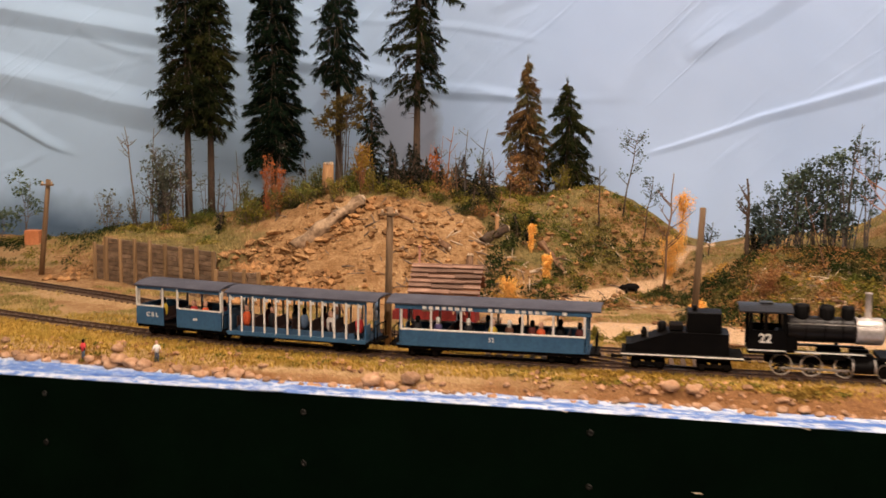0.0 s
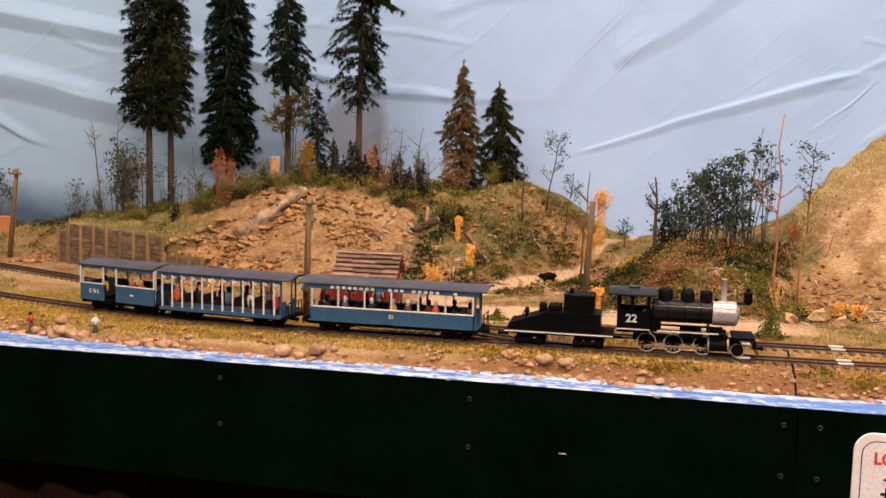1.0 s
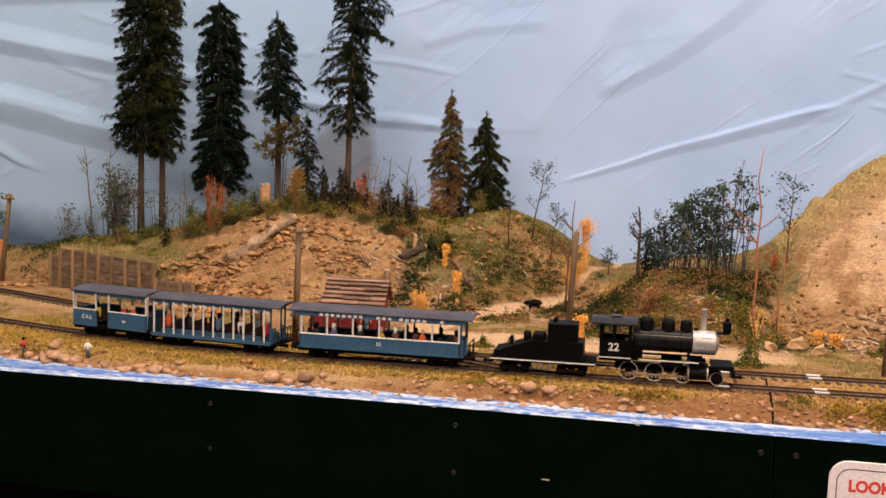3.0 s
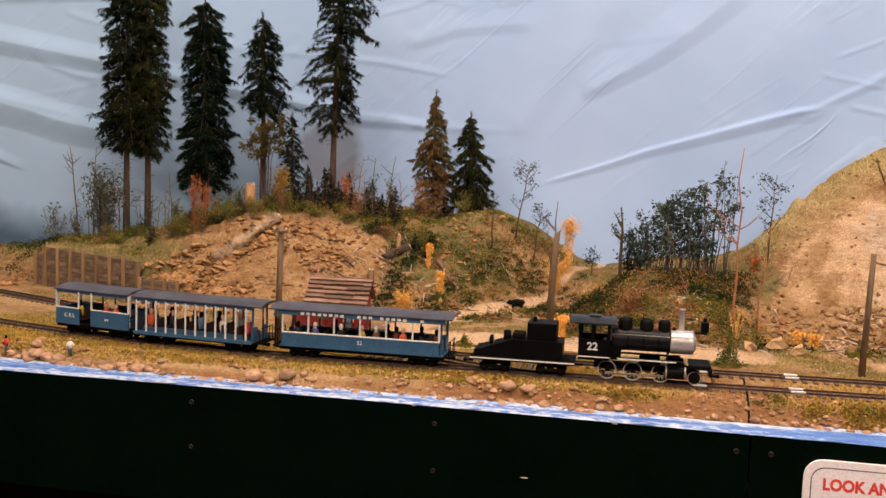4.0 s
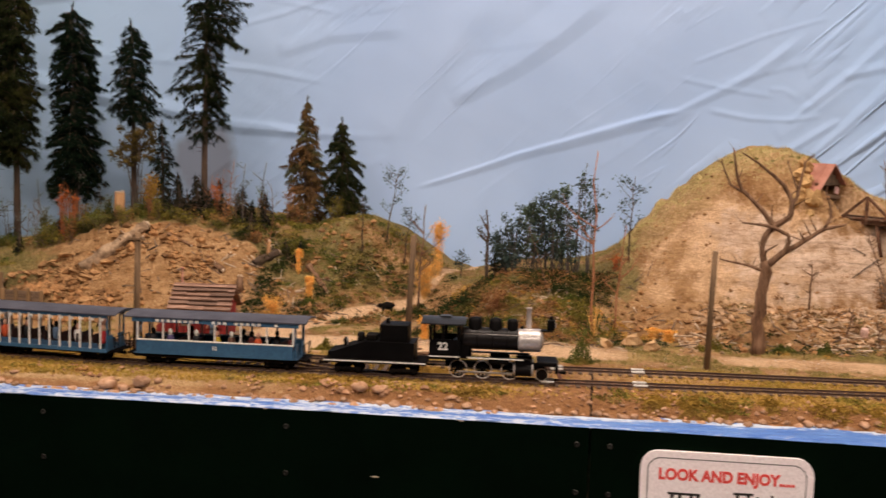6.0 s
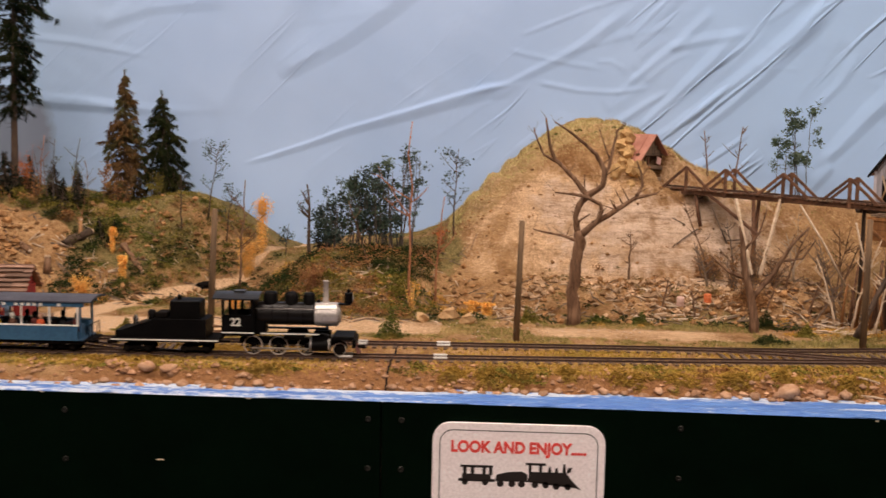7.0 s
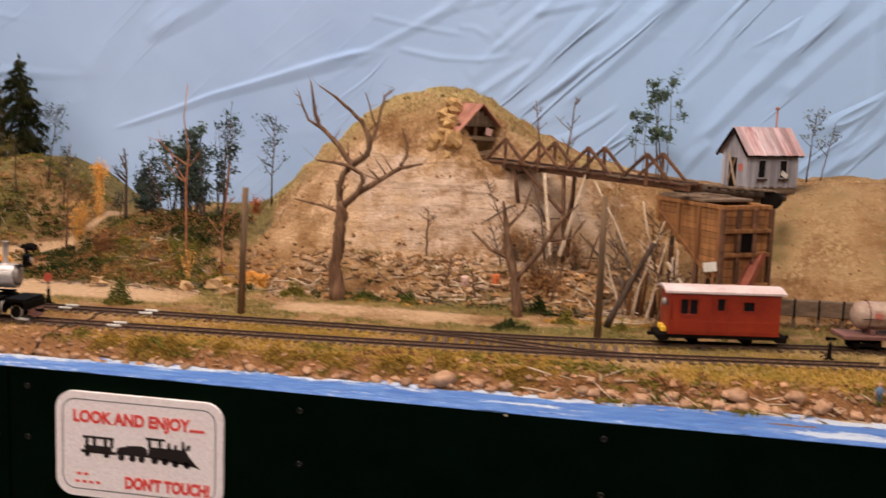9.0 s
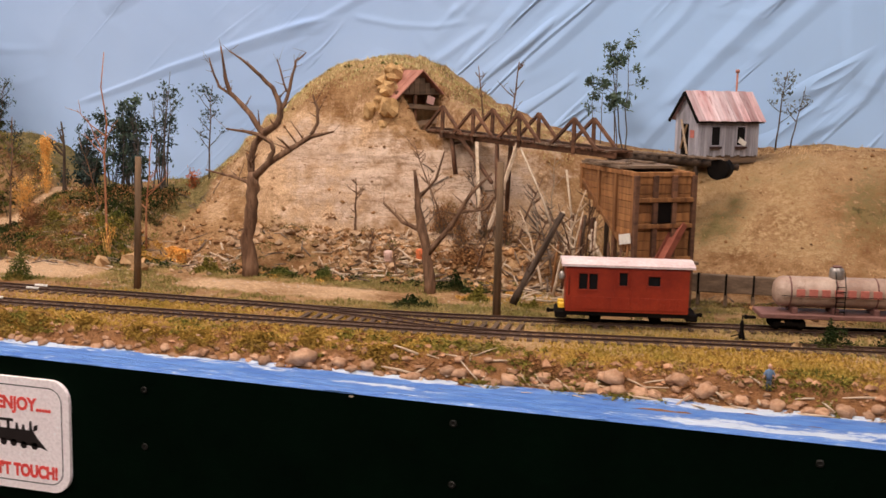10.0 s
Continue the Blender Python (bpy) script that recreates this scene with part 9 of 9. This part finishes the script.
# olive bushes along the edge of the hilltop
rnd_o = random.Random(79)
for k in range(40):
    x = rnd_o.uniform(-0.86, -0.20)
    if x < -0.64 and k % 3:
        continue
    front = float(np.interp(x, [-0.86, -0.62, -0.50, -0.36, -0.20], [0.60, 0.575, 0.572, 0.575, 0.58]))
    shrub(x, front + rnd_o.uniform(-0.006, 0.03), rnd_o.uniform(0.018, 0.044) * (0.42 if x < -0.64 else 0.5 if x > -0.42 else 0.9), rnd_o.uniform(0.012, 0.024), 12, 560, rnd_o.choice((LEAF_OLIVE, LEAF_OLIVE, LEAF_GREEN, LEAF_BROWN, LEAF_DARK)), "leafy olive bush at the edge of the hilltop", 500 + k, 0.0016, TWIG, 0.02, "shrub", "hilltop brush")
# small dark firs
for k, (x, y, h) in enumerate(((-0.375, 0.60, 0.034), (-0.395, 0.61, 0.042), (-0.355, 0.62, 0.040), (-0.415, 0.605, 0.030), (-0.300, 0.64, 0.034), (-0.285, 0.62, 0.046), (-0.262, 0.65, 0.030), (-0.375, 0.635, 0.045), (-0.408, 0.625, 0.052), (-0.388, 0.592, 0.040), (-0.366, 0.61, 0.050), (-0.345, 0.60, 0.036), (-0.335, 0.64, 0.046), (-0.318, 0.605, 0.032), (-0.270, 0.60, 0.038), (-0.250, 0.62, 0.044), (-0.425, 0.615, 0.034), (-0.665, 0.572, 0.026), (-0.605, 0.60, 0.036), (-0.182, 0.575, 0.028), (-0.20, 0.58, 0.022), (0.135, 0.62, 0.03), (0.15, 0.61, 0.025))):
    conifer(x, y, h * 1.35, 0.003, h * 0.36, NEEDLE_DEEP, 160 + k, "tiny dark green fir seedling on the hill", 7, 0.003, size=0.0052, trunk_r=0.0012, taper=1.5, whorl=0.005)

# beyond the road
sapling(0.012, 0.602, 0.178, "bare pale-brown forked tree beyond the road", 190, BARK_DEAD, 8, 0.012, r=0.0020)
sapling(-0.085, 0.62, 0.095, "thin dark bare tree on the knoll", 191, BARK, 4, 0.0, r=0.0014)
sapling(-0.052, 0.66, 0.125, "dark leafless shrub tree on the knoll", 192, BARK, 11, 0.02, leaves=240, leafmat=LEAF_TEAL, lsize=0.002)
sapling(-0.02, 0.65, 0.10, "dark leafless shrub tree on the knoll", 193, BARK, 9, 0.012, leaves=170, leafmat=LEAF_TEAL, lsize=0.002)
sapling(-0.276, 0.655, 0.112, "dark bare twig tree on the hill", 194, BARK, 5, 0.016, r=0.0012)
sapling(-0.225, 0.66, 0.065, "small dry-leaved tree on the hill", 195, BARK_DEAD, 8, 0.004, leaves=110, leafmat=LEAF_BROWN)
sapling(0.075, 0.66, 0.055, "small dark bush at the foot of the knoll", 196, BARK, 8, 0.006, leaves=170, leafmat=LEAF_TEAL, lsize=0.002)

# blue-green thicket on the mound
rnd_t = random.Random(88)
for k in range(17):
    x = 0.138 + 0.142 * (k + rnd_t.random() * 0.8) / 17
    h = float(np.interp(x, [0.13, 0.17, 0.20, 0.235, 0.265, 0.30], [0.085, 0.120, 0.140, 0.160, 0.178, 0.115])) * rnd_t.uniform(0.66, 1.06)
    leafy_tree(x, rnd_t.uniform(0.575, 0.635), h, rnd_t.uniform(0.020, 0.032), rnd_t.randint(3, 5), 34, LEAF_TEAL if rnd_t.random() < 0.8 else LEAF_RIDGE, "slender blue-green leafy tree in a thicket on the mound", 300 + k, 0.0036, "thicket trees", 0.20)
sapling(0.128, 0.582, 0.118, "dark broken snag beside the thicket", 197, BARK, 5, -0.004, "snag", 0.0034, leaves=30, leafmat=LEAF_TEAL)
sapling(0.297, 0.430, 0.272, "tall thin reddish dead tree on the bank", 198, TWIG_RED, 4, -0.004, r=0.0020)
sapling(0.330, 0.47, 0.160, "thin reddish dead tree on the bank", 199, TWIG_RED, 5, 0.010, r=0.0017)
sapling(0.350, 0.615, 0.140, "slim tree with sparse grey-blue leaves", 181, BARK, 11, 0.004, leaves=230, leafmat=LEAF_TEAL, lsize=0.0024)
sapling(0.225, 0.52, 0.10, "thin pale dead stick in the thicket", 182, BARK_DEAD, 3, -0.03)
shrub(0.150, 0.470, 0.042, 0.024, 18, 1000, LEAF_BROWN, "brown dried bush on the mound", 183, 0.0015, TWIG_RED, 0.05)
shrub(0.330, 0.60, 0.030, 0.016, 9, 200, RED_WEED, "small red-leaved bush on the mound", 184, 0.002, TWIG_RED, 0.05)
for k, (x, y, h, r, lm) in enumerate(((0.284, 0.262, 0.034, 0.017, LEAF_GREEN), (0.157, 0.064, 0.017, 0.021, LEAF_TUFT), (-0.058, 0.262, 0.012, 0.012, LEAF_OLIVE), (-0.022, 0.266, 0.013, 0.014, LEAF_OLIVE), (0.770, 0.288, 0.016, 0.020, LEAF_DARK), (0.790, 0.395, 0.018, 0.018, LEAF_DARK), (1.205, 0.235, 0.020, 0.026, LEAF_DARK), (1.27, 0.245, 0.017, 0.024, LEAF_DARK), (0.415, 0.062, 0.012, 0.020, LEAF_TUFT), (0.445, 0.066, 0.014, 0.018, LEAF_TUFT), (0.62, 0.075, 0.011, 0.018, LEAF_TUFT), (0.68, 0.078, 0.010, 0.018, LEAF_TUFT), (0.735, 0.085, 0.016, 0.010, LEAF_TUFT), (0.82, 0.085, 0.009, 0.016, LEAF_TUFT), (0.955, 0.085, 0.017, 0.015, LEAF_BROWN), (-0.03, 0.072, 0.008, 0.025, LEAF_TUFT), (0.03, 0.075, 0.007, 0.022, LEAF_TUFT), (0.83, 0.345, 0.018, 0.014, LEAF_OLIVE), (0.89, 0.33, 0.02, 0.012, LEAF_OLIVE), (0.46, 0.395, 0.016, 0.02, LEAF_OLIVE), (0.56, 0.40, 0.012, 0.02, LEAF_GREEN), (0.62, 0.405, 0.012, 0.018, LEAF_GREEN), (0.371, 0.066, 0.010, 0.016, LEAF_TUFT), (0.502, 0.076, 0.011, 0.016, LEAF_TUFT), (0.566, 0.072, 0.012, 0.018, LEAF_TUFT), (0.803, 0.078, 0.012, 0.014, LEAF_TUFT))):
    low_bush(x, y, h, r, lm, 400 + k)

rnd_m = random.Random(91)
for k in range(44):
    if k < 30:
        x, y = rnd_m.uniform(0.05, 0.325), rnd_m.uniform(0.385, 0.55)
    else:
        x, y = rnd_m.uniform(-0.22, -0.02), rnd_m.uniform(0.46, 0.62)
    if road_cover(np.array([x]), np.array([y]))[0] < 0.2:
        low_bush(x, y, rnd_m.uniform(0.008, 0.016), rnd_m.uniform(0.013, 0.028), rnd_m.choice((LEAF_DARK, LEAF_DARK, LEAF_OLIVE, LEAF_BROWN, LEAF_GREEN)), 600 + k, 800)


# ---- dead trees in front of the mine ----
def dead_tree(label, trunk, limbs, material=BARK_DEAD, seed=5):
    """Trunk and limbs as chains of places with their girths."""
    rnd = random.Random(seed)
    t = thing("dead_tree", label, "tree", "dead trees", trunk[0][:3])
    o = Vector(trunk[0][:3])
    def chain(rows):
        pts = [Vector(r[:3]) - o for r in rows]
        fine, rad = [], []
        for i in range(len(pts) - 1):
            for j in range(3):
                u = j / 3
                fine.append(pts[i].lerp(pts[i + 1], u) + Vector((rnd.uniform(-1, 1), rnd.uniform(-1, 1), 0)) * rows[i][3] * 0.35)
                rad.append(rows[i][3] * (1 - u) + rows[i + 1][3] * u)
        fine.append(pts[-1])
        rad.append(rows[-1][3])
        return fine, rad
    f, r = chain(trunk)
    part("trunk", gnarled(f, [q * 1.25 for q in r], rnd), material, t)
    for limb in limbs:
        f, r = chain(limb)
        ob = part("limb", gnarled(f, [q * 1.2 for q in r], rnd, 9), material, t)
        for _ in range(6):
            k = rnd.randint(1, len(f) - 1)
            d = Vector((rnd.uniform(-1, 1), rnd.uniform(-0.6, 0.6), rnd.uniform(0.1, 1))).normalized()
            part("twig", Geo().tube([f[k], f[k] + d * rnd.uniform(0.008, 0.030)], [r[k] * 0.5, r[k] * 0.15], 5, False), material, ob)


dead_tree("gnarled bare brown dead tree before the mine hill",
          [(0.523, 0.386, on_land(0.523, 0.386) - 0.003, 0.0074), (0.523, 0.387, 1.166, 0.0060), (0.526, 0.388, 1.203, 0.0054), (0.530, 0.388, 1.229, 0.0056), (0.528, 0.389, 1.248, 0.0050)],
          [[(0.528, 0.391, 1.246, 0.0036), (0.524, 0.393, 1.266, 0.0032), (0.530, 0.395, 1.284, 0.0034), (0.540, 0.396, 1.297, 0.0038), (0.560, 0.396, 1.311, 0.0032)],
           [(0.532, 0.386, 1.244, 0.0040), (0.550, 0.385, 1.260, 0.0032), (0.559, 0.384, 1.276, 0.0022), (0.556, 0.384, 1.287, 0.0020), (0.539, 0.385, 1.295, 0.0020), (0.519, 0.386, 1.299, 0.0016), (0.495, 0.386, 1.301, 0.0008)],
           [(0.548, 0.387, 1.259, 0.0034), (0.579, 0.389, 1.279, 0.0028), (0.606, 0.391, 1.296, 0.0022), (0.633, 0.394, 1.302, 0.0010)],
           [(0.605, 0.391, 1.298, 0.0018), (0.613, 0.393, 1.312, 0.0017), (0.611, 0.394, 1.330, 0.0013), (0.605, 0.396, 1.346, 0.0007)],
           [(0.558, 0.396, 1.310, 0.0032), (0.562, 0.397, 1.318, 0.0030), (0.559, 0.398, 1.339, 0.0026), (0.550, 0.398, 1.353, 0.0022), (0.534, 0.399, 1.367, 0.0018), (0.514, 0.400, 1.383, 0.0013), (0.492, 0.400, 1.396, 0.0007)],
           [(0.538, 0.396, 1.297, 0.0032), (0.533, 0.397, 1.305, 0.0030), (0.514, 0.398, 1.327, 0.0025), (0.494, 0.399, 1.345, 0.0021), (0.486, 0.400, 1.366, 0.0017), (0.480, 0.400, 1.402, 0.0008)],
           [(0.494, 0.399, 1.343, 0.0015), (0.478, 0.400, 1.352, 0.0013), (0.470, 0.400, 1.370, 0.0010), (0.464, 0.400, 1.388, 0.0005)],
           [(0.560, 0.397, 1.318, 0.0022), (0.567, 0.400, 1.336, 0.0019), (0.573, 0.404, 1.361, 0.0015), (0.578, 0.408, 1.386, 0.0011), (0.590, 0.410, 1.396, 0.0006)],
           [(0.568, 0.401, 1.348, 0.0011), (0.559, 0.404, 1.372, 0.0008), (0.553, 0.406, 1.388, 0.0004)],
           [(0.525, 0.386, 1.236, 0.0019), (0.503, 0.385, 1.243, 0.0014), (0.467, 0.384, 1.250, 0.0007)]])
dead_tree("smaller bare brown dead tree before the trestle",
          [(0.765, 0.365, on_land(0.765, 0.365) - 0.003, 0.0048), (0.763, 0.368, 1.160, 0.0042), (0.752, 0.370, 1.195, 0.0036), (0.748, 0.372, 1.230, 0.0026), (0.742, 0.374, 1.262, 0.0012)],
          [[(0.763, 0.368, 1.165, 0.0030), (0.790, 0.370, 1.200, 0.0024), (0.812, 0.372, 1.238, 0.0018), (0.835, 0.375, 1.262, 0.0009)],
           [(0.752, 0.370, 1.192, 0.0024), (0.730, 0.372, 1.200, 0.0018), (0.705, 0.374, 1.222, 0.0009)],
           [(0.800, 0.371, 1.216, 0.0016), (0.828, 0.375, 1.220, 0.0012), (0.845, 0.378, 1.245, 0.0006)],
           [(0.748, 0.372, 1.228, 0.0016), (0.768, 0.374, 1.252, 0.0012), (0.778, 0.376, 1.286, 0.0006)]])
for k, (x, y, h, ln) in enumerate(((0.615, 0.52, 0.075, 0.0), (0.655, 0.455, 0.05, 0.01), (0.70, 0.44, 0.045, -0.006), (0.86, 0.45, 0.085, 0.03), (0.89, 0.42, 0.10, -0.03), (0.925, 0.36, 0.11, 0.02), (0.95, 0.33, 0.12, -0.03), (0.905, 0.40, 0.13, 0.035), (0.84, 0.50, 0.09, 0.03), (0.935, 0.345, 0.075, 0.025))):
    sapling(x, y, h, "bare weathered branch standing in the rubble", 420 + k, WOOD_PALE if k in (4, 5, 7) else BARK_DEAD, 7, ln, r=0.0019)
sapling(0.79, 0.655, 0.115, "bare twisted tree behind the trestle", 440, BARK_DEAD, 9, 0.012, r=0.0019)
sapling(0.75, 0.66, 0.075, "bare twisted tree behind the trestle", 441, BARK_DEAD, 7, -0.008, r=0.0016)
leafy_tree(0.925, 0.775, 0.160, 0.034, 4, 95, LEAF_RIDGE, "slim tree with sparse green leaves on the ridge", 442, 0.0036)
leafy_tree(0.893, 0.775, 0.128, 0.020, 2, 30, LEAF_RIDGE, "thin tree with sparse green leaves on the ridge", 443, 0.0034)
sapling(1.145, 0.79, 0.115, "thin sparse-leaved tree behind the cabin", 444, BARK, 8, 0.010, r=0.0013, leaves=110, leafmat=LEAF_GREY, lsize=0.0026)
sapling(1.165, 0.78, 0.09, "thin sparse-leaved tree behind the cabin", 445, BARK, 6, 0.016, r=0.0011, leaves=60, leafmat=LEAF_GREY, lsize=0.0026)

rnd_d = random.Random(66)
for k in range(17):
    x, y = rnd_d.uniform(0.71, 0.95), rnd_d.uniform(0.43, 0.57)
    sapling(x, y, rnd_d.uniform(0.05, 0.13), "bare forked branch tangled before the trestle", 460 + k, rnd_d.choice((WOOD_PALE, BARK_DEAD, BARK_DEAD, TWIG)), 9, rnd_d.uniform(-0.05, 0.05), "bare_branch", rnd_d.uniform(0.0009, 0.0020))

for k, (x, y, h, r) in enumerate(((0.765, 0.50, 0.052, 0.026), (0.795, 0.515, 0.060, 0.030), (0.735, 0.52, 0.042, 0.024), (0.825, 0.505, 0.045, 0.024), (0.78, 0.475, 0.034, 0.026))):
    shrub(x, y, h, r, 22, 620, LEAF_BROWN, "dry brown brush heaped below the trestle", 540 + k, 0.0014, TWIG, 0.05, "shrub", "trestle brush")
shrub(-0.212, 0.705, 0.055, 0.030, 18, 900, LEAF_BROWN, "rusty leafy bush at the foot of a young fir", 546, 0.0018, TWIG, 0.05)
shrub(-0.150, 0.705, 0.045, 0.026, 16, 700, LEAF_OLIVE, "olive leafy bush at the foot of a young fir", 547, 0.0018, TWIG, 0.05)


def stakes():
    """Upright poles crowded below the ore bin's long side."""
    rnd = random.Random(58)
    t = thing("stake_crib", "row of rough upright poles crowded under the ore bin", "crib", "", (0.93, 0.37, on_land(0.93, 0.37)))
    for k in range(17):
        u = k / 16
        x, y = 0.990 - 0.085 * u + rnd.uniform(-0.006, 0.006), 0.335 + 0.095 * u + rnd.uniform(-0.010, 0.006)
        z = on_land(x, y)
        o = Vector((x - 0.93, y - 0.37, z - on_land(0.93, 0.37)))
        h = rnd.uniform(0.05, 0.10)
        tip = o + Vector((rnd.uniform(-0.010, 0.010), rnd.uniform(-0.006, 0.006), h))
        part("pole", Geo().tube([o + Vector((0, 0, -0.003)), o.lerp(tip, 0.5) + Vector((rnd.uniform(-1, 1) * 0.001, 0, 0)), tip], [rnd.uniform(0.0016, 0.0028), 0.0019, 0.0013], 7), rnd.choice((WOOD_PALE, WOOD_BROWN, WOOD_BIN, WOOD_BIN, BARK_DEAD, WOOD_POST, BARK)), t)


stakes()


# ---- small things ----
def drum(x, y, material, label, tilt=0.0):
    z = on_land(x, y)
    d = thing("oil_drum", label, "drum", "oil drums", (x, y, z))
    body = part("body", Geo().lathe([(0.0050, 0.0), (0.0054, 0.0005), (0.0054, 0.0150), (0.0050, 0.0155)], (0, 0, 0), "z", 16), material, d)
    for z1 in (0.005, 0.0105):
        part("hoop", Geo().lathe([(0.0057, z1 - 0.0004), (0.0057, z1 + 0.0004)], (0, 0, 0), "z", 16), material, body)
    d.matrix_world = d.matrix_world @ pose(0, 0, 0, tilt)


drum(0.722, 0.468, ORANGE_DRUM, "bright orange oil drum in the rubble")
drum(0.682, 0.462, paint("pale_pink_drum", (0.55, 0.36, 0.30), (0.62, 0.43, 0.36), 0.6), "faded pink oil drum leaning in the rubble", 12)

orange_box = tagged(part("orange_crate", Geo().box((0, 0, 0.012), (0.026, 0.02, 0.026), None, 0.05), paint("orange_brown_paint", (0.42, 0.14, 0.05), (0.5, 0.19, 0.08), 0.8)), "orange-brown box standing far behind the wall", "box")
orange_box.matrix_world = pose(-1.07, 0.70, on_land(-1.07, 0.70), 0, 0, 8)


def bear():
    """A plain black animal figure, one mesh."""
    g = Geo()
    rnd = random.Random(2)
    g.blob((0, 0, 0.0095), (0.0115, 0.0052, 0.0056), rnd, 0.06, 8, 12)
    g.blob((-0.0115, 0, 0.0095), (0.0046, 0.0036, 0.0036), rnd, 0.05, 6, 10)
    g.blob((-0.0158, 0, 0.0085), (0.0022, 0.0018, 0.0017), rnd, 0.05, 5, 8)
    for x in (-0.0065, 0.0070):
        for y in (-0.003, 0.003):
            g.tube([(x, y, 0.008), (x - 0.0005, y, 0.0)], [0.0023, 0.0018], 7)
    o = tagged(part("animal_figurine", g, BLACK_DULL), "small plain black animal figure on the road", "figurine")
    o.matrix_world = pose(-0.032, 0.575, on_land(-0.032, 0.575), 0, 0, 8)


bear()
for x, y, shirt, turn, label, hat in ((-0.226, 0.292, "blue", 5, "toy figure in dark clothes standing by the shed", "skin"), (-0.334, 0.300, "blue", -50, "toy figure in blue bending beside the shed", "dark"),
                                      (-0.514, 0.060, "white", 20, "toy figure in white shirt standing on the bank", "skin"), (-0.605, 0.064, "red", -30, "toy figure in red shirt on the bank", "dark"), (1.150, 0.092, "blue", 0, "toy figure in blue sitting at the shore", "skin"), (-0.372, 0.26, "brown", 0, "toy figure in brown beside the pole", "dark")):
    tall = 0.036
    o = figurine(x, y, on_land(x, y) - 0.0005, SHIRTS[shirt], turn, False, tall, HAIR[hat])
    s = 0.66 if y < 0.11 else 0.98
    o.scale = (s, s, s)
    tagged(o, label, "figurine", "standing toy figures")


# crack in the soil where the two sections meet
g = Geo()
for k in range(20):
    y0, y1 = 0.040 + 0.008 * k, 0.040 + 0.008 * (k + 1)
    w = 0.0011
    j = 0.0004 * math.sin(k * 2.1)
    j2 = 0.0004 * math.sin((k + 1) * 2.1)
    z0, z1 = on_land(0.2995, y0) + 0.0012, on_land(0.2995, y1) + 0.0012
    g.add([(0.2995 + j - w, y0, z0), (0.2995 + j + w, y0, z0), (0.2995 + j2 + w, y1, z1), (0.2995 + j2 - w, y1, z1), (0.2995 + j - w, y0, z0 - 0.003), (0.2995 + j + w, y0, z0 - 0.003), (0.2995 + j2 + w, y1, z1 - 0.003), (0.2995 + j2 - w, y1, z1 - 0.003)],
          [(0, 1, 2, 3), (4, 7, 6, 5), (0, 4, 5, 1), (1, 5, 6, 2), (2, 6, 7, 3), (3, 7, 4, 0)])
tagged(part("section_joint", g, BLACK_DULL), "dark joint where two layout sections meet", "joint", "", "structure")
